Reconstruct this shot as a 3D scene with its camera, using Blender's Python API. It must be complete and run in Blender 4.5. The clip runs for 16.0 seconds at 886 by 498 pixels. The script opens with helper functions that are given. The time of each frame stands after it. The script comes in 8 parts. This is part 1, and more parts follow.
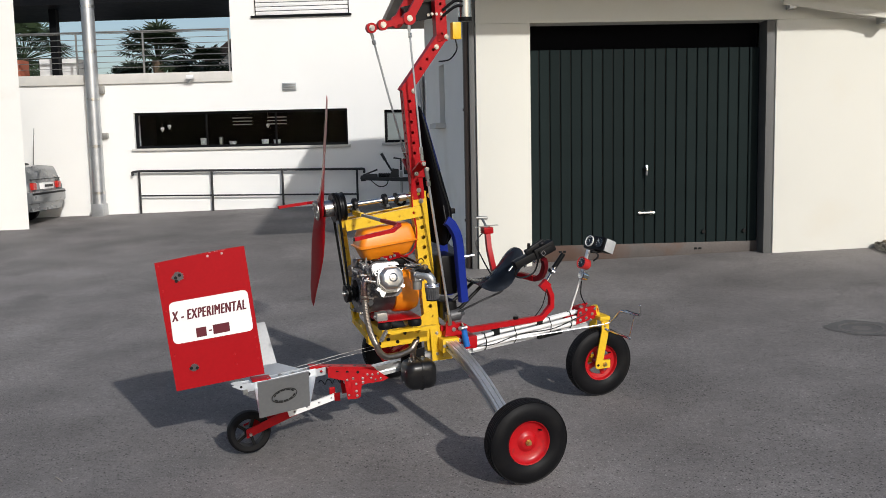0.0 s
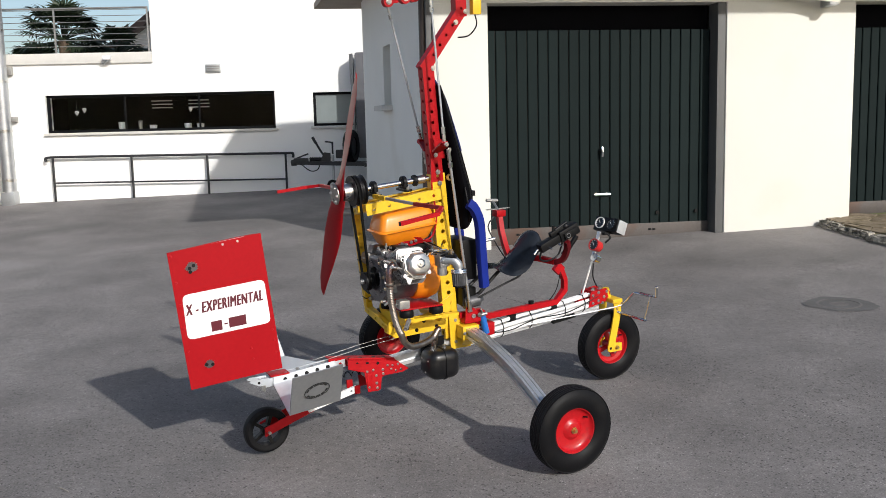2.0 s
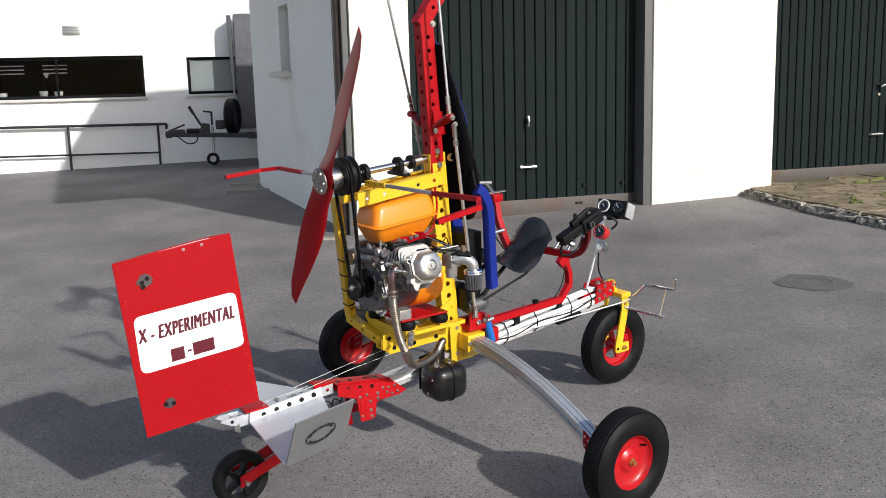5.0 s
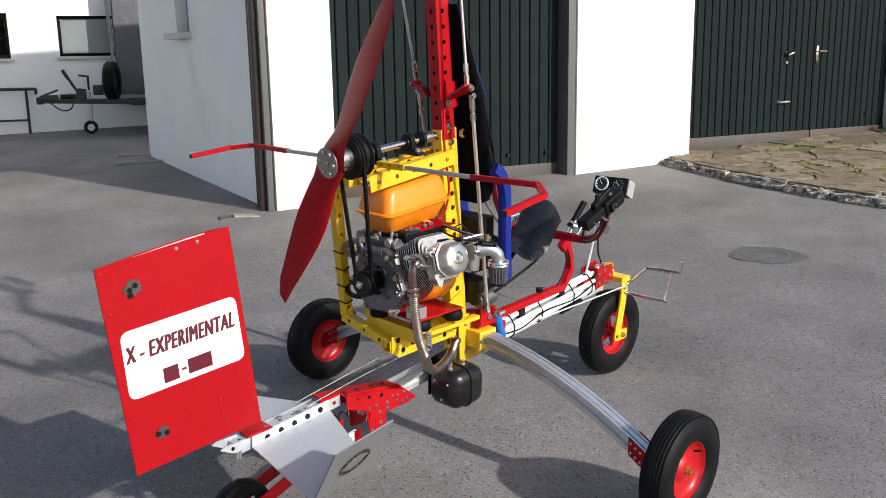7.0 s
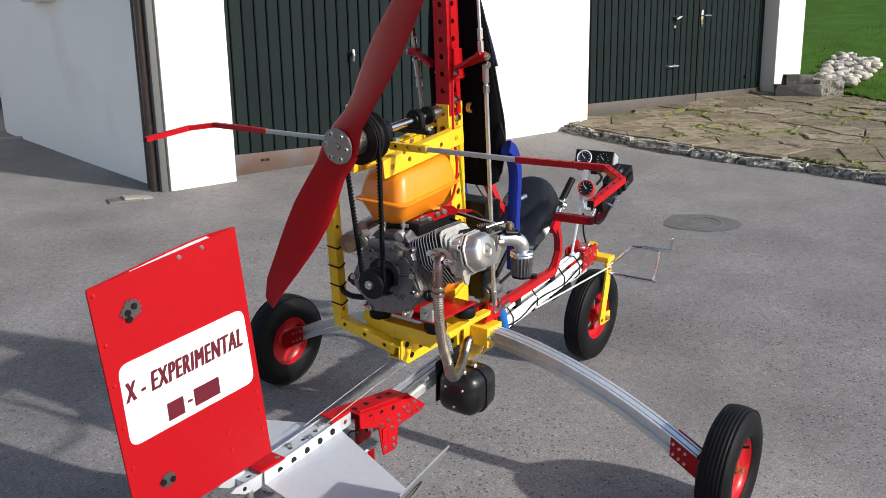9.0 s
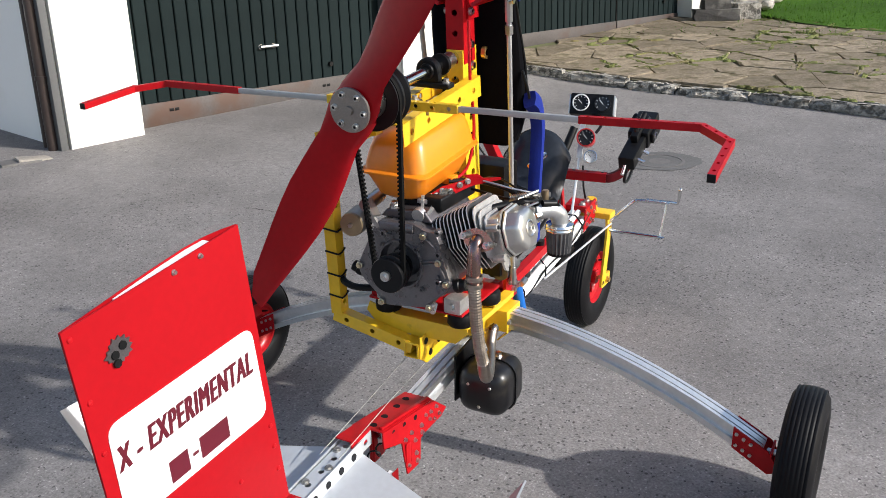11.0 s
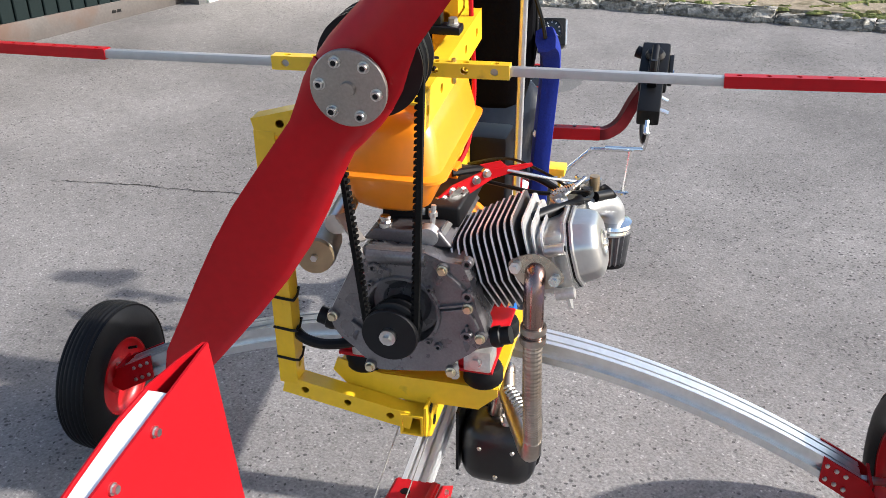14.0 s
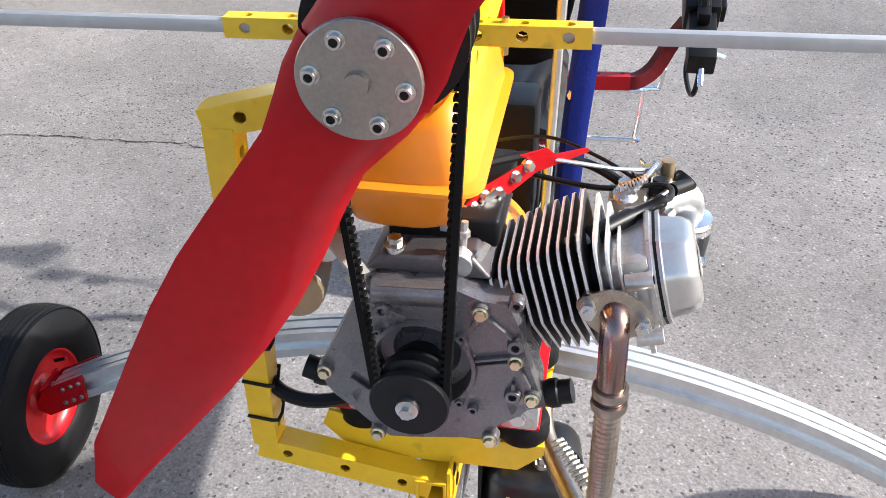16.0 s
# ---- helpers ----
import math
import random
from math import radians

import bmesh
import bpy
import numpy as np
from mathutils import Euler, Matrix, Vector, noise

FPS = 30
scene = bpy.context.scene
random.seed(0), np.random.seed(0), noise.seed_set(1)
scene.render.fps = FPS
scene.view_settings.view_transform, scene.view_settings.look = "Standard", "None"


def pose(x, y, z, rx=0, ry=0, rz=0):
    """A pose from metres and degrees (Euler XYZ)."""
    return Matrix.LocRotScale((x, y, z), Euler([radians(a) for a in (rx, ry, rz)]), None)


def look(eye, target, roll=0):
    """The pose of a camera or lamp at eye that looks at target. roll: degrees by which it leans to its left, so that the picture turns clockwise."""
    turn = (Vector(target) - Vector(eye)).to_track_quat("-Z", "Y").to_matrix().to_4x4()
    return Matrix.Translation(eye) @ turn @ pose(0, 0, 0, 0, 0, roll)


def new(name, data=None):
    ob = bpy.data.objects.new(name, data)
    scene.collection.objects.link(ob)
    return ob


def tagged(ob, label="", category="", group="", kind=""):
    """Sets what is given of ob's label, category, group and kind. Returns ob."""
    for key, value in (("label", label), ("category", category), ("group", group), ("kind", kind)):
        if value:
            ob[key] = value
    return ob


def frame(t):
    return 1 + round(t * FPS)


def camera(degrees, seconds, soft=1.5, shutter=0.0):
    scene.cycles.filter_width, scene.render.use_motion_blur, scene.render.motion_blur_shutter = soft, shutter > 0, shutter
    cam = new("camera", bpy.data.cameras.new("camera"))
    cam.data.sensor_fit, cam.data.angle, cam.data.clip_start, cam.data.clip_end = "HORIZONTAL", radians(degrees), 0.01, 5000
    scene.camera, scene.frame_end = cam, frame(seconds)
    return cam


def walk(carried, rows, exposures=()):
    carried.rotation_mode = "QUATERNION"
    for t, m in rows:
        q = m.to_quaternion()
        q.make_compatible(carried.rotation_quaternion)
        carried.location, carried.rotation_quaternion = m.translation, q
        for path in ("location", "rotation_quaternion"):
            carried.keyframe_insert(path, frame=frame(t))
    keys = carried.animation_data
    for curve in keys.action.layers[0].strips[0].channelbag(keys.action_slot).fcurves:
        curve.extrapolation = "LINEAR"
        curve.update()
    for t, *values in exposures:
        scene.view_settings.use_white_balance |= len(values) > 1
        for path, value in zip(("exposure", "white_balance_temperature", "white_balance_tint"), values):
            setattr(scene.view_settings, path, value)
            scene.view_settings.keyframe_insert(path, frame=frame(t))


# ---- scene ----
cam = camera(51.4, 16.0, soft=0.8)
PATH = [
    (0, (0.295, -0.046, 1.649), (0.176, 1.937, 1.42), -1.2),
    (0.5, (0.135, -0.041, 1.657), (0.064, 1.942, 1.409), -1.6),
    (1, (-0.058, -0.106, 1.663), (-0.065, 1.877, 1.403), -1.5),
    (1.5, (-0.208, 0.005, 1.641), (-0.168, 1.987, 1.38), -1.4),
    (2, (-0.364, 0.143, 1.639), (-0.268, 2.122, 1.372), -1.4),
    (2.5, (-0.506, 0.305, 1.638), (-0.352, 2.28, 1.361), -1.3),
    (3, (-0.675, 0.431, 1.657), (-0.452, 2.397, 1.365), -1.1),
    (3.5, (-0.76, 0.595, 1.653), (-0.493, 2.553, 1.348), -1.3),
    (4, (-0.797, 0.764, 1.653), (-0.495, 2.716, 1.337), -1.6),
    (6.5, (-1.299, 1.563, 1.68), (-0.704, 3.43, 1.281), -1.0),
    (7, (-1.406, 1.717, 1.681), (-0.736, 3.553, 1.258), -1.0),
    (7.5, (-1.552, 1.856, 1.696), (-0.788, 3.647, 1.242), -0.6),
    (8, (-1.665, 2.016, 1.693), (-0.822, 3.765, 1.214), -0.3),
    (8.2, (-1.687, 2.08, 1.686), (-0.82, 3.816, 1.203), -0.5),
    (10.5, (-1.82, 2.843, 1.683), (-0.731, 4.417, 1.104), -1.5),
    (11, (-1.792, 3.005, 1.681), (-0.671, 4.532, 1.038), -2.0),
    (11.5, (-1.765, 3.157, 1.661), (-0.609, 4.633, 0.964), -2.5),
    (12, (-1.761, 3.36, 1.652), (-0.54, 4.765, 0.923), -2.2),
    (12.5, (-1.767, 3.556, 1.642), (-0.469, 4.878, 0.888), -1.5),
    (13, (-1.715, 3.706, 1.612), (-0.372, 4.969, 0.836), -1.5),
    (13.5, (-1.604, 3.86, 1.628), (-0.249, 5.079, 0.803), -2.2),
    (14, (-1.537, 3.995, 1.616), (-0.146, 5.165, 0.782), -2.3),
    (14.5, (-1.458, 4.167, 1.608), (-0.029, 5.273, 0.751), -2.2),
    (15, (-1.411, 4.272, 1.59), (0.041, 5.33, 0.712), -1.3),
    (15.5, (-1.317, 4.349, 1.575), (0.112, 5.378, 0.627), -1.3),
    (16, (-1.228, 4.385, 1.56), (0.16, 5.416, 0.554), -2.8),
]
EXPOSURE = [(0.0, -0.48, 6400, 10), (1.0, -0.36, 6400, 10), (2.0, -0.18, 6400, 10), (4.0, -0.04, 6400, 10), (8.0, 0.22, 6400, 10), (11.0, 0.42, 6350, 10), (12.5, 0.68, 6350, 10), (13.5, 0.88, 6400, 10), (14.8, 1.05, 6400, 10), (16.0, 1.30, 6400, 10)]
walk(cam, [(t, look(eye, target, roll)) for t, eye, target, roll in PATH], EXPOSURE)

# ---- light ----
SUN = Vector((0.95, -1.58, 1.0))
world = bpy.data.worlds.new("world")
scene.world = world
world.use_nodes = True
wn = world.node_tree.nodes
sky = wn.new("ShaderNodeTexSky")
sky.sky_type = "NISHITA"
sky.sun_disc = False
sky.sun_elevation = math.asin(SUN.normalized().z)
sky.sun_rotation = math.atan2(SUN.x, SUN.y)
sky.dust_density, sky.air_density, sky.ozone_density = 1.8, 1.0, 1.0
wn["Background"].inputs[1].default_value = 0.14
world.node_tree.links.new(sky.outputs[0], wn["Background"].inputs[0])
sun_data = bpy.data.lights.new("sun", "SUN")
sun_data.energy, sun_data.angle, sun_data.color = 4.0, radians(1.2), (1.0, 0.97, 0.92)
sun = new("sun", sun_data)
sun.matrix_world = look(SUN * 30, (0, 0, 0))

# ---- the slope of the yard ----
def gz(x, y):
    return 0.0246 * (x - 0.404) + 0.035 * (y - 4.227)


NORMAL = Vector((-0.0246, -0.035, 1)).normalized()


# ---- materials ----
def material(name, colour, rough=0.5, metal=0.0, vary=0.15, scale=6.0, fine=60.0, bump=0.0, coat=0.0, spots=None, random_hue=0.0, alpha=1.0, transmission=0.0, emit=0.0, rough_vary=0.15, spec=0.5):
    m = bpy.data.materials.new(name)
    m.use_nodes = True
    nt = m.node_tree
    n, l = nt.nodes, nt.links
    b = n["Principled BSDF"]
    tc = n.new("ShaderNodeTexCoord")
    big = n.new("ShaderNodeTexNoise")
    big.inputs["Scale"].default_value, big.inputs["Detail"].default_value = scale, 5
    small = n.new("ShaderNodeTexNoise")
    small.inputs["Scale"].default_value, small.inputs["Detail"].default_value = fine, 3
    l.new(tc.outputs["Object"], big.inputs["Vector"])
    l.new(tc.outputs["Object"], small.inputs["Vector"])
    mix = n.new("ShaderNodeMath")
    mix.operation = "ADD"
    l.new(big.outputs["Fac"], mix.inputs[0])
    l.new(small.outputs["Fac"], mix.inputs[1])
    ramp = n.new("ShaderNodeMapRange")
    ramp.inputs["From Min"].default_value, ramp.inputs["From Max"].default_value = 0.6, 1.4
    ramp.inputs["To Min"].default_value, ramp.inputs["To Max"].default_value = 1 - vary, 1 + vary
    l.new(mix.outputs[0], ramp.inputs["Value"])
    hsv = n.new("ShaderNodeHueSaturation")
    hsv.inputs["Color"].default_value = (*colour, 1)
    if random_hue:
        info = n.new("ShaderNodeObjectInfo")
        rr = n.new("ShaderNodeMapRange")
        rr.inputs["To Min"].default_value, rr.inputs["To Max"].default_value = 1 - random_hue, 1 + random_hue
        l.new(info.outputs["Random"], rr.inputs["Value"])
        mm = n.new("ShaderNodeMath")
        mm.operation = "MULTIPLY"
        l.new(rr.outputs[0], mm.inputs[0])
        l.new(ramp.outputs[0], mm.inputs[1])
        l.new(mm.outputs[0], hsv.inputs["Value"])
    else:
        l.new(ramp.outputs[0], hsv.inputs["Value"])
    out = hsv.outputs["Color"]
    if spots:
        (sc, lo, hi, col) = spots
        sp = n.new("ShaderNodeTexNoise")
        sp.inputs["Scale"].default_value, sp.inputs["Detail"].default_value = sc, 6
        l.new(tc.outputs["Object"], sp.inputs["Vector"])
        sr = n.new("ShaderNodeMapRange")
        sr.inputs["From Min"].default_value, sr.inputs["From Max"].default_value = lo, hi
        l.new(sp.outputs["Fac"], sr.inputs["Value"])
        cm = n.new("ShaderNodeMixRGB")
        cm.inputs["Color2"].default_value = (*col, 1)
        l.new(sr.outputs[0], cm.inputs["Fac"])
        l.new(out, cm.inputs["Color1"])
        out = cm.outputs["Color"]
    l.new(out, b.inputs["Base Color"])
    rm = n.new("ShaderNodeMapRange")
    rm.inputs["To Min"].default_value, rm.inputs["To Max"].default_value = max(0.02, rough * (1 - rough_vary)), min(1, rough * (1 + rough_vary))
    l.new(big.outputs["Fac"], rm.inputs["Value"])
    l.new(rm.outputs[0], b.inputs["Roughness"])
    b.inputs["Metallic"].default_value = metal
    b.inputs["Specular IOR Level"].default_value = spec
    b.inputs["Coat Weight"].default_value = coat
    b.inputs["Coat Roughness"].default_value = 0.08
    b.inputs["Alpha"].default_value = alpha
    b.inputs["Transmission Weight"].default_value = transmission
    if emit:
        b.inputs["Emission Color"].default_value = (*colour, 1)
        b.inputs["Emission Strength"].default_value = emit
    if bump:
        bp = n.new("ShaderNodeBump")
        bp.inputs["Strength"].default_value, bp.inputs["Distance"].default_value = 0.6, bump
        l.new(small.outputs["Fac"], bp.inputs["Height"])
        l.new(bp.outputs[0], b.inputs["Normal"])
    return m


M = {}
M["plaster"] = material("white_plaster", (0.88, 0.865, 0.82), 0.9, vary=0.04, scale=1.2, fine=180, bump=0.003, spots=(0.7, 0.62, 0.9, (0.72, 0.68, 0.60)))
M["plaster_house"] = material("house_plaster", (0.89, 0.885, 0.86), 0.9, vary=0.03, scale=0.9, fine=140, bump=0.003)
M["plaster_cream"] = material("cream_plaster", (0.73, 0.715, 0.65), 0.9, vary=0.04, scale=0.9, fine=180, bump=0.003, spots=(0.8, 0.6, 0.95, (0.70, 0.65, 0.55)))
M["soffit"] = material("soffit_wood", (0.30, 0.25, 0.20), 0.7, vary=0.2, scale=3)
M["roof"] = material("roof_tile", (0.10, 0.07, 0.06), 0.8, vary=0.25)
M["door"] = material("green_door_paint", (0.0116, 0.0182, 0.0184), 0.62, vary=0.22, scale=2.5, fine=90, bump=0.0006, random_hue=0.12, spec=0.06)
M["kick"] = material("kick_plate_steel", (0.082, 0.071, 0.066), 0.55, metal=0.25, vary=0.2, scale=3, spots=(2.2, 0.50, 0.66, (0.085, 0.048, 0.034)))
M["grey_frame"] = material("grey_door_frame", (0.10, 0.10, 0.098), 0.6, vary=0.1)
M["dark_frame"] = material("anthracite_frame", (0.006, 0.0065, 0.008), 0.5, vary=0.1, spec=0.1)
M["blind"] = material("window_blind", (0.22, 0.25, 0.25), 0.3, vary=0.08)
M["sill"] = material("stone_sill", (0.62, 0.60, 0.56), 0.7, vary=0.08)
M["steel"] = material("steel_bright", (0.58, 0.57, 0.55), 0.28, metal=1.0, vary=0.12, scale=14)
M["steel_rough"] = material("steel_dull", (0.40, 0.39, 0.37), 0.5, metal=0.9, vary=0.2, scale=10)
M["galv"] = material("galvanised", (0.50, 0.51, 0.52), 0.42, metal=0.8, vary=0.18, scale=5)
M["brown_pipe"] = material("brown_downpipe", (0.045, 0.032, 0.028), 0.4, metal=0.2, vary=0.2, scale=5)
M["rail"] = material("black_handrail", (0.02, 0.02, 0.022), 0.45, vary=0.2)
M["red"] = material("red_paint", (0.38, 0.003, 0.007), 0.45, vary=0.16, scale=7, coat=0.05, spec=0.22)
M["red_rudder"] = material("red_rudder_sheet", (0.335, 0.003, 0.007), 0.5, vary=0.08, scale=3, coat=0.03, spec=0.15)
M["red_prop"] = material("red_propeller_gelcoat", (0.32, 0.002, 0.006), 0.42, vary=0.14, scale=4, coat=0.14, spec=0.16)
M["red_rim"] = material("red_rim_paint", (0.42, 0.005, 0.009), 0.34, vary=0.16, scale=9, coat=0.12, spec=0.4, spots=(14, 0.60, 0.75, (0.16, 0.02, 0.02)))
M["yellow"] = material("yellow_paint", (0.765, 0.475, 0.018), 0.38, vary=0.08, scale=8, coat=0.25, spots=(24, 0.66, 0.8, (0.45, 0.28, 0.02)))
M["orange"] = material("orange_tank_enamel", (0.80, 0.235, 0.008), 0.35, vary=0.06, scale=4, coat=0.2)
M["alu"] = material("aluminium_profile", (0.74, 0.745, 0.75), 0.38, metal=0.6, vary=0.10, scale=20)
M["alu_leg"] = material("grooved_aluminium_leg", (0.72, 0.72, 0.72), 0.32, metal=0.78, vary=0.10, scale=20)
M["rod_alu"] = material("dull_rod_aluminium", (0.42, 0.42, 0.42), 0.45, metal=0.6, vary=0.12, scale=20)
M["alu_sheet"] = material("aluminium_sheet", (0.56, 0.585, 0.61), 0.42, metal=0.35, vary=0.06, scale=5)
M["alu_dull"] = material("dull_aluminium_plate", (0.32, 0.328, 0.335), 0.42, metal=0.5, vary=0.08, scale=5)
M["cast"] = material("cast_aluminium", (0.125, 0.114, 0.119), 0.40, metal=0.65, vary=0.22, scale=22, fine=260, bump=0.0007, spots=(9, 0.55, 0.8, (0.09, 0.08, 0.082)))
M["cast_cover"] = material("cast_crankcase_cover", (0.165, 0.155, 0.158), 0.28, metal=0.6, vary=0.24, scale=22, fine=260, bump=0.0008, spots=(9, 0.55, 0.8, (0.14, 0.128, 0.13)))
M["cast_light"] = material("bright_cast_aluminium", (0.56, 0.545, 0.52), 0.30, metal=0.72, vary=0.18, scale=18, fine=180, bump=0.0007, spots=(11, 0.58, 0.8, (0.28, 0.26, 0.24)))
M["fin_side"] = material("cooling_fin_aluminium", (0.48, 0.47, 0.46), 0.42, metal=0.5, vary=0.2, scale=25)
M["rubber"] = material("tyre_rubber", (0.006, 0.006, 0.007), 0.52, vary=0.25, scale=9, fine=120, bump=0.0004, spots=(7, 0.55, 0.85, (0.015, 0.014, 0.013)), spec=0.14)
M["black"] = material("black_plastic", (0.0055, 0.0055, 0.006), 0.42, vary=0.2, scale=9, spec=0.22)
# fabric black, also used where shade is painted: door heads and the window room
M["black_matt"] = material("black_fabric_and_shade", (0.004, 0.004, 0.005), 0.85, vary=0.3, scale=12, fine=200, bump=0.0008, spec=0.03)
M["seat"] = material("slate_seat_plastic", (0.040, 0.047, 0.060), 0.18, vary=0.15, scale=6)
M["belt"] = material("drive_belt", (0.005, 0.005, 0.005), 0.7, vary=0.2, scale=30, spec=0.1)
M["pulley"] = material("black_pulley", (0.008, 0.008, 0.009), 0.4, metal=0.2, vary=0.25, scale=14, spec=0.25)
M["blue"] = material("blue_webbing", (0.007, 0.020, 0.20), 0.8, vary=0.25, scale=10, fine=260, bump=0.001, spec=0.2)
M["blue_metal"] = material("blue_anodised", (0.015, 0.14, 0.50), 0.3, metal=0.2, vary=0.1)
M["navy"] = material("navy_strap", (0.006, 0.012, 0.07), 0.8, vary=0.2, scale=14, fine=260, spec=0.2)
M["chrome"] = material("chrome_rod", (0.72, 0.72, 0.72), 0.16, metal=1.0, vary=0.08, scale=12)
M["exhaust"] = material("heat_tinted_exhaust", (0.42, 0.35, 0.29), 0.28, metal=1.0, vary=0.25, scale=9, spots=(8, 0.5, 0.72, (0.20, 0.10, 0.07)))
M["brass"] = material("brass", (0.60, 0.42, 0.16), 0.35, metal=0.9, vary=0.1)
M["white"] = material("white_vinyl", (0.84, 0.83, 0.82), 0.4, vary=0.02)
M["ink"] = material("dark_red_lettering", (0.10, 0.004, 0.014), 0.45, vary=0.05)
M["dark_ink"] = material("black_marking", (0.02, 0.02, 0.02), 0.5, vary=0.1)
M["gauge_face"] = material("gauge_face", (0.72, 0.72, 0.70), 0.4, vary=0.03)
M["gauge_dark"] = material("gauge_dark_face", (0.02, 0.022, 0.025), 0.12, vary=0.05)
M["gauge_red"] = material("red_gauge_housing", (0.45, 0.02, 0.02), 0.3, vary=0.1)
M["filter"] = material("filter_gauze", (0.10, 0.10, 0.105), 0.5, metal=0.5, vary=0.3, scale=40)
M["tarp"] = material("grey_tarpaulin", (0.46, 0.46, 0.47), 0.6, vary=0.2, scale=2, fine=14, bump=0.02)
M["tarp_dark"] = material("dark_tarpaulin", (0.12, 0.12, 0.13), 0.55, vary=0.2, scale=2, fine=10, bump=0.02)
M["car"] = material("silver_car_paint", (0.17, 0.18, 0.19), 0.28, metal=0.5, vary=0.05, coat=0.6)
M["lamp_red"] = material("tail_lamp_red", (0.50, 0.02, 0.015), 0.12, vary=0.05, coat=0.5)
M["palm"] = material("palm_leaf", (0.036, 0.058, 0.026), 0.55, vary=0.4, scale=3, random_hue=0.3)
M["trunk"] = material("palm_trunk", (0.13, 0.09, 0.06), 0.9, vary=0.4, scale=8, bump=0.02)
M["stone"] = material("kerb_stone", (0.40, 0.37, 0.32), 0.92, vary=0.45, scale=9, fine=42, bump=0.05, random_hue=0.2, spots=(17, 0.48, 0.60, (0.115, 0.105, 0.088)))
M["flag"] = material("flagstone", (0.245, 0.200, 0.143), 0.92, vary=0.5, scale=8, fine=45, bump=0.02, random_hue=0.28, spots=(5.5, 0.50, 0.66, (0.12, 0.10, 0.058)), spec=0.15)
M["soil"] = material("mossy_joint", (0.120, 0.098, 0.055), 0.95, vary=0.45, scale=3, fine=25, bump=0.01, spots=(2.2, 0.5, 0.62, (0.11, 0.13, 0.04)))
M["grass"] = material("grass_blades", (0.066, 0.140, 0.015), 0.8, vary=0.35, scale=1.5, random_hue=0.1, spec=0.08)
M["lawn"] = material("lawn_soil", (0.050, 0.108, 0.014), 0.95, vary=0.45, scale=1.2, fine=30, bump=0.02, spec=0.05)
M["iron"] = material("cast_iron_cover", (0.135, 0.126, 0.12), 0.75, metal=0.1, vary=0.25, scale=12, bump=0.002)
M["wood"] = material("weathered_wood", (0.30, 0.27, 0.23), 0.85, vary=0.25, scale=5)
M["terracotta"] = material("terracotta", (0.40, 0.12, 0.07), 0.8, vary=0.15)
M["hedge"] = material("dark_hedge", (0.025, 0.035, 0.018), 0.9, vary=0.5, scale=2, fine=20, bump=0.05)


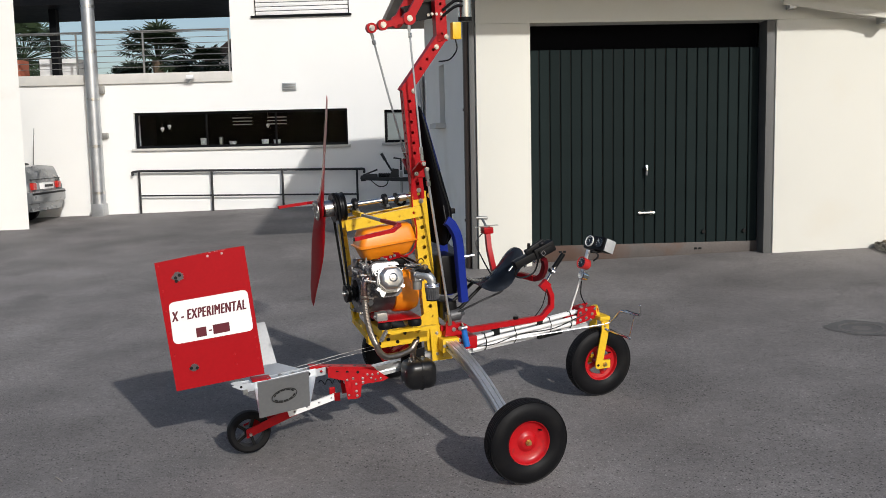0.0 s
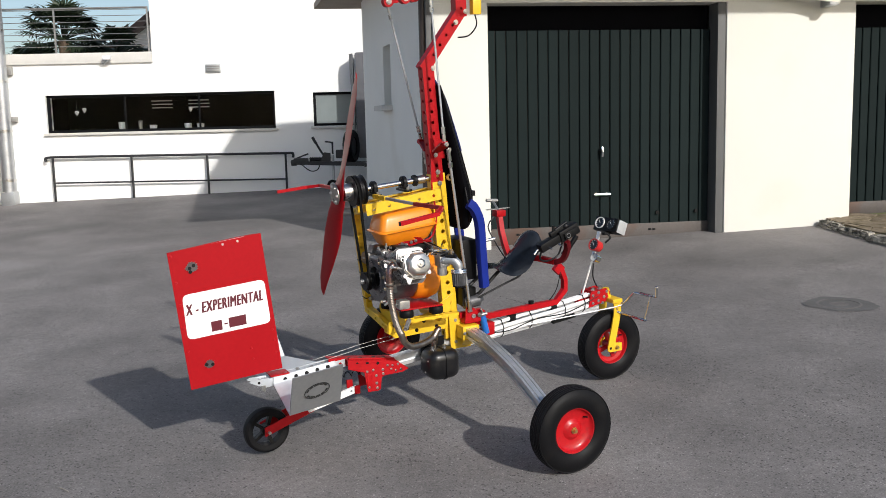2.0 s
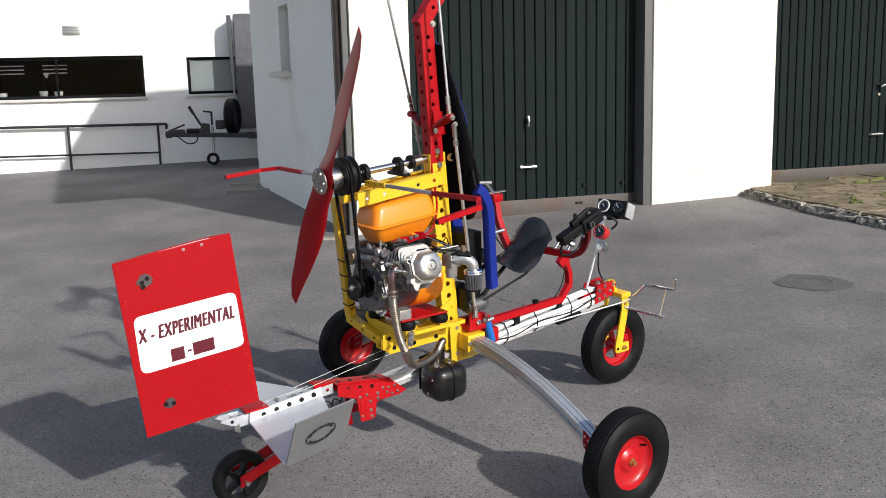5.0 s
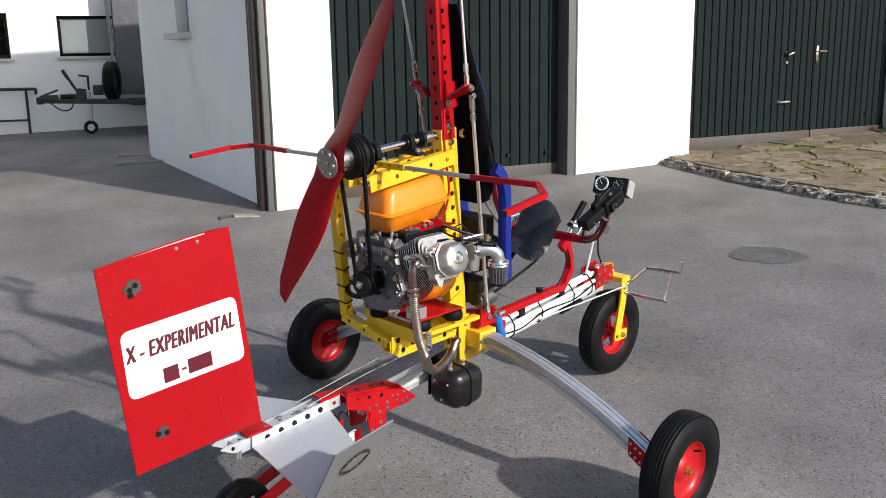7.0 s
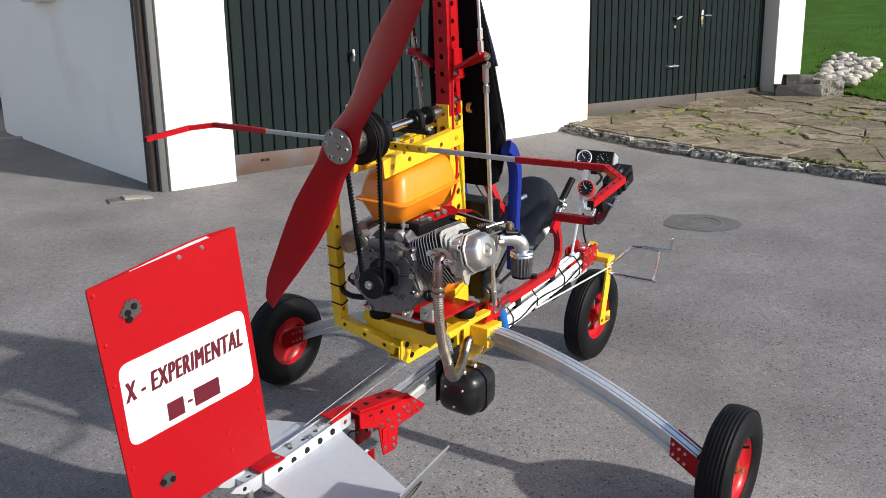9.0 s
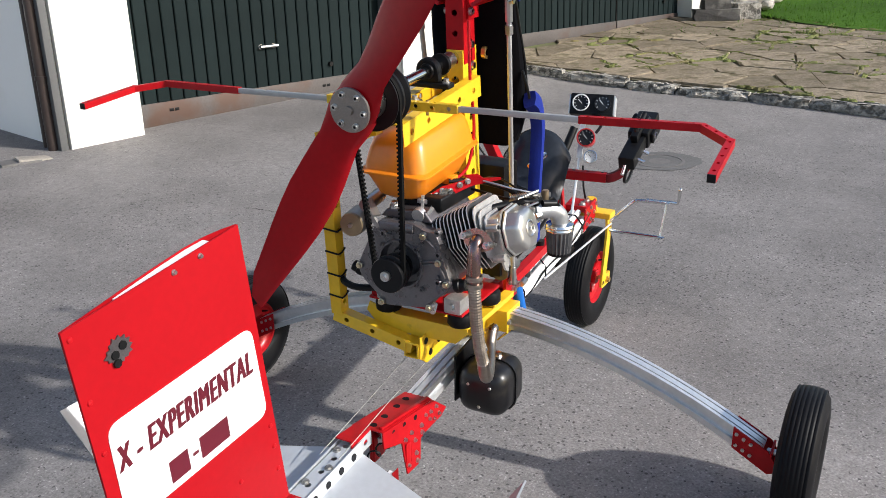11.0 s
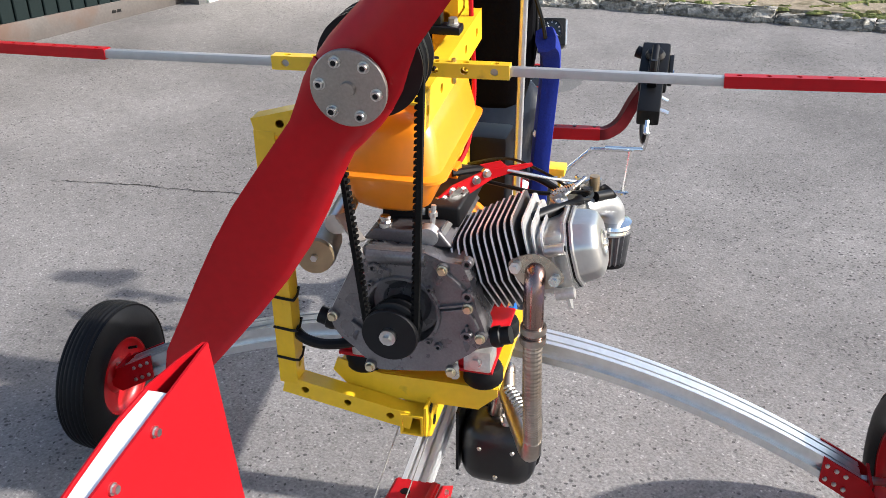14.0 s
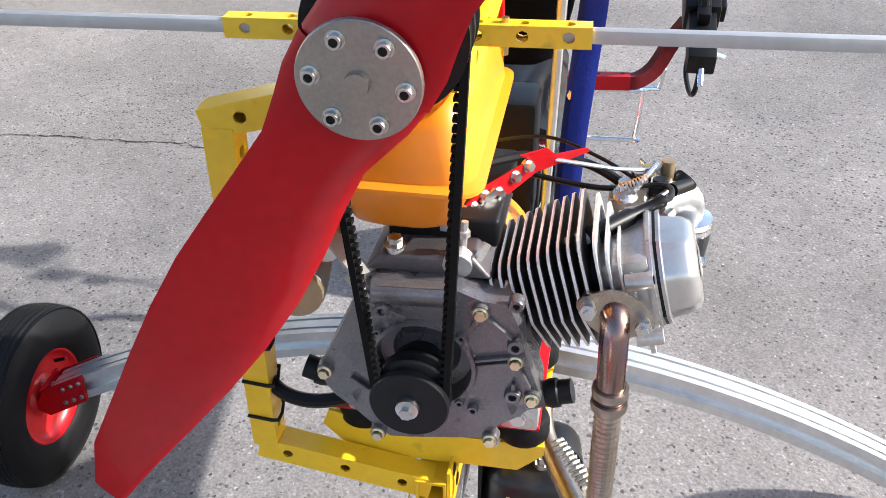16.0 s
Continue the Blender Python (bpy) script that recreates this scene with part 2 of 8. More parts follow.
def asphalt_material():
    m = bpy.data.materials.new("worn_asphalt")
    m.use_nodes = True
    n, l = m.node_tree.nodes, m.node_tree.links
    b = n["Principled BSDF"]
    tc = n.new("ShaderNodeTexCoord")

    def noise_node(scale, detail=5, rough=0.5):
        t = n.new("ShaderNodeTexNoise")
        t.inputs["Scale"].default_value, t.inputs["Detail"].default_value, t.inputs["Roughness"].default_value = scale, detail, rough
        l.new(tc.outputs["Object"], t.inputs["Vector"])
        return t

    def span(src, lo, hi, a, c):
        r = n.new("ShaderNodeMapRange")
        for k, v in (("From Min", lo), ("From Max", hi), ("To Min", a), ("To Max", c)):
            r.inputs[k].default_value = v
        l.new(src, r.inputs["Value"])
        return r.outputs[0]

    def times(a, c):
        t = n.new("ShaderNodeMath")
        t.operation = "MULTIPLY"
        l.new(a, t.inputs[0])
        l.new(c, t.inputs[1])
        return t.outputs[0]

    patch = span(noise_node(0.32, 4, 0.55).outputs["Fac"], 0.35, 0.68, 0.76, 1.16)
    blotch = span(noise_node(1.3, 6, 0.6).outputs["Fac"], 0.32, 0.66, 0.82, 1.10)
    stain = span(noise_node(0.9, 3, 0.5).outputs["Fac"], 0.60, 0.72, 1.0, 0.80)
    grit = times(times(span(noise_node(115, 3, 0.6).outputs["Fac"], 0.34, 0.66, 0.76, 1.21), span(noise_node(24, 3, 0.6).outputs["Fac"], 0.34, 0.66, 0.90, 1.08)), stain)
    speck_v = n.new("ShaderNodeTexVoronoi")
    speck_v.inputs["Scale"].default_value = 165
    l.new(tc.outputs["Object"], speck_v.inputs["Vector"])
    speck = span(speck_v.outputs["Color"], 0.82, 0.98, 1.0, 1.9)
    pit_v = n.new("ShaderNodeTexVoronoi")
    pit_v.inputs["Scale"].default_value = 140
    l.new(tc.outputs["Object"], pit_v.inputs["Vector"])
    pit = span(pit_v.outputs["Color"], 0.06, 0.18, 0.34, 1.0)
    # lost chippings: small dark holes, thick in worn zones and sparse elsewhere
    hole_v = n.new("ShaderNodeTexVoronoi")
    hole_v.inputs["Scale"].default_value = 62
    l.new(tc.outputs["Object"], hole_v.inputs["Vector"])
    worn = span(noise_node(0.75, 3, 0.6).outputs["Fac"], 0.44, 0.62, 0.08, 0.34)
    below = n.new("ShaderNodeMath")
    below.operation = "LESS_THAN"
    l.new(hole_v.outputs["Color"], below.inputs[0])
    l.new(worn, below.inputs[1])
    lost = times(below.outputs[0], span(hole_v.outputs["Distance"], 0.26, 0.44, 1.0, 0.0))
    hole = span(lost, 0.0, 1.0, 1.0, 0.42)
    value = times(times(times(patch, blotch), times(grit, speck)), times(pit, hole))
    hsv = n.new("ShaderNodeHueSaturation")
    hsv.inputs["Color"].default_value = (0.216, 0.201, 0.193, 1)
    l.new(value, hsv.inputs["Value"])
    l.new(hsv.outputs[0], b.inputs["Base Color"])
    b.inputs["Roughness"].default_value = 0.86
    b.inputs["Specular IOR Level"].default_value = 0.3
    bp = n.new("ShaderNodeBump")
    bp.inputs["Strength"].default_value, bp.inputs["Distance"].default_value = 0.55, 0.004
    l.new(noise_node(110, 2).outputs["Fac"], bp.inputs["Height"])
    dent = n.new("ShaderNodeBump")
    dent.inputs["Strength"].default_value, dent.inputs["Distance"].default_value = 0.7, 0.003
    l.new(hole, dent.inputs["Height"])
    l.new(bp.outputs[0], dent.inputs["Normal"])
    l.new(dent.outputs[0], b.inputs["Normal"])
    return m


M["asphalt"] = asphalt_material()


# ---- mesh helpers ----
def finish(name, bm, mat, smooth=True):
    me = bpy.data.meshes.new(name)
    bmesh.ops.recalc_face_normals(bm, faces=bm.faces[:])
    bm.to_mesh(me)
    bm.free()
    me.materials.append(M[mat] if isinstance(mat, str) else mat)
    if smooth:
        me.polygons.foreach_set("use_smooth", [True] * len(me.polygons))
        me.set_sharp_from_angle(angle=radians(35))
    return me


class Pieces(list):
    """A list of bmeshes: each shape added to it becomes an object of its own."""


def piecewise(fn):
    def run(bm, *args, **kw):
        if isinstance(bm, Pieces):
            one = bmesh.new()
            bm.append(one)
            return fn(one, *args, **kw)
        return fn(bm, *args, **kw)
    return run


def part(name, bm, mat, parent=None, label="", smooth=True):
    if isinstance(bm, Pieces):
        return [part(name, one, mat, parent, label, smooth) for one in bm][0]
    ob = new(name, finish(name, bm, mat, smooth))
    if parent is not None:
        ob.parent = parent
    return tagged(ob, label)


def thing(name, label, category, m=None, group="", kind=""):
    ob = tagged(new(name), label, category, group, kind)
    if m is not None:
        ob.matrix_world = m
    return ob


def basis(p0, p1, up=(0, 0, 1)):
    d = (Vector(p1) - Vector(p0)).normalized()
    u = Vector(up)
    if abs(d.dot(u.normalized())) > 0.985:
        u = Vector((1, 0, 0)) if abs(d.x) < 0.8 else Vector((0, 1, 0))
    s = d.cross(u).normalized()
    return d, s, s.cross(d).normalized()


@piecewise
def add_box(bm, lo, hi, bevel=0.0, m=None):
    lo, hi = Vector(lo), Vector(hi)
    r = bmesh.ops.create_cube(bm, size=1.0)
    vs = r["verts"]
    c, s = (lo + hi) / 2, hi - lo
    for v in vs:
        v.co = Vector((v.co.x * s.x, v.co.y * s.y, v.co.z * s.z)) + c
    if bevel:
        es = list({e for v in vs for e in v.link_edges})
        r = bmesh.ops.bevel(bm, geom=es, offset=bevel, segments=2, affect="EDGES", profile=0.6)
        vs = list({v for f in r["faces"] for v in f.verts} | {v for v in vs if v.is_valid})
    if m is not None:
        for v in vs:
            v.co = m @ v.co
    return vs


def box(lo, hi, bevel=0.0, m=None):
    bm = bmesh.new()
    add_box(bm, lo, hi, bevel, m)
    return bm


@piecewise
def add_bar(bm, p0, p1, w, h, up=(0, 0, 1), bevel=0.0, extend=0.0):
    """A straight bar of section w (sideways) by h (along up)."""
    d, s, u = basis(p0, p1, up)
    p0, p1 = Vector(p0) - d * extend, Vector(p1) + d * extend
    n = (p1 - p0).length
    m = Matrix((d, s, u)).transposed().to_4x4()
    m.translation = p0
    return add_box(bm, (0, -w / 2, -h / 2), (n, w / 2, h / 2), bevel, m)


@piecewise
def add_sweep(bm, pts, profile, up=(0, 0, 1), closed=True, caps=True):
    """Sweeps the closed 2D profile (sideways, up) along pts."""
    pts = [Vector(p) for p in pts]
    rings = []
    side = None
    for i, p in enumerate(pts):
        a, c = pts[max(0, i - 1)], pts[min(len(pts) - 1, i + 1)]
        d = (c - a).normalized()
        if side is None:
            _, side, _ = basis(a, c, up)
        side = (side - d * side.dot(d)).normalized()
        u = side.cross(d).normalized()
        k = 1.0
        if 0 < i < len(pts) - 1:
            h = (p - a).normalized().dot((c - p).normalized())
            k = 1 / max(0.5, math.sqrt((1 + h) / 2))
        rings.append([bm.verts.new(p + side * x * k + u * y * k) for x, y in profile])
    n = len(profile)
    for r0, r1 in zip(rings, rings[1:]):
        for i in range(n):
            bm.faces.new((r0[i], r0[(i + 1) % n], r1[(i + 1) % n], r1[i]))
    if caps:
        bm.faces.new(rings[0][::-1])
        bm.faces.new(rings[-1])


def circle(r, n=12):
    return [(r * math.cos(2 * math.pi * i / n), r * math.sin(2 * math.pi * i / n)) for i in range(n)]


def rect(w, h):
    return [(-w / 2, -h / 2), (w / 2, -h / 2), (w / 2, h / 2), (-w / 2, h / 2)]


def smooth_path(pts, n=8):
    pts = [Vector(p) for p in pts]
    out = []
    for i in range(len(pts) - 1):
        a, b, c, d = pts[max(0, i - 1)], pts[i], pts[i + 1], pts[min(len(pts) - 1, i + 2)]
        for k in range(n):
            t = k / n
            out.append(0.5 * (2 * b + (c - a) * t + (2 * a - 5 * b + 4 * c - d) * t * t + (3 * b - a - 3 * c + d) * t ** 3))
    return out + [pts[-1]]


def tube(pts, r, n=12, curved=0):
    bm = bmesh.new()
    add_sweep(bm, smooth_path(pts, curved) if curved else pts, circle(r, n))
    return bm


@piecewise
def add_cyl(bm, p0, p1, r, n=16, r1=None):
    d, s, u = basis(p0, p1)
    p0, p1 = Vector(p0), Vector(p1)
    r1 = r if r1 is None else r1
    a = [bm.verts.new(p0 + s * x * r + u * y * r) for x, y in circle(1, n)]
    b = [bm.verts.new(p1 + s * x * r1 + u * y * r1) for x, y in circle(1, n)]
    for i in range(n):
        bm.faces.new((a[i], a[(i + 1) % n], b[(i + 1) % n], b[i]))
    bm.faces.new(a[::-1])
    bm.faces.new(b)


def cyl(p0, p1, r, n=16, r1=None):
    bm = bmesh.new()
    add_cyl(bm, p0, p1, r, n, r1)
    return bm


def lathe(profile, centre, axis, n=40):
    """Turns (radius, along) pairs about the axis through centre."""
    bm = bmesh.new()
    add_lathe(bm, profile, centre, axis, n)
    return bm


@piecewise
def add_lathe(bm, profile, centre, axis, n=40):
    c = Vector(centre)
    d, s, u = basis((0, 0, 0), axis)
    rings = []
    for r, a in profile:
        if r < 1e-6:
            rings.append([bm.verts.new(c + d * a)])
        else:
            rings.append([bm.verts.new(c + d * a + s * x * r + u * y * r) for x, y in circle(1, n)])
    for r0, r1 in zip(rings, rings[1:]):
        for i in range(n):
            j = (i + 1) % n
            if len(r0) == 1 and len(r1) == 1:
                continue
            if len(r0) == 1:
                bm.faces.new((r0[0], r1[j], r1[i]))
            elif len(r1) == 1:
                bm.faces.new((r0[i], r0[j], r1[0]))
            else:
                bm.faces.new((r0[i], r0[j], r1[j], r1[i]))


def add_perforated(bm, origin, along, across, length, width, pitch, r, depth, skip=0.0):
    """A plate with a row of real holes; along and across are unit vectors."""
    nrm = along.cross(across)
    count = max(1, int((length - skip) / pitch))
    cell = length / count
    for k in range(count):
        c = origin + along * cell * (k + 0.5)
        outer, inner, deep = [], [], []
        for side in range(4):
            for q in range(4):
                f = q / 4 * 2 - 1
                x, y = ((f, -1), (1, f), (-f, 1), (-1, -f))[side]
                v = along * (x * cell / 2) + across * (y * width / 2)
                ang = math.atan2(y * width, x * cell)
                w = along * (r * math.cos(ang)) + across * (r * math.sin(ang))
                outer.append(bm.verts.new(c + v))
                inner.append(bm.verts.new(c + w))
                deep.append(bm.verts.new(c + w - nrm * depth))
        for i in range(16):
            j = (i + 1) % 16
            bm.faces.new((outer[i], outer[j], inner[j], inner[i]))
            bm.faces.new((inner[i], inner[j], deep[j], deep[i]))


def perforated_tube(p0, p1, w, h, up=(0, 0, 1), pitch=0.045, r=0.008, sides="su"):
    """A square tube; s: holes in the two flanks, u: holes above and below."""
    bm = bmesh.new()
    d, s, u = basis(p0, p1, up)
    p0 = Vector(p0)
    n = (Vector(p1) - p0).length
    for key, nrm, acr, off, wid in (("s", s, u, w, h), ("u", u, s, h, w)):
        for sign in (1, -1):
            o = p0 + nrm * (sign * off / 2)
            a = acr * sign
            if key == "u":
                a = -a
            if key in sides:
                add_perforated(bm, o, d, a, n, wid, pitch, r, 0.004)
            else:
                q = [o - a * wid / 2, o + d * n - a * wid / 2, o + d * n + a * wid / 2, o + a * wid / 2]
                bm.faces.new([bm.verts.new(v) for v in q])
    for e in (p0, p0 + d * n):
        bm.faces.new([bm.verts.new(e + s * x + u * y) for x, y in rect(w, h)])
    bmesh.ops.remove_doubles(bm, verts=bm.verts[:], dist=1e-5)
    return bm


def plate(corners, thick, m=None):
    """A flat plate on a closed outline of points in one plane."""
    bm = bmesh.new()
    add_plate(bm, corners, thick)
    return bm


@piecewise
def add_plate(bm, corners, thick):
    c = [Vector(p) for p in corners]
    n = Vector((0, 0, 0))
    for i in range(len(c)):
        n += (c[i] - c[0]).cross(c[(i + 1) % len(c)] - c[0])
    n.normalize()
    a = [bm.verts.new(p + n * thick / 2) for p in c]
    b = [bm.verts.new(p - n * thick / 2) for p in c]
    bm.faces.new(a)
    bm.faces.new(b[::-1])
    for i in range(len(c)):
        j = (i + 1) % len(c)
        bm.faces.new((a[i], b[i], b[j], a[j]))


@piecewise
def add_bolt(bm, p, axis, r=0.008, h=0.006):
    d = Vector(axis).normalized()
    add_cyl(bm, Vector(p) - d * 0.002, Vector(p) + d * h, r, 6)
    add_cyl(bm, Vector(p) - d * 0.003, Vector(p) + d * h * 0.3, r * 1.35, 12)


# ---- ground ----
def ground_height(x, y):
    return gz(min(max(x, -22), 24), min(max(y, -16), 34))


def make_ground():
    xs = sorted({-900, -300, -120, -60, -34, -22, 24, 40, 70, 130, 300, 900, *[i * 1.0 for i in range(-21, 24)]})
    ys = sorted({-900, -300, -100, -40, -16, 34, 50, 80, 140, 300, 900, *[i * 1.0 for i in range(-15, 34)]})
    bm = bmesh.new()
    g = [[bm.verts.new((x, y, ground_height(x, y) + (0.006 * noise.noise((x * 0.5, y * 0.5, 0)) if abs(x) < 20 and 7 < y < 30 else 0))) for x in xs] for y in ys]
    for a, b in zip(g, g[1:]):
        for i in range(len(xs) - 1):
            bm.faces.new((a[i], a[i + 1], b[i + 1], b[i]))
    ob = part("ground", bm, "asphalt")
    tagged(ob, "worn grey asphalt yard sloping gently up to the garages", "ground", kind="structure")


make_ground()

# ---- garage ----
GARAGE = Matrix.Translation((0.08, 10.37, 0)) @ Matrix.Rotation(radians(6), 4, "Z")
garage = thing("garage_building", "white plastered garage with two dark green plank doors", "garage", GARAGE, kind="structure")
TO_GARAGE = GARAGE.inverted()


def upright(name, pts, z0, z1, mat, parent, label=""):
    """An upright block on a plan outline."""
    bm = bmesh.new()
    a = [bm.verts.new((p[0], p[1], z0)) for p in pts]
    b = [bm.verts.new((p[0], p[1], z1)) for p in pts]
    bm.faces.new(a[::-1])
    bm.faces.new(b)
    for i in range(len(pts)):
        j = (i + 1) % len(pts)
        bm.faces.new((a[i], a[j], b[j], b[i]))
    return part(name, bm, mat, parent, label, smooth=False)


for u0, u1, base in ((0.0, 0.61, -0.2), (3.40, 5.0, -0.2), (8.55, 9.15, -0.2)):
    bm = box((u0, 0, base), (u1, 0.38, 2.95), 0.012)
    part("wall_pier", bm, "plaster_cream", garage)
part("lintel_wall", box((0, 0.003, 2.95), (9.15, 0.38, 3.56), 0.0), "plaster_cream", garage)
side0, side1 = TO_GARAGE @ Vector((0.06, 10.35, 0)), TO_GARAGE @ Vector((-0.798, 14.60, 0))
sd = (side1 - side0).normalized()
sn = Vector((sd.y, -sd.x, 0))
SW0, SW1, SWZ0, SWZ1 = 2.32, 2.82, 1.92, 2.72


def side_block(name, s0, s1, z0, z1, mat="plaster", out=0.0, deep=0.3, label=""):
    p = [side0 + sd * s0 - sn * out, side0 + sd * s1 - sn * out, side0 + sd * s1 + sn * deep, side0 + sd * s0 + sn * deep]
    return upright(name, p, z0, z1, mat, garage, label)


SIDE = (side1 - side0).length
side_block("wall_side", 0.36, SW0, -0.3, 3.555)
side_block("wall_side", SW1, SIDE, -0.3, 3.555)
side_block("wall_side", SW0, SW1, -0.3, SWZ0)
side_block("wall_side", SW0, SW1, SWZ1, 3.555)
side_block("window_reveal", SW0, SW1, SWZ0, SWZ1, "blind", out=-0.13, deep=0.2, label="pale closed shutter in the side window")
side_block("window_sill", SW0 - 0.06, SW1 + 0.06, SWZ0 - 0.07, SWZ0, "sill", out=0.14, deep=0.1)
b0 = side1
upright("wall_rear", [(b0.x, b0.y), (9.15, b0.y + 0.3), (9.15, b0.y + 0.6), (b0.x, b0.y + 0.3)], -0.3, 3.555, "plaster", garage)
upright("wall_east", [(8.85, 0.38), (9.15, 0.38), (9.15, b0.y + 0.3), (8.85, b0.y + 0.3)], -0.3, 3.555, "plaster", garage)
roof_plan = [TO_GARAGE @ Vector(q) for q in ((-0.39, 9.08, 0), (9.9, 10.16, 0), (9.14, 16.60, 0), (-1.624, 15.62, 0))]
upright("roof", [(q.x, q.y) for q in roof_plan], 3.56, 3.65, "soffit", garage, "overhanging roof with brown boarded soffit")
upright("floor_slab", [(0.1, 0.1), (9.0, 0.1), (9.0, b0.y), (0.0, b0.y)], -0.25, 0.2, "sill", garage)

# downpipe at the corner
pc = side0 + sd * 0.14 - sn * 0.06
bm = bmesh.new()
add_sweep(bm, [(pc.x, pc.y, 0.2), (pc.x, pc.y, 3.55)], circle(0.045, 14))
for z in (0.75, 2.0, 3.0):
    add_cyl(bm, (pc.x, pc.y, z), (pc.x, pc.y, z + 0.03), 0.055, 14)
part("downpipe", bm, "brown_pipe", garage, "brown metal downpipe")
pc2 = side0 + sd * 0.27 - sn * 0.04
part("downpipe", tube([(pc2.x, pc2.y, 0.2), (pc2.x, pc2.y, 3.55)], 0.036), "brown_pipe", garage)
pc3 = side0 + sd * 0.05 - sn * 0.02
part("corner_strip", box((pc3.x - 0.03, pc3.y - 0.02, 0.18), (pc3.x + 0.03, pc3.y + 0.07, 3.4), 0.008), "grey_frame", garage)


def lever_handle(parent, u, v, z):
    bm = bmesh.new()
    add_box(bm, (u - 0.02, v - 0.012, z - 0.12), (u + 0.02, v, z + 0.1), 0.004)
    add_cyl(bm, (u, v - 0.05, z + 0.03), (u, v, z + 0.03), 0.011, 10)
    add_sweep(bm, [(u, v - 0.05, z + 0.03), (u + 0.05, v - 0.055, z + 0.032), (u + 0.12, v - 0.052, z + 0.028)], circle(0.010, 8))
    add_cyl(bm, (u, v - 0.018, z - 0.07), (u, v, z - 0.07), 0.012, 10)
    part("lever_handle", bm, "chrome", parent, "chrome lever handle")


def pull_handle(parent, u, v, z):
    bm = bmesh.new()
    add_sweep(bm, [(u - 0.09, v - 0.03, z), (u + 0.09, v - 0.03, z)], circle(0.016, 10))
    for s in (-0.075, 0.06):
        add_cyl(bm, (u + s, v - 0.03, z), (u + s, v, z), 0.011, 8)
        add_cyl(bm, (u + s, v - 0.006, z), (u + s, v, z), 0.022, 12)
    part("pull_handle", bm, "chrome", parent, "chrome pull handle")


def lock(parent, u, v, z, turned):
    bm = bmesh.new()
    add_lathe(bm, [(0.03, 0), (0.03, 0.012), (0.016, 0.02), (0.016, 0.05), (0, 0.05)], (u, v, z), (0, -1, 0), 14)
    part("lock_rose", bm, "black", parent)
    bm = bmesh.new()
    if turned:
        add_sweep(bm, smooth_path([(u - 0.01, v - 0.05, z - 0.02), (u + 0.03, v - 0.06, z + 0.0), (u + 0.07, v - 0.06, z + 0.01)], 4), circle(0.016, 8))
        add_cyl(bm, (u, v - 0.02, z - 0.11), (u, v, z - 0.11), 0.018, 10)
    else:
        add_sweep(bm, smooth_path([(u, v - 0.05, z + 0.04), (u + 0.005, v - 0.06, z - 0.01), (u + 0.002, v - 0.055, z - 0.07)], 4), circle(0.016, 8))
    part("turn_handle", bm, "chrome", parent, "chrome turning handle")


DV = 0.24
door1 = tagged(new("door_1"), "dark green vertical plank garage door, closed")
door1.parent = garage
door2 = tagged(new("door_2"), "dark green plank garage door with a side leaf, closed")
door2.parent = garage


def plank_mesh(w, h):
    bm = bmesh.new()
    g = 0.0065
    prof = [(-w / 2 + g, 0.0), (-w / 2 + g, -0.016), (-w / 2 + g + 0.007, -0.022), (w / 2 - g - 0.007, -0.022), (w / 2 - g, -0.016), (w / 2 - g, 0.0)]
    a = [bm.verts.new((x, y, 0)) for x, y in prof]
    b = [bm.verts.new((x, y, h)) for x, y in prof]
    for i in range(len(prof)):
        j = (i + 1) % len(prof)
        bm.faces.new((a[i], a[j], b[j], b[i]))
    bm.faces.new(a[::-1])
    bm.faces.new(b)
    return finish("plank", bm, "door", smooth=False)


def planks(parent, u0, u1, n, z0, z1):
    w = (u1 - u0) / n
    me = plank_mesh(w, z1 - z0)
    for i in range(n):
        ob = new("plank", me)
        ob.parent = parent
        ob.location = (u0 + w * (i + 0.5), DV, z0)
    part("backing", box((u0, DV, z0), (u1, DV + 0.03, z1)), "black", parent)


part("kick_plate", box((0.615, DV - 0.03, 0.20), (3.395, DV + 0.02, 0.43), 0.004), "kick", door1, "stained steel kick plate")
for u in (0.95, 1.0, 2.55, 2.6):
    part("vent_slot", box((u, DV - 0.034, 0.345), (u + 0.038, DV - 0.029, 0.37), 0.001), "black", door1)
for u in (2.66, 3.14):
    part("rubber_stop", cyl((u, DV - 0.05, 0.555), (u, DV - 0.02, 0.555), 0.022, 10), "black", door1)
part("door_frame", box((3.30, 0.02, 0.2), (3.395, DV + 0.03, 2.95), 0.004), "grey_frame", door1)
# black board set back over the planks, painting the recess shade
part("door_head", box((0.615, DV + 0.06, 2.64), (3.30, DV + 0.12, 2.95)), "black_matt", door1, "black board with the shade above the planks put into its colour")
lock(door1, 1.97, DV - 0.022, 1.30, False)
pull_handle(door1, 1.98, DV - 0.022, 0.79)
part("kick_plate", box((5.005, DV - 0.03, 0.40), (7.165, DV + 0.02, 0.585), 0.004), "kick", door2, "rust-stained steel kick plate")
part("kick_plate", box((7.185, DV - 0.03, 0.40), (8.545, DV + 0.02, 0.585), 0.004), "kick", door2)
part("door_frame", box((7.168, DV - 0.026, 0.59), (7.182, DV + 0.02, 2.67)), "black", door2)
# same painted shade over the second door
part("door_head", box((5.005, DV + 0.06, 2.64), (8.545, DV + 0.12, 2.95)), "black_matt", door2, "black board with the shade above the planks put into its colour")
lock(door2, 6.69, DV - 0.022, 1.56, True)
pull_handle(door2, 6.67, DV - 0.022, 0.96)
lever_handle(door2, 7.22, DV - 0.022, 1.55)
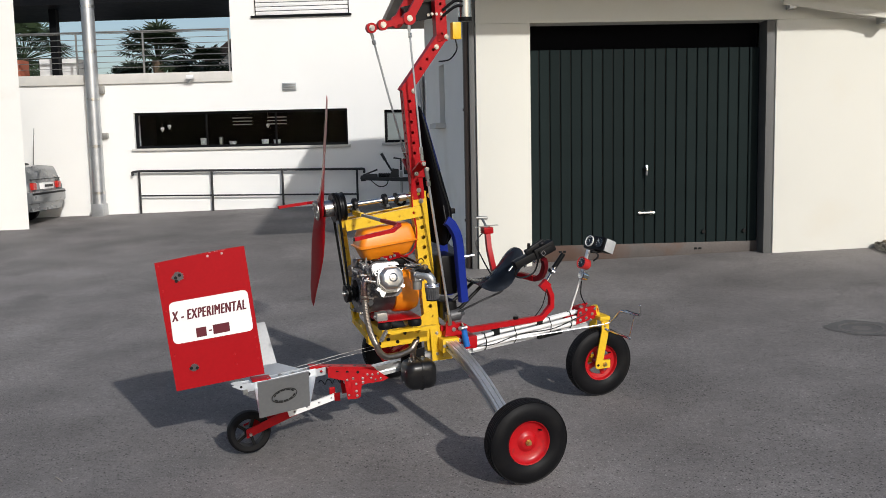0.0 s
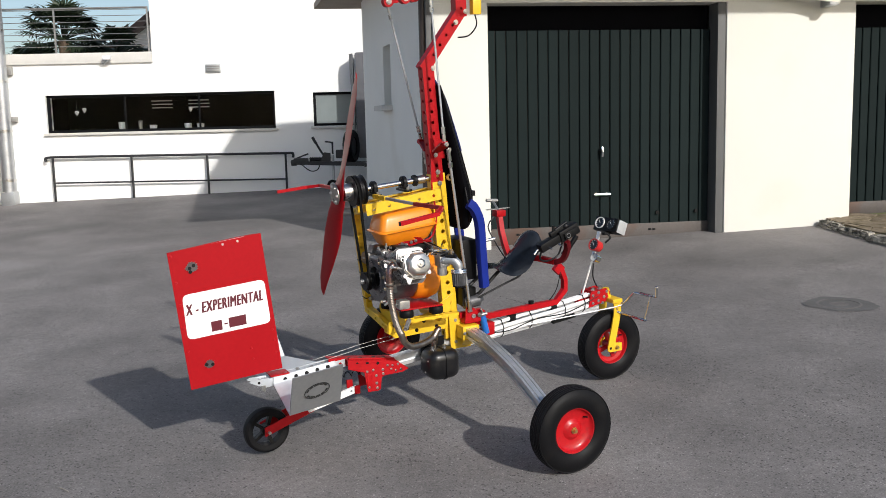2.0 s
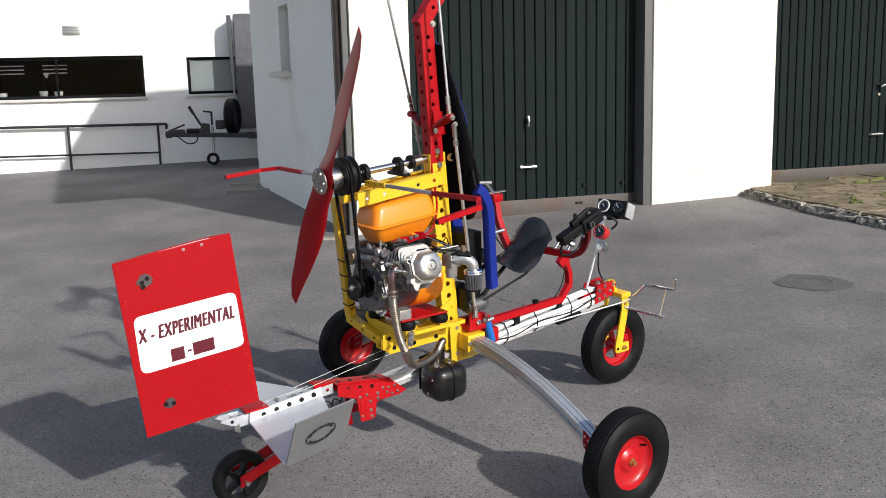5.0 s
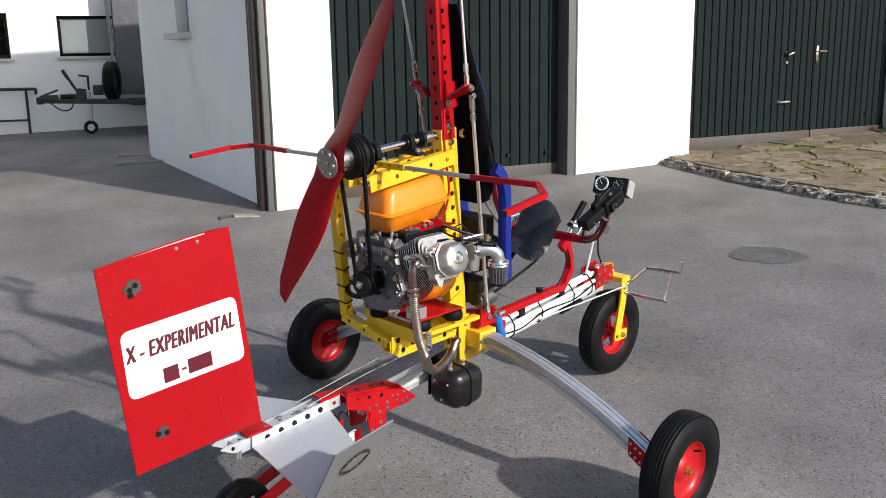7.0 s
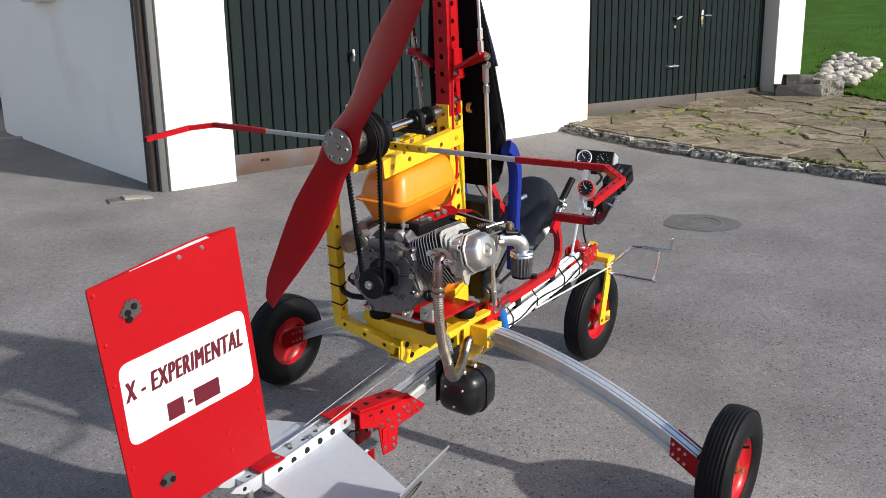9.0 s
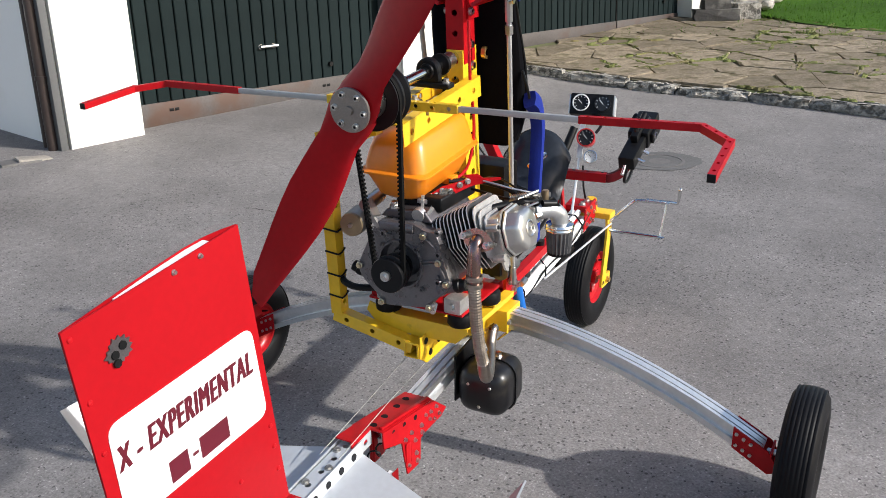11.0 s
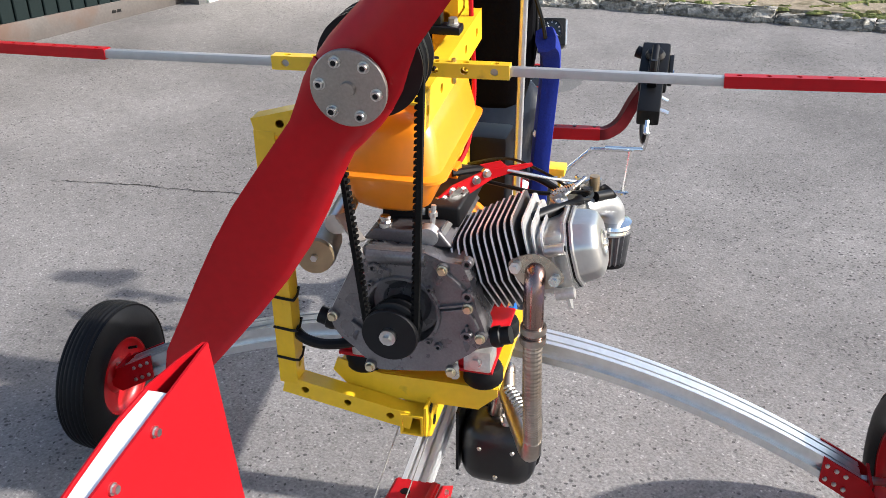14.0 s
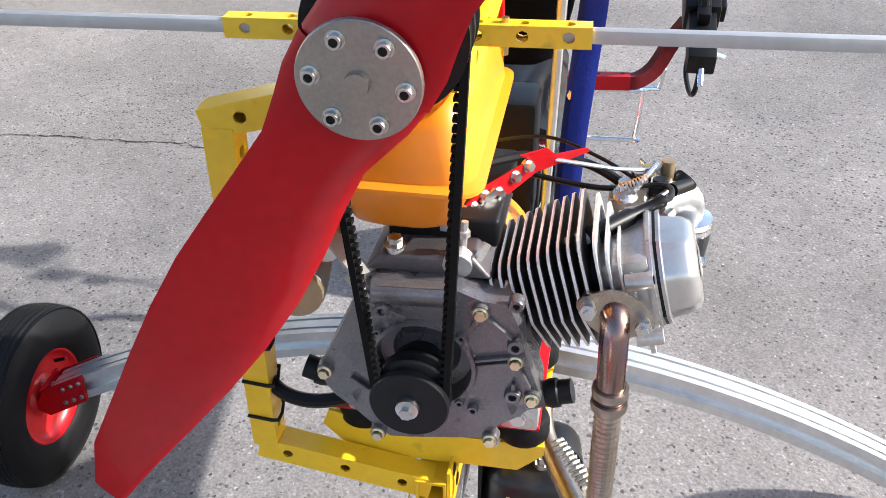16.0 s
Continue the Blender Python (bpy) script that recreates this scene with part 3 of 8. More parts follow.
part("rubber_stop", cyl((8.19, DV - 0.05, 0.76), (8.19, DV - 0.02, 0.76), 0.022, 10), "black", door2)

# folded awning rail under the eaves
awning = thing("awning_rail", "cream painted folded awning rail under the garage eaves", "awning rail")
A0, A1 = Vector((3.50, 10.62, 3.10)), Vector((4.72, 10.62, 2.905))
bm = bmesh.new()
add_bar(bm, A0 + Vector((0, 0, 0.03)), A1 + Vector((0, 0, 0.03)), 0.05, 0.07, bevel=0.006)
part("rail", bm, "plaster_cream", awning)
part("wall_bracket", box((4.60, 10.60, 2.88), (4.70, 10.88, 2.96), 0.006), "galv", awning)
part("wall_bracket", box((3.56, 10.60, 3.05), (3.64, 10.80, 3.12), 0.006), "galv", awning)

# ---- white house behind ----
YB = 18.7
house = thing("white_house", "large white rendered house with ribbon window and roof terrace", "house", kind="structure")
W = [(-7.16, -2.72, 1.66, 2.39), (-1.97, -1.05, 1.68, 2.34)]


def wall_with_windows(x0, x1, z0, z1, wins):
    xs = sorted({x0, x1, *[w[0] for w in wins], *[w[1] for w in wins]})
    for a, b in zip(xs, xs[1:]):
        hit = [w for w in wins if w[0] <= a and b <= w[1]]
        if not hit:
            part("wall", box((a, YB, z0), (b, YB + 0.35, z1)), "plaster_house", house)
        else:
            w = hit[0]
            part("wall", box((a, YB, z0), (b, YB + 0.35, w[2])), "plaster_house", house)
            part("wall", box((a, YB, w[3]), (b, YB + 0.35, z1)), "plaster_house", house)


wall_with_windows(-14.0, 5.0, -0.3, 2.985, W)
S = (-4.56, -2.62, 4.27, 5.5)
for a, b, c, d in ((-5.05, S[0], 2.985, 7.5), (S[1], 5.0, 2.985, 7.5), (S[0], S[1], 2.985, S[2]), (S[0], S[1], S[3], 7.5)):
    part("upper_wall", box((a, YB, c), (b, YB + 0.35, d)), "plaster_house", house)
part("upper_wall", box((-5.05, YB + 0.35, 2.985), (-4.70, YB + 5, 7.5)), "plaster_house", house)
part("terrace_edge", box((-14.0, YB - 0.05, 2.985), (-5.05, YB + 0.4, 3.19), 0.01), "sill", house, "grey concrete terrace edge")
part("terrace_floor", box((-14.0, YB + 0.4, 2.9), (-5.06, YB + 4.5, 3.1)), "sill", house)
part("terrace_roof", box((-14.0, YB - 0.1, 4.60), (-5.06, YB + 2.4, 4.85)), "dark_frame", house)
part("terrace_post", box((-9.05, YB + 0.5, 3.1), (-8.90, YB + 0.65, 4.6)), "dark_frame", house)

ribbon = tagged(new("window_1"), "long dark ribbon window with vases and pots behind the glass")
ribbon.parent = house


def window(parent, x0, x1, z0, z1, panes, glass, deep=0.10):
    y = YB + deep
    t = 0.05
    for a, b, c, d in ((x0, x1, z0, z0 + t), (x0, x1, z1 - t, z1), (x0, x0 + t, z0 + t, z1 - t), (x1 - t, x1, z0 + t, z1 - t)):
        part("window_frame", box((a, y - 0.03, c), (b, y + 0.04, d), 0.004), "dark_frame", parent)
    w = (x1 - x0 - 2 * t) / panes
    for i in range(panes):
        a = x0 + t + w * i
        part("pane", box((a + 0.006, y, z0 + t), (a + w - 0.006, y + 0.012, z1 - t)), glass, parent)
        if i:
            part("mullion", box((a - 0.016, y - 0.020, z0 + t), (a + 0.016, y + 0.03, z1 - t), 0.003), "dark_frame", parent)
    part("window_sill", box((x0 - 0.05, YB - 0.06, z0 - 0.05), (x1 + 0.05, y - 0.03, z0), 0.005), "sill", parent)


M["clear"] = material("clear_glass", (0.9, 0.92, 0.92), 0.03, vary=0.0, transmission=1.0)
M["clear"].node_tree.nodes["Principled BSDF"].inputs["IOR"].default_value = 1.12
window(ribbon, *W[0], 3, "clear")
small_win = tagged(new("window_2"), "small dark framed window with a lowered blind")
small_win.parent = house
window(small_win, *W[1], 1, "blind")
# room lining in near-black: the dimness indoors is put into its colour
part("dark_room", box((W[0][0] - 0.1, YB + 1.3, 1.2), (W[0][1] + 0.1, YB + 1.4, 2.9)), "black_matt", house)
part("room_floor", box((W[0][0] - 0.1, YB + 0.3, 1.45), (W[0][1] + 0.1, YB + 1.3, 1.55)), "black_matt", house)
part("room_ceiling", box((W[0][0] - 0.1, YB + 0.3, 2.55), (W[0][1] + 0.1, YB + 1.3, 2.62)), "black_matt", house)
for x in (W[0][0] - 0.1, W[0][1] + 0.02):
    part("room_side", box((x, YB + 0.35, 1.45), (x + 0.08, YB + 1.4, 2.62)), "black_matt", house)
shut = tagged(new("window_3"), "upper window with lowered white slatted shutter")
shut.parent = house
for i in range(14):
    z = S[2] + 0.02 + i * 0.085
    part("slat", box((S[0] + 0.03, YB + 0.05, z), (S[1] - 0.03, YB + 0.08, z + 0.072), 0.008), "white", shut)
part("window_sill", box((S[0] - 0.05, YB - 0.05, S[2] - 0.04), (S[1] + 0.05, YB + 0.06, S[2])), "dark_frame", shut)
part("shutter_back", box((S[0], YB + 0.09, S[2]), (S[1], YB + 0.12, S[3])), "dark_frame", shut)

vent = thing("wall_vent", "small grey louvred vent on the white house wall", "vent")
part("frame", box((-4.03, YB - 0.03, 2.765), (-3.74, YB, 2.925), 0.006), "galv", vent)
for i in range(3):
    part("louvre", box((-4.01, YB - 0.045, 2.785 + i * 0.045), (-3.76, YB - 0.028, 2.812 + i * 0.045), 0.003), "steel_rough", vent)

# pots and ornaments on the inner sill
def pot(x, h, w, mat):
    return lathe([(0, 0), (w * 0.36, 0), (w * 0.5, h), (w * 0.43, h), (0.0, h * 0.9)], (x, YB + 0.24, 1.63), (0, 0, 1), 14)


for x, h, w, mat in ((-5.78, 0.22, 0.15, "white"), (-5.42, 0.24, 0.09, "steel"), (-5.17, 0.15, 0.15, "white"), (-4.49, 0.17, 0.15, "white"), (-4.24, 0.16, 0.15, "white")):
    t = thing("flower_pot", "white flower pot on the window sill behind glass", "flower pot", group="pots in the window")
    part("body", pot(x, h, w, mat), mat, t)
for x in (-5.35, -4.6):
    t = thing("wall_shelf", "white slatted wall shelf inside the dark room", "shelf")
    for k in range(3):
        part("slat", box((x, YB + 0.9, 2.12 + k * 0.07), (x + 0.42, YB + 0.93, 2.14 + k * 0.07)), "white", t)
for x, z in ((-6.65, 2.05), (-6.50, 2.10), (-4.42, 2.08)):
    t = thing("hanging_ornament", "white heart-shaped ornament hanging in the window", "ornament")
    part("body", lathe([(0, -0.06), (0.022, -0.03), (0.042, 0.015), (0.03, 0.04), (0, 0.035)], (x, YB + 0.24, z), (0, 0, 1), 12), "white", t)
    part("thread", tube([(x, YB + 0.24, z + 0.05), (x, YB + 0.24, 2.55)], 0.0015, 6), "steel_rough", t)

# flue on the facade
flue = thing("metal_flue", "tall stainless steel flue pipe fixed to the white house", "flue pipe")
bm = bmesh.new()
add_sweep(bm, [(-7.90, YB - 0.2, 0.5), (-7.90, YB - 0.2, 7.2)], circle(0.13, 20))
part("pipe", bm, "galv", flue)
for z in (0.75, 1.7, 2.65, 3.6, 4.5):
    part("collar", cyl((-7.90, YB - 0.2, z), (-7.90, YB - 0.2, z + 0.05), 0.14, 20), "steel", flue)
part("foot", box((-8.03, YB - 0.33, 0.22), (-7.77, YB - 0.07, 0.55), 0.02), "galv", flue)
part("bracket", box((-7.93, YB - 0.1, 2.8), (-7.72, YB, 2.95), 0.01), "steel_rough", flue)
part("bracket", box((-7.93, YB - 0.1, 1.9), (-7.70, YB, 2.0), 0.01), "steel_rough", flue)
camera_box = thing("security_camera", "small white outdoor camera under the terrace edge", "camera")
part("housing", box((-5.95, YB - 0.22, 3.04), (-5.80, YB - 0.10, 3.12), 0.02), "white", camera_box)
part("mount", tube([(-5.87, YB - 0.12, 3.05), (-5.98, YB - 0.05, 2.98)], 0.025), "galv", camera_box)

# handrail before the house
handrail = thing("handrail", "black steel handrail in front of the white house", "handrail")
RY = 18.60
rx = [-7.07, -5.55, -4.08, -2.545]
rz = [gz(x, RY) for x in rx]


def rail_z(x):
    return 1.143 - 0.0077 * x


for x, z in zip(rx, rz):
    part("post", tube([(x, RY, z - 0.05), (x, RY, rail_z(x) - 0.01)], 0.022, 10), "rail", handrail)
bm = bmesh.new()
add_sweep(bm, smooth_path([(-7.20, RY, 1.11), (-7.20, RY, 1.18), (-7.02, RY, rail_z(-7.02))], 4) + [Vector((x, RY, rail_z(x))) for x in rx[1:3]] + smooth_path([(-2.50, RY, rail_z(-2.50)), (-2.40, RY, 1.153), (-2.40, RY, 1.07)], 4), circle(0.025, 10))
part("top_rail", bm, "rail", handrail)
part("mid_rail", tube([(rx[0], RY, 0.69), (rx[3], RY, 0.652)], 0.017, 10), "rail", handrail)

# terrace railing
trail = thing("terrace_railing", "thin steel terrace railing with horizontal wires", "railing")
for x in (-10.3, -8.3, -6.9, -5.12):
    part("post", box((x, YB + 0.02, 3.19), (x + 0.03, YB + 0.05, 4.05)), "steel_rough", trail)
for k in range(7):
    z = 3.32 + k * 0.115
    part("wire", tube([(-13.5, YB + 0.03, z), (-5.1, YB + 0.03, z)], 0.007, 6), "steel_rough", trail)
part("top_rail", tube([(-13.5, YB + 0.03, 4.04), (-5.1, YB + 0.03, 4.04)], 0.018, 8), "steel_rough", trail)

# white planters on the terrace
for x, mat in ((-9.35, "white"), (-8.85, "white"), (-10.6, "terracotta")):
    t = thing("terrace_planter", "square planter box on the house terrace", "planter")
    w = 0.35 if mat == "white" else 1.3
    part("body", box((x - w / 2, YB + 0.9, 3.1), (x + w / 2, YB + 1.3, 3.62), 0.02), mat, t)


def palm(x, y, z0, h, size, seed, label):
    rng = random.Random(seed)
    t = thing("palm_tree", label, "palm tree", group="palms behind the terrace")
    bm = bmesh.new()
    pts = [(x, y, z0 - 4), (x + 0.05, y, z0 + h * 0.5), (x, y, z0 + h)]
    add_sweep(bm, smooth_path(pts, 5), circle(0.14, 9))
    part("trunk", bm, "trunk", t)
    bm = bmesh.new()
    top = Vector((x, y, z0 + h))
    for k in range(72):
        az, el = rng.uniform(0, 6.283), rng.uniform(-0.7, 1.35)
        d = Vector((math.cos(az) * math.cos(el), math.sin(az) * math.cos(el), math.sin(el)))
        stem = size * rng.uniform(0.45, 0.62)
        c = top + d * stem
        add_cyl(bm, top, c, 0.012, 4)
        side = d.cross(Vector((0, 0, 1))).normalized()
        upv = side.cross(d)
        for j in range(15):
            a = (j - 7) * 0.2 + rng.uniform(-0.05, 0.05)
            leaf = (d * math.cos(a) + side * math.sin(a)).normalized()
            n = size * 0.5 * rng.uniform(0.75, 1.05) * (1 - 0.2 * abs(j - 7) / 7)
            wv = leaf.cross(upv).normalized() * 0.028
            mid, end = c + leaf * n * 0.55, c + leaf * n - Vector((0, 0, n * 0.28))
            v = [bm.verts.new(p) for p in (c, mid + wv, end, mid - wv)]
            bm.faces.new(v)
    part("crown", bm, "palm", t, smooth=False)


palm(-12.4, 24.5, 1.8, 2.3, 1.55, 3, "fan palm with drooping green fronds behind the terrace")
palm(-8.55, 24.0, 1.9, 2.05, 1.25, 5, "bushy fan palm behind the terrace railing")
palm(-9.6, 25.0, 1.7, 1.5, 1.0, 7, "low fan palm behind the terrace railing")
palm(-7.1, 23.5, 1.7, 1.85, 0.85, 9, "slim young palm beside the neighbouring roof")
neighbour = thing("neighbour_house", "pale neighbouring house with a dark pitched roof", "house", kind="structure")
bm = bmesh.new()
add_plate(bm, [(-7.75, 27.0, 4.15), (-2.5, 27.0, 7.9), (2.8, 27.0, 4.15), (2.8, 27.0, -0.2), (-7.75, 27.0, -0.2)], 0.3)
part("wall", bm, "plaster_house", neighbour, smooth=False)
bm = bmesh.new()
add_bar(bm, (-8.35, 27.2, 3.80), (-2.5, 27.2, 8.2), 1.6, 0.18)
add_bar(bm, (3.4, 27.2, 3.80), (-2.5, 27.2, 8.2), 1.6, 0.18)
part("roof", bm, "roof", neighbour, smooth=False)

# wall end on the left of the yard
left = thing("wall_west", "corner of a white plastered building beside the yard", "wall", kind="structure")
upright("body", [(-14, 16.5), (-8.38, 16.5), (-8.61, 16.9), (-14, 16.9)], -0.4, 5.5, "plaster", left)

# ---- trailer ----
trailer = thing("car_trailer", "parked tarpaulin-covered trailer with spare wheel and jockey wheel", "trailer")
TZ = gz(-1.0, 17.8)
bm = bmesh.new()
for k in (0.0, 0.5):
    add_bar(bm, (-2.25, 17.8, TZ + 0.55), (-0.85, 17.55 + k, TZ + 0.5), 0.06, 0.07)
add_bar(bm, (-0.95, 17.8, TZ + 0.5), (2.2, 17.8, TZ + 0.5), 1.1, 0.07)
part("drawbar", bm, "rail", trailer)
bm = bmesh.new()
add_box(bm, (-2.30, 17.75, TZ + 0.53), (-2.02, 17.85, TZ + 0.64), 0.02)
add_lathe(bm, [(0, -0.06), (0.05, -0.06), (0.06, 0.0), (0.05, 0.05), (0, 0.06)], (-2.30, 17.8, TZ + 0.56), (0, 0, 1), 16)
add_bar(bm, (-2.26, 17.8, TZ + 0.63), (-2.02, 17.8, TZ + 0.72), 0.04, 0.03)
part("coupling", bm, "rail", trailer)
bm = bmesh.new()
add_cyl(bm, (-2.0, 17.8, TZ + 0.60), (-1.66, 17.8, TZ + 0.60), 0.045, 14)
for k in range(6):
    add_cyl(bm, (-1.99 + 0.035 * k, 17.8, TZ + 0.60), (-1.975 + 0.035 * k, 17.8, TZ + 0.60), 0.056, 14)
part("overrun_gaiter", bm, "black", trailer)
bm = bmesh.new()
add_sweep(bm, [(-1.66, 17.78, TZ + 0.58), (-1.78, 17.77, TZ + 0.76), (-1.90, 17.77, TZ + 0.98)], circle(0.020, 8))
add_cyl(bm, (-1.86, 17.77, TZ + 0.90), (-1.93, 17.77, TZ + 1.03), 0.028, 10)
part("handbrake", bm, "rail", trailer)
bm = bmesh.new()
add_plate(bm, [(-1.80, 17.76, TZ + 0.56), (-1.60, 17.76, TZ + 0.56), (-1.60, 17.76, TZ + 0.72), (-1.72, 17.76, TZ + 0.74)], 0.03)
add_box(bm, (-1.50, 17.74, TZ + 0.62), (-1.34, 17.86, TZ + 0.78), 0.02)
add_sweep(bm, [(-1.56, 17.8, TZ + 0.70), (-1.56, 17.8, TZ + 0.92), (-1.70, 17.8, TZ + 0.94)], circle(0.016, 8))
part("brake_bracket", bm, "rail", trailer)
part("cable", tube([(-2.2, 17.8, TZ + 0.56), (-2.0, 17.75, TZ + 0.4), (-1.85, 17.75, TZ + 0.42), (-1.8, 17.78, TZ + 0.56)], 0.01, 8, 5), "black", trailer)
part("jockey_leg", tube([(-1.56, 17.8, TZ + 0.10), (-1.56, 17.8, TZ + 0.68)], 0.026), "galv", trailer)
jw = part("jockey_wheel", lathe([(0, -0.03), (0.06, -0.03), (0.105, -0.03), (0.11, 0), (0.105, 0.03), (0.06, 0.03), (0, 0.03)], (-1.58, 17.8, TZ + 0.11), (0, 1, 0), 24), "rubber", trailer)
part("rim", lathe([(0, -0.034), (0.055, -0.034), (0.055, 0.034), (0, 0.034)], (-1.58, 17.8, TZ + 0.11), (0, 1, 0), 16), "galv", jw)
sp = part("spare_wheel", lathe([(0.17, -0.07), (0.28, -0.085), (0.31, -0.05), (0.31, 0.05), (0.28, 0.085), (0.17, 0.07)], (-1.2, 17.7, TZ + 0.84), (1, -0.25, 0), 32), "rubber", trailer)
part("rim", lathe([(0, -0.03), (0.1, -0.045), (0.17, -0.05), (0.17, 0.05), (0, 0.03)], (-1.2, 17.7, TZ + 0.84), (1, -0.25, 0), 24), "rail", sp)
bm = bmesh.new()
add_box(bm, (-1.10, 18.15, TZ + 0.60), (2.2, 18.62, TZ + 2.62), 0.05)
part("tarpaulin", bm, "tarp_dark", trailer)
bm = bmesh.new()
rows = []
for i in range(15):
    z = TZ + 0.95 + i * 0.118
    rows.append([bm.verts.new((-1.12 - 0.10 * (0.75 + 0.25 * math.sin(k * 1.3 + i * 0.23)) * math.sin(math.pi * min(1, (k + 0.6) / 9)) * (0.5 + 0.5 * i / 14), 18.17 + k * 0.052, z)) for k in range(9)])
for a, b in zip(rows, rows[1:]):
    for k in range(8):
        bm.faces.new((a[k], a[k + 1], b[k + 1], b[k]))
bmesh.ops.solidify(bm, geom=bm.faces[:], thickness=0.02)
part("front_cover", bm, "tarp", trailer, "creased pale grey front cover")
part("support_leg", tube([(0.3, 17.3, TZ), (0.3, 17.3, TZ + 0.5)], 0.03), "galv", trailer)

# ---- car ----
car = thing("parked_car", "silver convertible parked beside the white house, rear view", "car", Matrix.Translation((-8.55, 17.60, gz(-9.5, 17.3))) @ Matrix.Rotation(radians(95), 4, "Z") @ Matrix.Diagonal((1, 1, 1.22, 1)))
bm = bmesh.new()
sections = []
for y, wshrink in [(0.0, 0.06), (0.06, 0.02), (0.5, 0.0), (1.3, 0.0), (2.6, 0.0), (3.7, 0.04), (4.1, 0.14)]:
    hw = 0.86 - wshrink
    top = 0.86 if y < 0.04 else 0.93 if y < 1.4 else 0.95 if y < 2.2 else 0.86 if y < 3.6 else 0.66
    shape = [(-hw + 0.08, 0.24), (-hw, 0.34), (-hw, 0.62), (-hw + 0.05, top - 0.10), (-hw + 0.16, top), (0, top + 0.03), (hw - 0.16, top), (hw - 0.05, top - 0.10), (hw, 0.62), (hw, 0.34), (hw - 0.08, 0.24)]
    sections.append([bm.verts.new((x, y + (0.05 if z > 0.7 and y < 0.1 else 0), z)) for x, z in shape])
for a, b in zip(sections, sections[1:]):
    for i in range(len(a)):
        j = (i + 1) % len(a)
        bm.faces.new((a[i], a[j], b[j], b[i]))
bm.faces.new(sections[0][::-1])
bm.faces.new(sections[-1])
part("body", bm, "car", car)
part("bumper", box((-0.84, -0.06, 0.36), (0.84, 0.12, 0.56), 0.05), "car", car)
part("bumper_strip", box((-0.80, -0.066, 0.50), (0.80, -0.055, 0.53), 0.003), "dark_frame", car)
part("boot_seam", box((-0.70, -0.012, 0.735), (0.70, 0.06, 0.742)), "dark_frame", car)
for s in (-1, 1):
    part("tail_lamp", box((s * 0.60 - 0.09, -0.035, 0.57), (s * 0.60 + 0.09, 0.08, 0.69), 0.03), "lamp_red", car, "red tail lamp")
    part("side_reflector", box((s * 0.84 - 0.02, 0.18, 0.60), (s * 0.84 + 0.022, 0.34, 0.66), 0.008), "lamp_red", car)
    for y in (0.75, 3.3):
        wh = part("wheel", lathe([(0.19, -0.1), (0.28, -0.1), (0.31, -0.06), (0.31, 0.06), (0.28, 0.1), (0.19, 0.1)], (s * 0.72, y, 0.31), (1, 0, 0), 28), "rubber", car)
        part("rim", lathe([(0, -0.06), (0.19, -0.09), (0.19, 0.09), (0, 0.06)], (s * 0.72, y, 0.31), (1, 0, 0), 20), "galv", wh)
plate_ob = part("number_plate", box((-0.26, -0.05, 0.58), (0.26, 0.03, 0.68), 0.004), "white", car)
part("plate_bar", box((-0.2, -0.055, 0.61), (0.2, -0.049, 0.65)), "dark_ink", plate_ob)
part("windscreen_frame", tube([(-0.66, 2.1, 0.93), (-0.55, 1.7, 1.28), (0.55, 1.7, 1.28), (0.66, 2.1, 0.93)], 0.03, 8, 4), "dark_frame", car)
for s in (-0.36, 0.36):
    part("headrest", box((s - 0.13, 0.95, 0.93), (s + 0.13, 1.07, 1.10), 0.04), "black", car)
part("hood_cover", box((-0.62, 0.55, 0.90), (0.62, 0.95, 0.99), 0.04), "black", car)
part("aerial", tube([(0.55, 0.45, 0.93), (0.58, 0.40, 1.55)], 0.006, 6), "dark_frame", car)

# ---- kerb, paving, steps, lawn ----
KERB = [Vector(p) for p in ((4.63, 10.83), (4.64, 9.9), (4.72, 9.2), (4.86, 8.5), (5.06, 7.8), (5.22, 7.2), (5.32, 6.6), (5.42, 6.0), (5.66, 5.2), (6.0, 4.4), (6.5, 3.6), (7.2, 2.9))]


def kerb_x(y):
    for a, b in zip(KERB, KERB[1:]):
        if b.y <= y <= a.y:
            return a.x + (b.x - a.x) * (a.y - y) / (a.y - b.y)
    return KERB[0].x if y > KERB[0].y else KERB[-1].x


def paving_z(x, y):
    return gz(x, y) + 0.075 + 0.012 * noise.noise((x * 0.7, y * 0.7, 3))


bed = bmesh.new()
rows = []
for j in range(34):
    y = 3.0 + j * 0.25
    x0 = kerb_x(y) + 0.09
    rows.append([bed.verts.new((x0 + (9.6 - x0) * i / 12, y, paving_z(x0 + (9.6 - x0) * i / 12, y) - 0.012)) for i in range(13)])
for a, b in zip(rows, rows[1:]):
    for i in range(12):
        bed.faces.new((a[i], a[i + 1], b[i + 1], b[i]))
pavement = part("pavement", bed, "soil")
tagged(pavement, "weathered flagstone paving with moss in the joints", "paving", kind="structure")

kerb = thing("kerb", "rough-hewn pale stone kerb along the paving", "kerb", kind="structure")
LAWN_X = 8.85
lawn = bmesh.new()


def lawn_z(x, y):
    return gz(x, y) + 0.09 + 0.035 * max(0, x - LAWN_X) + 0.05 * noise.noise((x * 0.35, y * 0.35, 9))


rows = []
for j in range(40):
    y = 1.0 + j * 0.8
    xa = LAWN_X + 0.25 * noise.noise((y * 0.9, 2, 2)) + (0.25 if y > 10.4 else 0.1)
    rows.append([lawn.verts.new((xa + (30 - xa) * (i / 24) ** 1.6, y, lawn_z(xa + (30 - xa) * (i / 24) ** 1.6, y))) for i in range(25)])
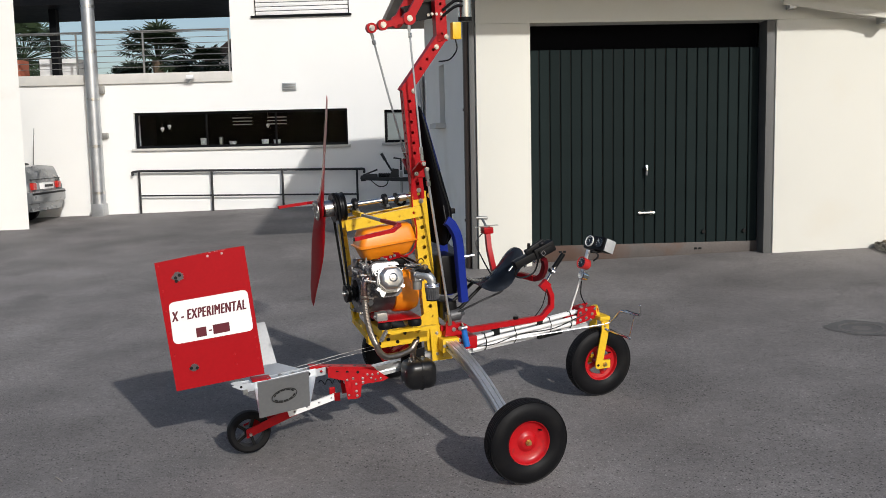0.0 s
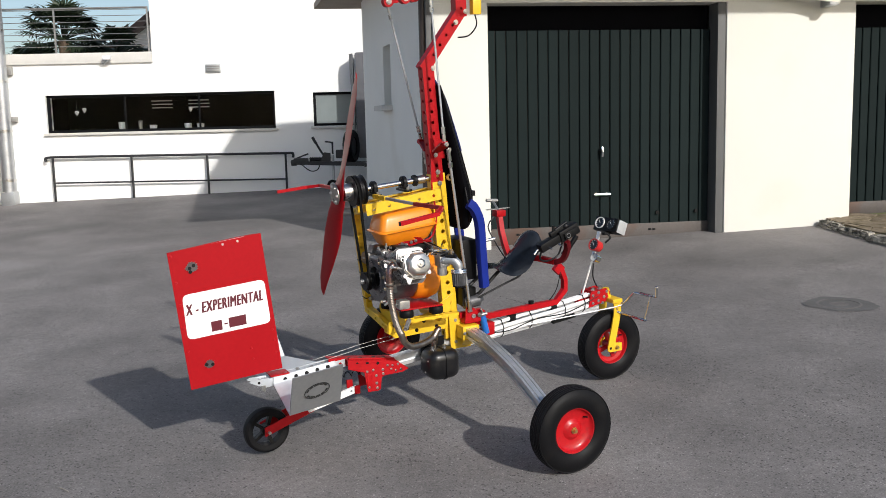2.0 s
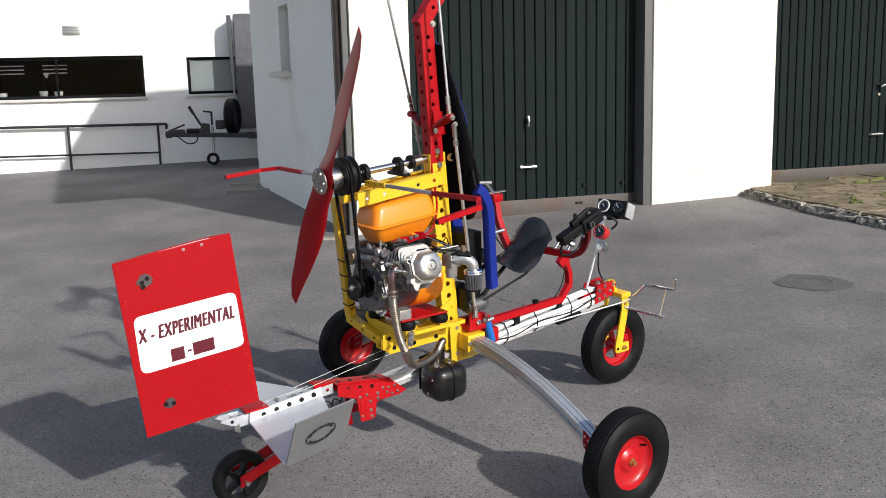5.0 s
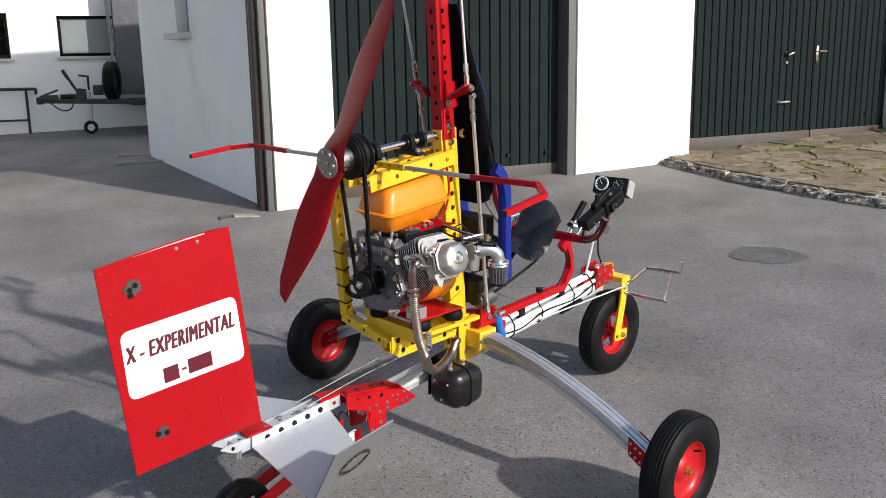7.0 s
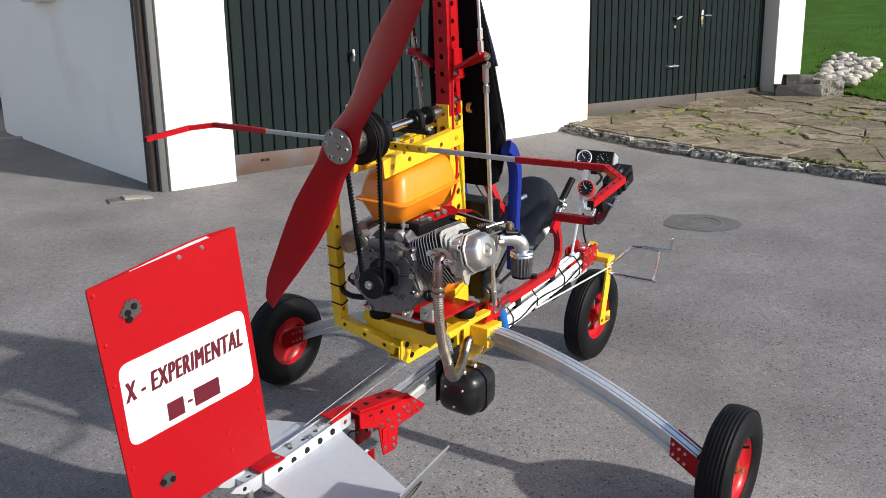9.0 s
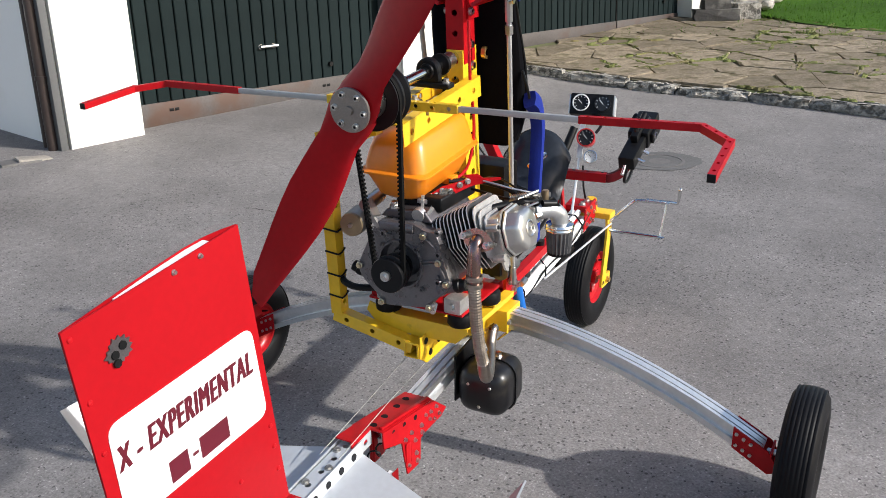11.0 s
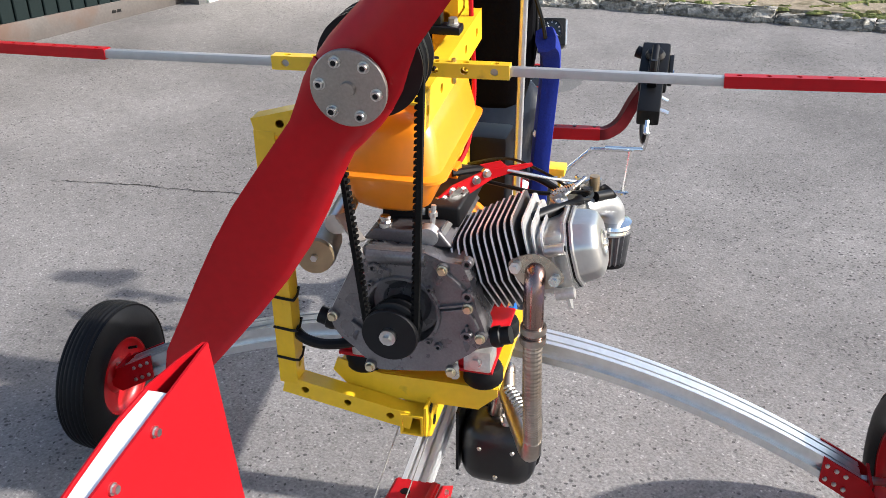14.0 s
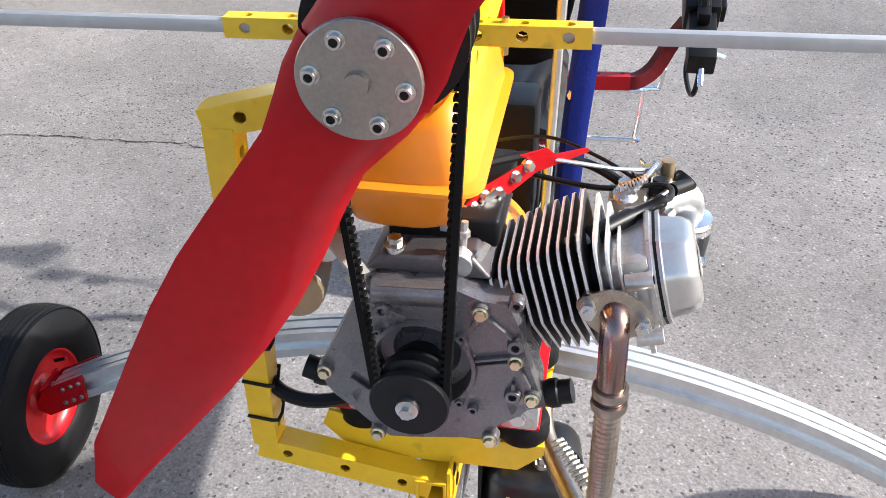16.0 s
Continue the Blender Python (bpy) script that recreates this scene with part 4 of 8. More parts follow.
for a, b in zip(rows, rows[1:]):
    for i in range(24):
        lawn.faces.new((a[i], a[i + 1], b[i + 1], b[i]))
lawn_ob = part("lawn", lawn, "lawn")
tagged(lawn_ob, "mown green lawn beside the paving", "lawn", kind="structure")
rng = random.Random(11)
bm = bmesh.new()
for k in range(15000):
    x = LAWN_X + 0.2 + 9 * rng.random() ** 1.5
    y = rng.uniform(6.5, 16)
    z = lawn_z(x, y)
    a, h = rng.uniform(0, 6.283), rng.uniform(0.02, 0.055)
    w = Vector((math.cos(a), math.sin(a), 0)) * 0.007
    lean = Vector((rng.uniform(-0.03, 0.03), rng.uniform(-0.03, 0.03), h))
    p = Vector((x, y, z - 0.01))
    bm.faces.new([bm.verts.new(q) for q in (p - w, p + w, p + lean)])
tagged(part("grass", bm, "grass", smooth=False), "short green grass blades of the lawn", "grass", kind="stuff")
bm = bmesh.new()
for k in range(2600):
    y = rng.uniform(5.0, 11.2)
    x = kerb_x(y) + 0.8 + (8.7 - kerb_x(y)) * rng.random() ** 0.7
    if noise.noise((x * 0.8, y * 0.8, 20)) < 0.02 + 0.35 * (7.2 - x) / 3:
        continue
    z = paving_z(x, y)
    a, h = rng.uniform(0, 6.283), rng.uniform(0.012, 0.035)
    w = Vector((math.cos(a), math.sin(a), 0)) * 0.008
    p = Vector((x, y, z - 0.008))
    bm.faces.new([bm.verts.new(q) for q in (p - w, p + w, p + Vector((rng.uniform(-0.02, 0.02), rng.uniform(-0.02, 0.02), h)))])
tagged(part("joint_grass", bm, "grass", smooth=False), "sparse grass growing between the flagstones", "grass", kind="stuff")

hedge = thing("hedge", "dark clipped hedge behind the lawn", "hedge")
bm = bmesh.new()
for k in range(5000):
    x, y = rng.uniform(9, 34), 27 + rng.uniform(-1, 1)
    z = gz(x, 24) + rng.random() * 3.4
    a, b = Vector((rng.uniform(-1, 1), rng.uniform(-1, 1), rng.uniform(-1, 1))) * 0.14, Vector((rng.uniform(-1, 1), rng.uniform(-1, 1), rng.uniform(-1, 1))) * 0.14
    p = Vector((x, y, z))
    bm.faces.new([bm.verts.new(q) for q in (p + a, p + b, p - a, p - b)])
part("foliage", bm, "hedge", hedge, smooth=False)
part("core", box((9, 26.6, -0.2), (34, 27.4, 3.2)), "hedge", hedge)

# stone steps and rubble by the garage end
steps = thing("stone_steps", "three rough stacked stone steps beside the garage end wall", "steps")


def rough_block(size, seed, rough=0.14, cobble=False):
    r = random.Random(seed)
    bm = bmesh.new()
    bmesh.ops.create_cube(bm, size=1.0)
    bmesh.ops.subdivide_edges(bm, edges=bm.edges[:], cuts=2 if cobble else 1, use_grid_fill=True)
    for v in bm.verts:
        if cobble:
            v.co = v.co.normalized() * 0.56
        v.co = Vector((v.co.x * size[0] * r.uniform(1 - rough, 1 + rough * 0.5), v.co.y * size[1] * r.uniform(1 - rough, 1 + rough * 0.5), v.co.z * size[2] * r.uniform(1 - rough, 1 + rough * 0.4)))
    return bm


def place(ob, x, y, z, rz=0.0):
    ob.location, ob.rotation_euler = (x, y, z), (0, 0, radians(rz))
    return ob


M["dark_step"] = material("dark_step_stone", (0.085, 0.08, 0.075), 0.9, vary=0.3, scale=8, fine=50, bump=0.01, spots=(5, 0.55, 0.7, (0.20, 0.19, 0.17)), spec=0.2)
M["field_stone"] = material("pale_field_stone", (0.42, 0.38, 0.33), 0.9, vary=0.25, scale=6, fine=40, bump=0.01, random_hue=0.3)
for x, y, dz, sx, sy, sz, a, mat in ((8.62, 10.90, 0.075, 0.60, 0.32, 0.15, -41, "dark_step"), (8.64, 10.92, 0.215, 0.36, 0.24, 0.13, -36, "dark_step"), (9.02, 10.74, 0.10, 0.34, 0.30, 0.22, -30, "stone")):
    place(part("step", rough_block((sx, sy, sz), int(dz * 100), 0.09), mat, steps, smooth=False), x, y, paving_z(8.8, 10.9) + dz - 0.01, a)
rubble = thing("rubble_pile", "heap of small pale field stones beside the steps", "stones")
rock_meshes = [finish("rock", rough_block((0.125, 0.10, 0.075), 50 + i, 0.16, True), "field_stone", True) for i in range(5)]
for k in range(240):
    ob = new("rock", rock_meshes[k % 5])
    ob.parent = rubble
    x = 9.45 + 2.6 * rng.random() ** 1.2
    y = 10.85 + 0.55 * (x - 9.9) + rng.random() * (0.75 + 0.12 * (x - 9.9))
    place(ob, x, y, lawn_z(x, y) - 0.01 + 0.11 * rng.random(), rng.uniform(0, 360))
    ob.scale = [rng.uniform(0.6, 1.45)] * 3

# manhole cover
manhole = thing("manhole_cover", "round cast iron manhole cover set in the asphalt", "manhole cover", Matrix.Translation((3.08, 7.09, gz(3.08, 7.09))) @ NORMAL.to_track_quat("Z", "Y").to_matrix().to_4x4())
part("ring", lathe([(0.17, -0.02), (0.17, 0.005), (0.15, 0.006), (0.15, -0.02)], (0, 0, 0), (0, 0, 1), 40), "iron", manhole)
part("lid", lathe([(0.145, -0.02), (0.145, 0.003), (0.0, 0.004)], (0, 0, 0), (0, 0, 1), 40), "iron", manhole, "worn iron lid")
bm = bmesh.new()
for k in range(72):
    a = k / 72 * 6.283
    r = 0.205 + 0.05 * noise.noise((math.cos(a) * 1.4, math.sin(a) * 1.4, 5)) + 0.018 * noise.noise((math.cos(a) * 6, math.sin(a) * 6, 8))
    bm.verts.new((math.cos(a) * r * 1.4, math.sin(a) * r * 1.1, 0.0035))
bm.faces.new(bm.verts[:])
M["patch"] = material("dark_asphalt_patch", (0.112, 0.108, 0.105), 0.9, vary=0.3, scale=3, fine=120, bump=0.003)
part("patch", bm, "patch", manhole, "dark tar patch round the cover")

# thin open cracks in the asphalt
def crack(pts, seed):
    r = random.Random(seed)
    bm = bmesh.new()
    line = []
    for (x0, y0), (x1, y1) in zip(pts, pts[1:]):
        n = max(3, int(math.hypot(x1 - x0, y1 - y0) / 0.018))
        line += [(x0 + (x1 - x0) * i / n + r.uniform(-0.010, 0.010), y0 + (y1 - y0) * i / n + r.uniform(-0.010, 0.010)) for i in range(n)]
    prev = None
    for k, (x, y) in enumerate(line):
        w = 0.0035 * r.uniform(0.25, 1.3) * min(1, k / 4, (len(line) - 1 - k) / 4)
        z = gz(x, y) + 0.003
        pair = (bm.verts.new((x - w * 0.75, y - w * 0.65, z)), bm.verts.new((x + w * 0.75, y + w * 0.65, z)))
        if prev:
            bm.faces.new((prev[0], prev[1], pair[1], pair[0]))
        prev = pair
    t = tagged(part("asphalt_crack", bm, "crack", smooth=False), "thin dark crack in the worn asphalt", "crack", kind="structure")
    return t


M["crack"] = material("dark_crack", (0.03, 0.028, 0.027), 0.95, vary=0.3, scale=20, spec=0.1)
crack([(0.45, 8.15), (0.63, 7.82), (0.71, 7.65), (0.80, 7.45), (0.91, 7.23), (0.93, 7.05), (0.99, 6.90), (1.12, 6.80)], 3)
crack([(0.91, 7.23), (1.07, 7.17), (1.17, 7.085), (1.35, 7.05)], 5)

# drain and boards on the ground by the garage corner
drain = thing("drain_grate", "small broken drain grate by the downpipe", "drain", Matrix.Translation((-0.33, 10.28, gz(-0.33, 10.28))))
part("frame", box((-0.14, -0.09, -0.02), (0.14, 0.09, 0.012), 0.004), "iron", drain)
part("lid", box((-0.02, -0.08, 0.012), (0.22, 0.08, 0.03), 0.004, Matrix.Rotation(radians(6), 4, "Y")), "wood", drain)
for x, y, n in ((-0.95, 14.2, 0.7), (-0.95, 14.9, 0.6)):
    t = thing("wooden_board", "pale weathered board lying on the asphalt", "board", Matrix.Translation((x, y, gz(x, y))), group="boards by the garage")
    part("plank", box((-n / 2, -0.05, -0.005), (n / 2, 0.05, 0.03), 0.004), "wood", t)
twig = thing("twig", "thin dry twig lying on the asphalt", "twig", Matrix.Translation((-2.0, 4.44, gz(-2.0, 4.44) + 0.008)))
part("stem", tube([(-0.03, 0.03, 0), (0.0, 0, 0.004), (0.035, -0.03, 0.0)], 0.003, 6), "wood", twig)


# ---- gyrocopter ----
fwd = Vector((math.cos(radians(24.75)), math.sin(radians(24.75)), 0))
stand = Vector((-0.0027, -0.046, 1)).normalized()
fwd = (fwd - stand * fwd.dot(stand)).normalized()
leftward = stand.cross(fwd)
GYRO = Matrix((fwd, leftward, stand)).transposed().to_4x4() @ Matrix.Diagonal((1.0205, 1.0205, 1.0205, 1))
GYRO.translation = (-0.009, 5.202, 0.0365)
gyro = thing("gyrocopter", "home-built single-seat gyrocopter in red, yellow and aluminium on four wheels", "gyrocopter", GYRO)
YC = 0.035


# wheels
def road_wheel(centre, r, half, side, label, open_rim=False):
    """side: -1 where the dished face looks to the machine's right."""
    c = Vector(centre)
    ax = (0, side, 0)
    k = r / 0.205
    tyre = [(0.108 * k, -half * 0.72), (0.125 * k, -half * 0.98), (0.155 * k, -half * 1.04), (0.180 * k, -half * 0.95), (0.195 * k, -half * 0.72)]
    tread = []
    n = 7
    for i in range(n):
        a = (i / (n - 1) * 2 - 1) * 0.68 * half
        rr = r - 0.010 * k * (a / half) ** 2
        w = half * 0.084
        tread += [(rr - 0.0007, a - w), (rr, a - w * 0.75), (rr, a + w * 0.75), (rr - 0.0007, a + w)]
    tyre += tread + [(rr2, -aa) for rr2, aa in reversed(tyre)]
    wheel = part("wheel", lathe(tyre, c, ax, 48), "rubber", gyro, label)
    rim = [(0.113 * k, half * 0.70), (0.104 * k, half * 0.66), (0.100 * k, half * 0.46), (0.085 * k, half * 0.24), (0.050 * k, half * 0.20), (0.036 * k, half * 0.42), (0.030 * k, half * 0.46), (0.0, half * 0.46)]
    back = [(0.0, -half * 0.46), (0.030 * k, -half * 0.46), (0.036 * k, -half * 0.42), (0.05 * k, -half * 0.1), (0.085 * k, -half * 0.16), (0.100 * k, -half * 0.46), (0.104 * k, -half * 0.66), (0.113 * k, -half * 0.70)]
    s = Vector(ax)
    if open_rim:
        ring = [(0.113 * k, half * 0.72), (0.106 * k, half * 0.66), (0.098 * k, half * 0.30), (0.078 * k, half * 0.18), (0.075 * k, half * 0.10), (0.078 * k, half * 0.02), (0.096 * k, -half * 0.10), (0.106 * k, -half * 0.66), (0.113 * k, -half * 0.72)]
        part("rim", lathe(ring, c, ax, 40), "red_rim", wheel, "red rim with open gaps between the spokes")
        part("hub", lathe([(0, -half * 0.7), (0.026, -half * 0.7), (0.030, -half * 0.6), (0.030, half * 0.6), (0.026, half * 0.7), (0, half * 0.7)], c, ax, 24), "red_rim", wheel)
        bm = Pieces()
        for q in range(4):
            d = Vector((math.cos(0.35 + q * 1.571), 0, math.sin(0.35 + q * 1.571)))
            add_bar(bm, c + s * half * 0.10 + d * 0.02, c + s * half * 0.10 + d * 0.082 * k, 0.030, 0.012, s, bevel=0.003)
        part("spoke", bm, "red_rim", wheel)
    else:
        part("rim", lathe(rim, c, ax, 40), "red_rim", wheel, "glossy red steel rim")
        part("rim_back", lathe(back, c, ax, 40), "red_rim", wheel)
    bm = bmesh.new()
    add_cyl(bm, c + s * half * 0.4, c + s * (half * 0.46 + 0.02), 0.010, 6)
    add_cyl(bm, c + s * half * 0.4, c + s * (half * 0.46 + 0.007), 0.016, 6)
    part("axle_nut", bm, "brass", wheel)
    part("valve_stem", cyl(c + s * half * 0.3 + Vector((0.06, 0, 0.05)) * k, c + s * half * 0.75 + Vector((0.065, 0, 0.055)) * k, 0.004, 8), "black", wheel)
    return wheel


road_wheel((0.008, -0.983, 0.210), 0.205, 0.052, -1, "fat black ribbed tyre on a red rim")
road_wheel((0.002, 1.018, 0.172), 0.205, 0.052, -1, "fat black ribbed tyre on a red rim")
road_wheel((0.998, 0.010, 0.213), 0.211, 0.048, -1, "front wheel with black tyre and open red rim", True)
TW = Vector((-1.13, YC, 0.097))
tail = part("tail_wheel", lathe([(0.076, -0.026), (0.100, -0.030), (0.113, -0.020), (0.117, 0.0), (0.113, 0.020), (0.100, 0.030), (0.076, 0.026), (0.076, -0.026)], TW, (0, 1, 0), 40), "rubber", gyro, "small black tail wheel with open hub")
part("hub", lathe([(0, -0.025), (0.028, -0.025), (0.028, 0.025), (0, 0.025)], TW, (0, 1, 0), 20), "black", tail)
for k in range(5):
    a = k / 5 * 6.283
    d = Vector((math.cos(a), 0, math.sin(a)))
    bm = bmesh.new()
    add_bar(bm, TW + d * 0.02, TW + d * 0.082, 0.016, 0.03, (0, 1, 0))
    part("spoke", bm, "black", tail)
bm = bmesh.new()
for s in (-1, 1):
    add_plate(bm, [(-1.15, YC + s * 0.045, 0.075), (-1.15, YC + s * 0.045, 0.122), (-0.93, YC + s * 0.045, 0.198), (-0.86, YC + s * 0.045, 0.206), (-0.86, YC + s * 0.045, 0.172), (-0.92, YC + s * 0.045, 0.152)], 0.006)
add_bar(bm, (-0.90, YC - 0.045, 0.180), (-0.90, YC + 0.045, 0.180), 0.05, 0.03)
part("tail_wheel_arm", bm, "red", gyro, "red tail wheel swing arm")
part("tail_axle", cyl(TW - Vector((0, 0.065, 0)), TW + Vector((0, 0.065, 0)), 0.008, 10), "steel", gyro)

# curved landing gear beams, grooved aluminium profile
def groove(w, h):
    """Square section with a wide flank groove and two narrow slots above and below."""
    g, n = 0.012, 0.0032
    top = []
    for c in (w * 0.24, -w * 0.24):
        top += [(c + n, h / 2), (c + n, h / 2 - g), (c - n, h / 2 - g), (c - n, h / 2)]
    low = [(-x, -y) for x, y in top]
    return ([(-w / 2, -h / 2)] + low + [(w / 2, -h / 2), (w / 2, -h * 0.17), (w / 2 - g, -h * 0.17), (w / 2 - g, h * 0.17), (w / 2, h * 0.17), (w / 2, h / 2)] + top
            + [(-w / 2, h / 2), (-w / 2, h * 0.17), (-w / 2 + g, h * 0.17), (-w / 2 + g, -h * 0.17), (-w / 2, -h * 0.17)])


def gear_leg(s):
    pts = [(-0.005, YC + s * (0.05 + 0.82 * i / 22), 0.462 - 0.030 * (i / 22) - 0.205 * (i / 22) ** 2.0) for i in range(24)]
    bm = bmesh.new()
    add_sweep(bm, pts, groove(0.062, 0.055))
    part("landing_gear_leg", bm, "alu_leg", gyro, "curved grooved aluminium landing gear leg")
    e = Vector(pts[-1])
    bm = bmesh.new()
    a = Vector(pts[-3])
    n = (e - a).normalized()
    for off in (-0.034, 0.034):
        add_plate(bm, [a + Vector((off, 0, 0.034)), e + n * 0.03 + Vector((off, 0, 0.034)), (off, e.y + s * 0.065, 0.165), (off, e.y + s * 0.03, 0.150), a + Vector((off, 0, -0.034))], 0.005)
    add_bar(bm, e + Vector((0, s * 0.035, 0.02)), Vector((0, e.y + s * 0.035, 0.165)), 0.07, 0.006, (0, 1, 0))
    part("axle_bracket", bm, "red", gyro, "red bolted axle bracket")
    bm = Pieces()
    for i in range(3):
        for off in (-0.038, 0.038):
            for dz in (0.018, -0.018):
                add_bolt(bm, a + n * (0.012 + i * 0.024) + Vector((off, 0, dz)), (off, 0, 0), 0.004, 0.004)
    part("bracket_bolt", bm, "steel", gyro)
    part("stub_axle", cyl((0, e.y + s * 0.02, 0.205), (0, e.y + s * 0.10, 0.205), 0.010, 10), "steel", gyro)


gear_leg(-1)
gear_leg(1)

# keel
def keel_z(x):
    return 0.350 + 0.120 * (x + 0.3)


bm = bmesh.new()
add_sweep(bm, [(-0.60, YC, keel_z(-0.60)), (-0.3, YC, keel_z(-0.3)), (0.2, YC, keel_z(0.2) - 0.005), (0.92, YC, 0.472)], groove(0.05, 0.06))
part("keel_beam", bm, "alu", gyro, "long grooved aluminium keel beam")
bm = Pieces()
for dy, dz, r in ((-0.036, 0.020, 0.0115), (-0.036, -0.010, 0.0125), (0.036, 0.012, 0.0115), (-0.012, 0.044, 0.0115), (0.014, 0.043, 0.0105)):
    add_sweep(bm, smooth_path([(0.16, YC + dy * 0.9, keel_z(0.16) + dz - 0.004), (0.34, YC + dy, keel_z(0.34) + dz + 0.003), (0.60, YC + dy * 1.04, keel_z(0.60) + dz), (0.86, YC + dy * 0.9, keel_z(0.86) + dz * 1.1 - 0.002)], 4), circle(r, 10))
part("keel_conduit", bm, "white", gyro, "white plastic conduit along the keel")
bm = Pieces()
for x in (0.24, 0.43, 0.66, 0.80):
    z = keel_z(x) - 0.002
    add_sweep(bm, [(x, YC - 0.030, z - 0.034), (x, YC - 0.051, z - 0.012), (x + 0.003, YC - 0.050, z + 0.024), (x + 0.004, YC - 0.020, z + 0.060), (x + 0.004, YC + 0.022, z + 0.058), (x, YC + 0.050, z + 0.016), (x, YC + 0.031, z - 0.034), (x, YC - 0.030, z - 0.034)], circle(0.0028, 6))
part("cable_tie", bm, "black", gyro)
bm = Pieces()
for dy, dz in ((-0.046, 0.004),):
    add_sweep(bm, smooth_path([(0.12, YC + dy, keel_z(0.12) + dz + 0.015), (0.28, YC + dy - 0.002, keel_z(0.28) + dz - 0.012), (0.46, YC + dy, keel_z(0.46) + dz + 0.006), (0.68, YC + dy - 0.003, keel_z(0.68) + dz - 0.010), (0.90, YC + dy, keel_z(0.9) + dz + 0.03)], 6), circle(0.0034, 6))
part("loom_cable", bm, "black", gyro)
bm = bmesh.new()
add_bar(bm, (0.58, YC - 0.03, keel_z(0.58) - 0.042), (0.74, YC - 0.03, keel_z(0.74) - 0.042), 0.03, 0.022, bevel=0.004)
part("keel_pad", bm, "black", gyro)

# tail boom, perforated angle, gussets
tz = 0.385
part("tail_boom", perforated_tube((-1.145, YC, 0.341), (-0.70, YC, 0.380), 0.045, 0.042, pitch=0.054, r=0.0085, sides="su"), "alu_sheet", gyro, "pale perforated square tail boom")
bm = Pieces()
for i in range(1, 7):
    add_bolt(bm, (-1.15 + i * 0.068, YC + (0.012 if i % 2 else -0.010), 0.3625 + (i * 0.068) * 0.087), (0, 0, 1), 0.008, 0.006)
part("boom_bolt", bm, "steel_rough", gyro)
GYL, GYR = 0.068, -0.020
bm = bmesh.new()
add_plate(bm, [(-0.700, GYR, 0.401), (-0.43, GYR, 0.362), (-0.43, GYL, 0.362), (-0.700, GYL, 0.401)], 0.004)
cover = part("gusset_top", bm, "red", gyro, "red bolted joint plate over the keel")
bm = bmesh.new()
add_plate(bm, [(-0.790, GYL - 0.052, 0.413), (-0.700, GYL - 0.052, 0.403), (-0.700, GYL - 0.004, 0.403), (-0.790, GYL - 0.004, 0.413)], 0.004)
add_plate(bm, [(-0.790, GYL - 0.052, 0.413), (-0.700, GYL - 0.052, 0.403), (-0.700, GYL - 0.052, 0.375), (-0.790, GYL - 0.052, 0.380)], 0.004)
part("gusset_tongue", bm, "red", cover)
bm = bmesh.new()
add_bar(bm, (-0.690, GYR + 0.010, 0.404), (-0.435, GYR + 0.010, 0.367), 0.012, 0.010, bevel=0.003)
part("gusset_ridge", bm, "red", cover)
SIDE_PLATE = [(-0.700, 0.400), (-0.43, 0.361), (-0.360, 0.304), (-0.395, 0.291), (-0.492, 0.289), (-0.516, 0.283), (-0.526, 0.222), (-0.540, 0.214), (-0.598, 0.216), (-0.606, 0.270), (-0.612, 0.322), (-0.700, 0.352)]
for s, y in ((-1, GYR), (1, GYL)):
    def flank(x, z):
        return y + s * (0.002 + 0.012 * max(0.0, 0.38 - z) / 0.17)
    bm = bmesh.new()
    add_plate(bm, [(x, flank(x, z), z) for x, z in SIDE_PLATE], 0.004)
    part("gusset_side", bm, "red", cover, "red bolted joint plate with stepped lower edge")
    bm, bh = Pieces(), Pieces()
    for x, z, r in ((-0.597, 0.324, 0.0052), (-0.563, 0.328, 0.0052), (-0.547, 0.296, 0.0052), (-0.508, 0.322, 0.0058), (-0.508, 0.300, 0.0058), (-0.460, 0.317, 0.0046), (-0.452, 0.336, 0.0046), (-0.420, 0.337, 0.0050), (-0.406, 0.308, 0.0050), (-0.435, 0.305, 0.0046), (-0.480, 0.340, 0.0046), (-0.547, 0.256, 0.0058), (-0.545, 0.230, 0.0058), (-0.590, 0.240, 0.0046)):
        add_bolt(bm, (x, flank(x, z) + s * 0.002, z), (0, s, 0), r, 0.007)
    for x, z in ((-0.649, 0.374), (-0.593, 0.368), (-0.534, 0.360)):
        add_cyl(bh, (x, flank(x, z) + s * 0.0018, z), (x, flank(x, z) + s * 0.0028, z), 0.0085, 14)
    part("gusset_bolt", bm, "steel", cover)
    part("gusset_hole", bh, "black", cover)
    part("strut_clamp", box((-0.672, y + s * 0.008 - 0.003, 0.216), (-0.640, y + s * 0.014 + 0.003, 0.262), 0.002), "red", cover)
    bm = bmesh.new()
    add_box(bm, (-0.600, y + s * 0.008 - 0.006, 0.222), (-0.574, y + s * 0.016 + 0.004, 0.310), 0.002)
    part("gusset_block", bm, "red", cover)
bh = Pieces()
for x, y in ((-0.535, 0.034), (-0.612, 0.026), (-0.676, 0.020), (-0.475, 0.040)):
    z = 0.3645 - (x + 0.43) * 0.1444
    add_cyl(bh, (x, y, z - 0.001), (x, y, z + 0.0008), 0.0100, 16)
part("gusset_hole", bh, "black", cover)
bm = bmesh.new()
for k in range(26):
    a0, a1 = k * 0.9, (k + 1) * 0.9
    p = [Vector((-0.74 + 0.006 * a / 0.9, YC - 0.02 + 0.014 * math.cos(a), tz - 0.070 + 0.014 * math.sin(a))) for a in (a0, a1)]
    add_sweep(bm, p, circle(0.003, 5))
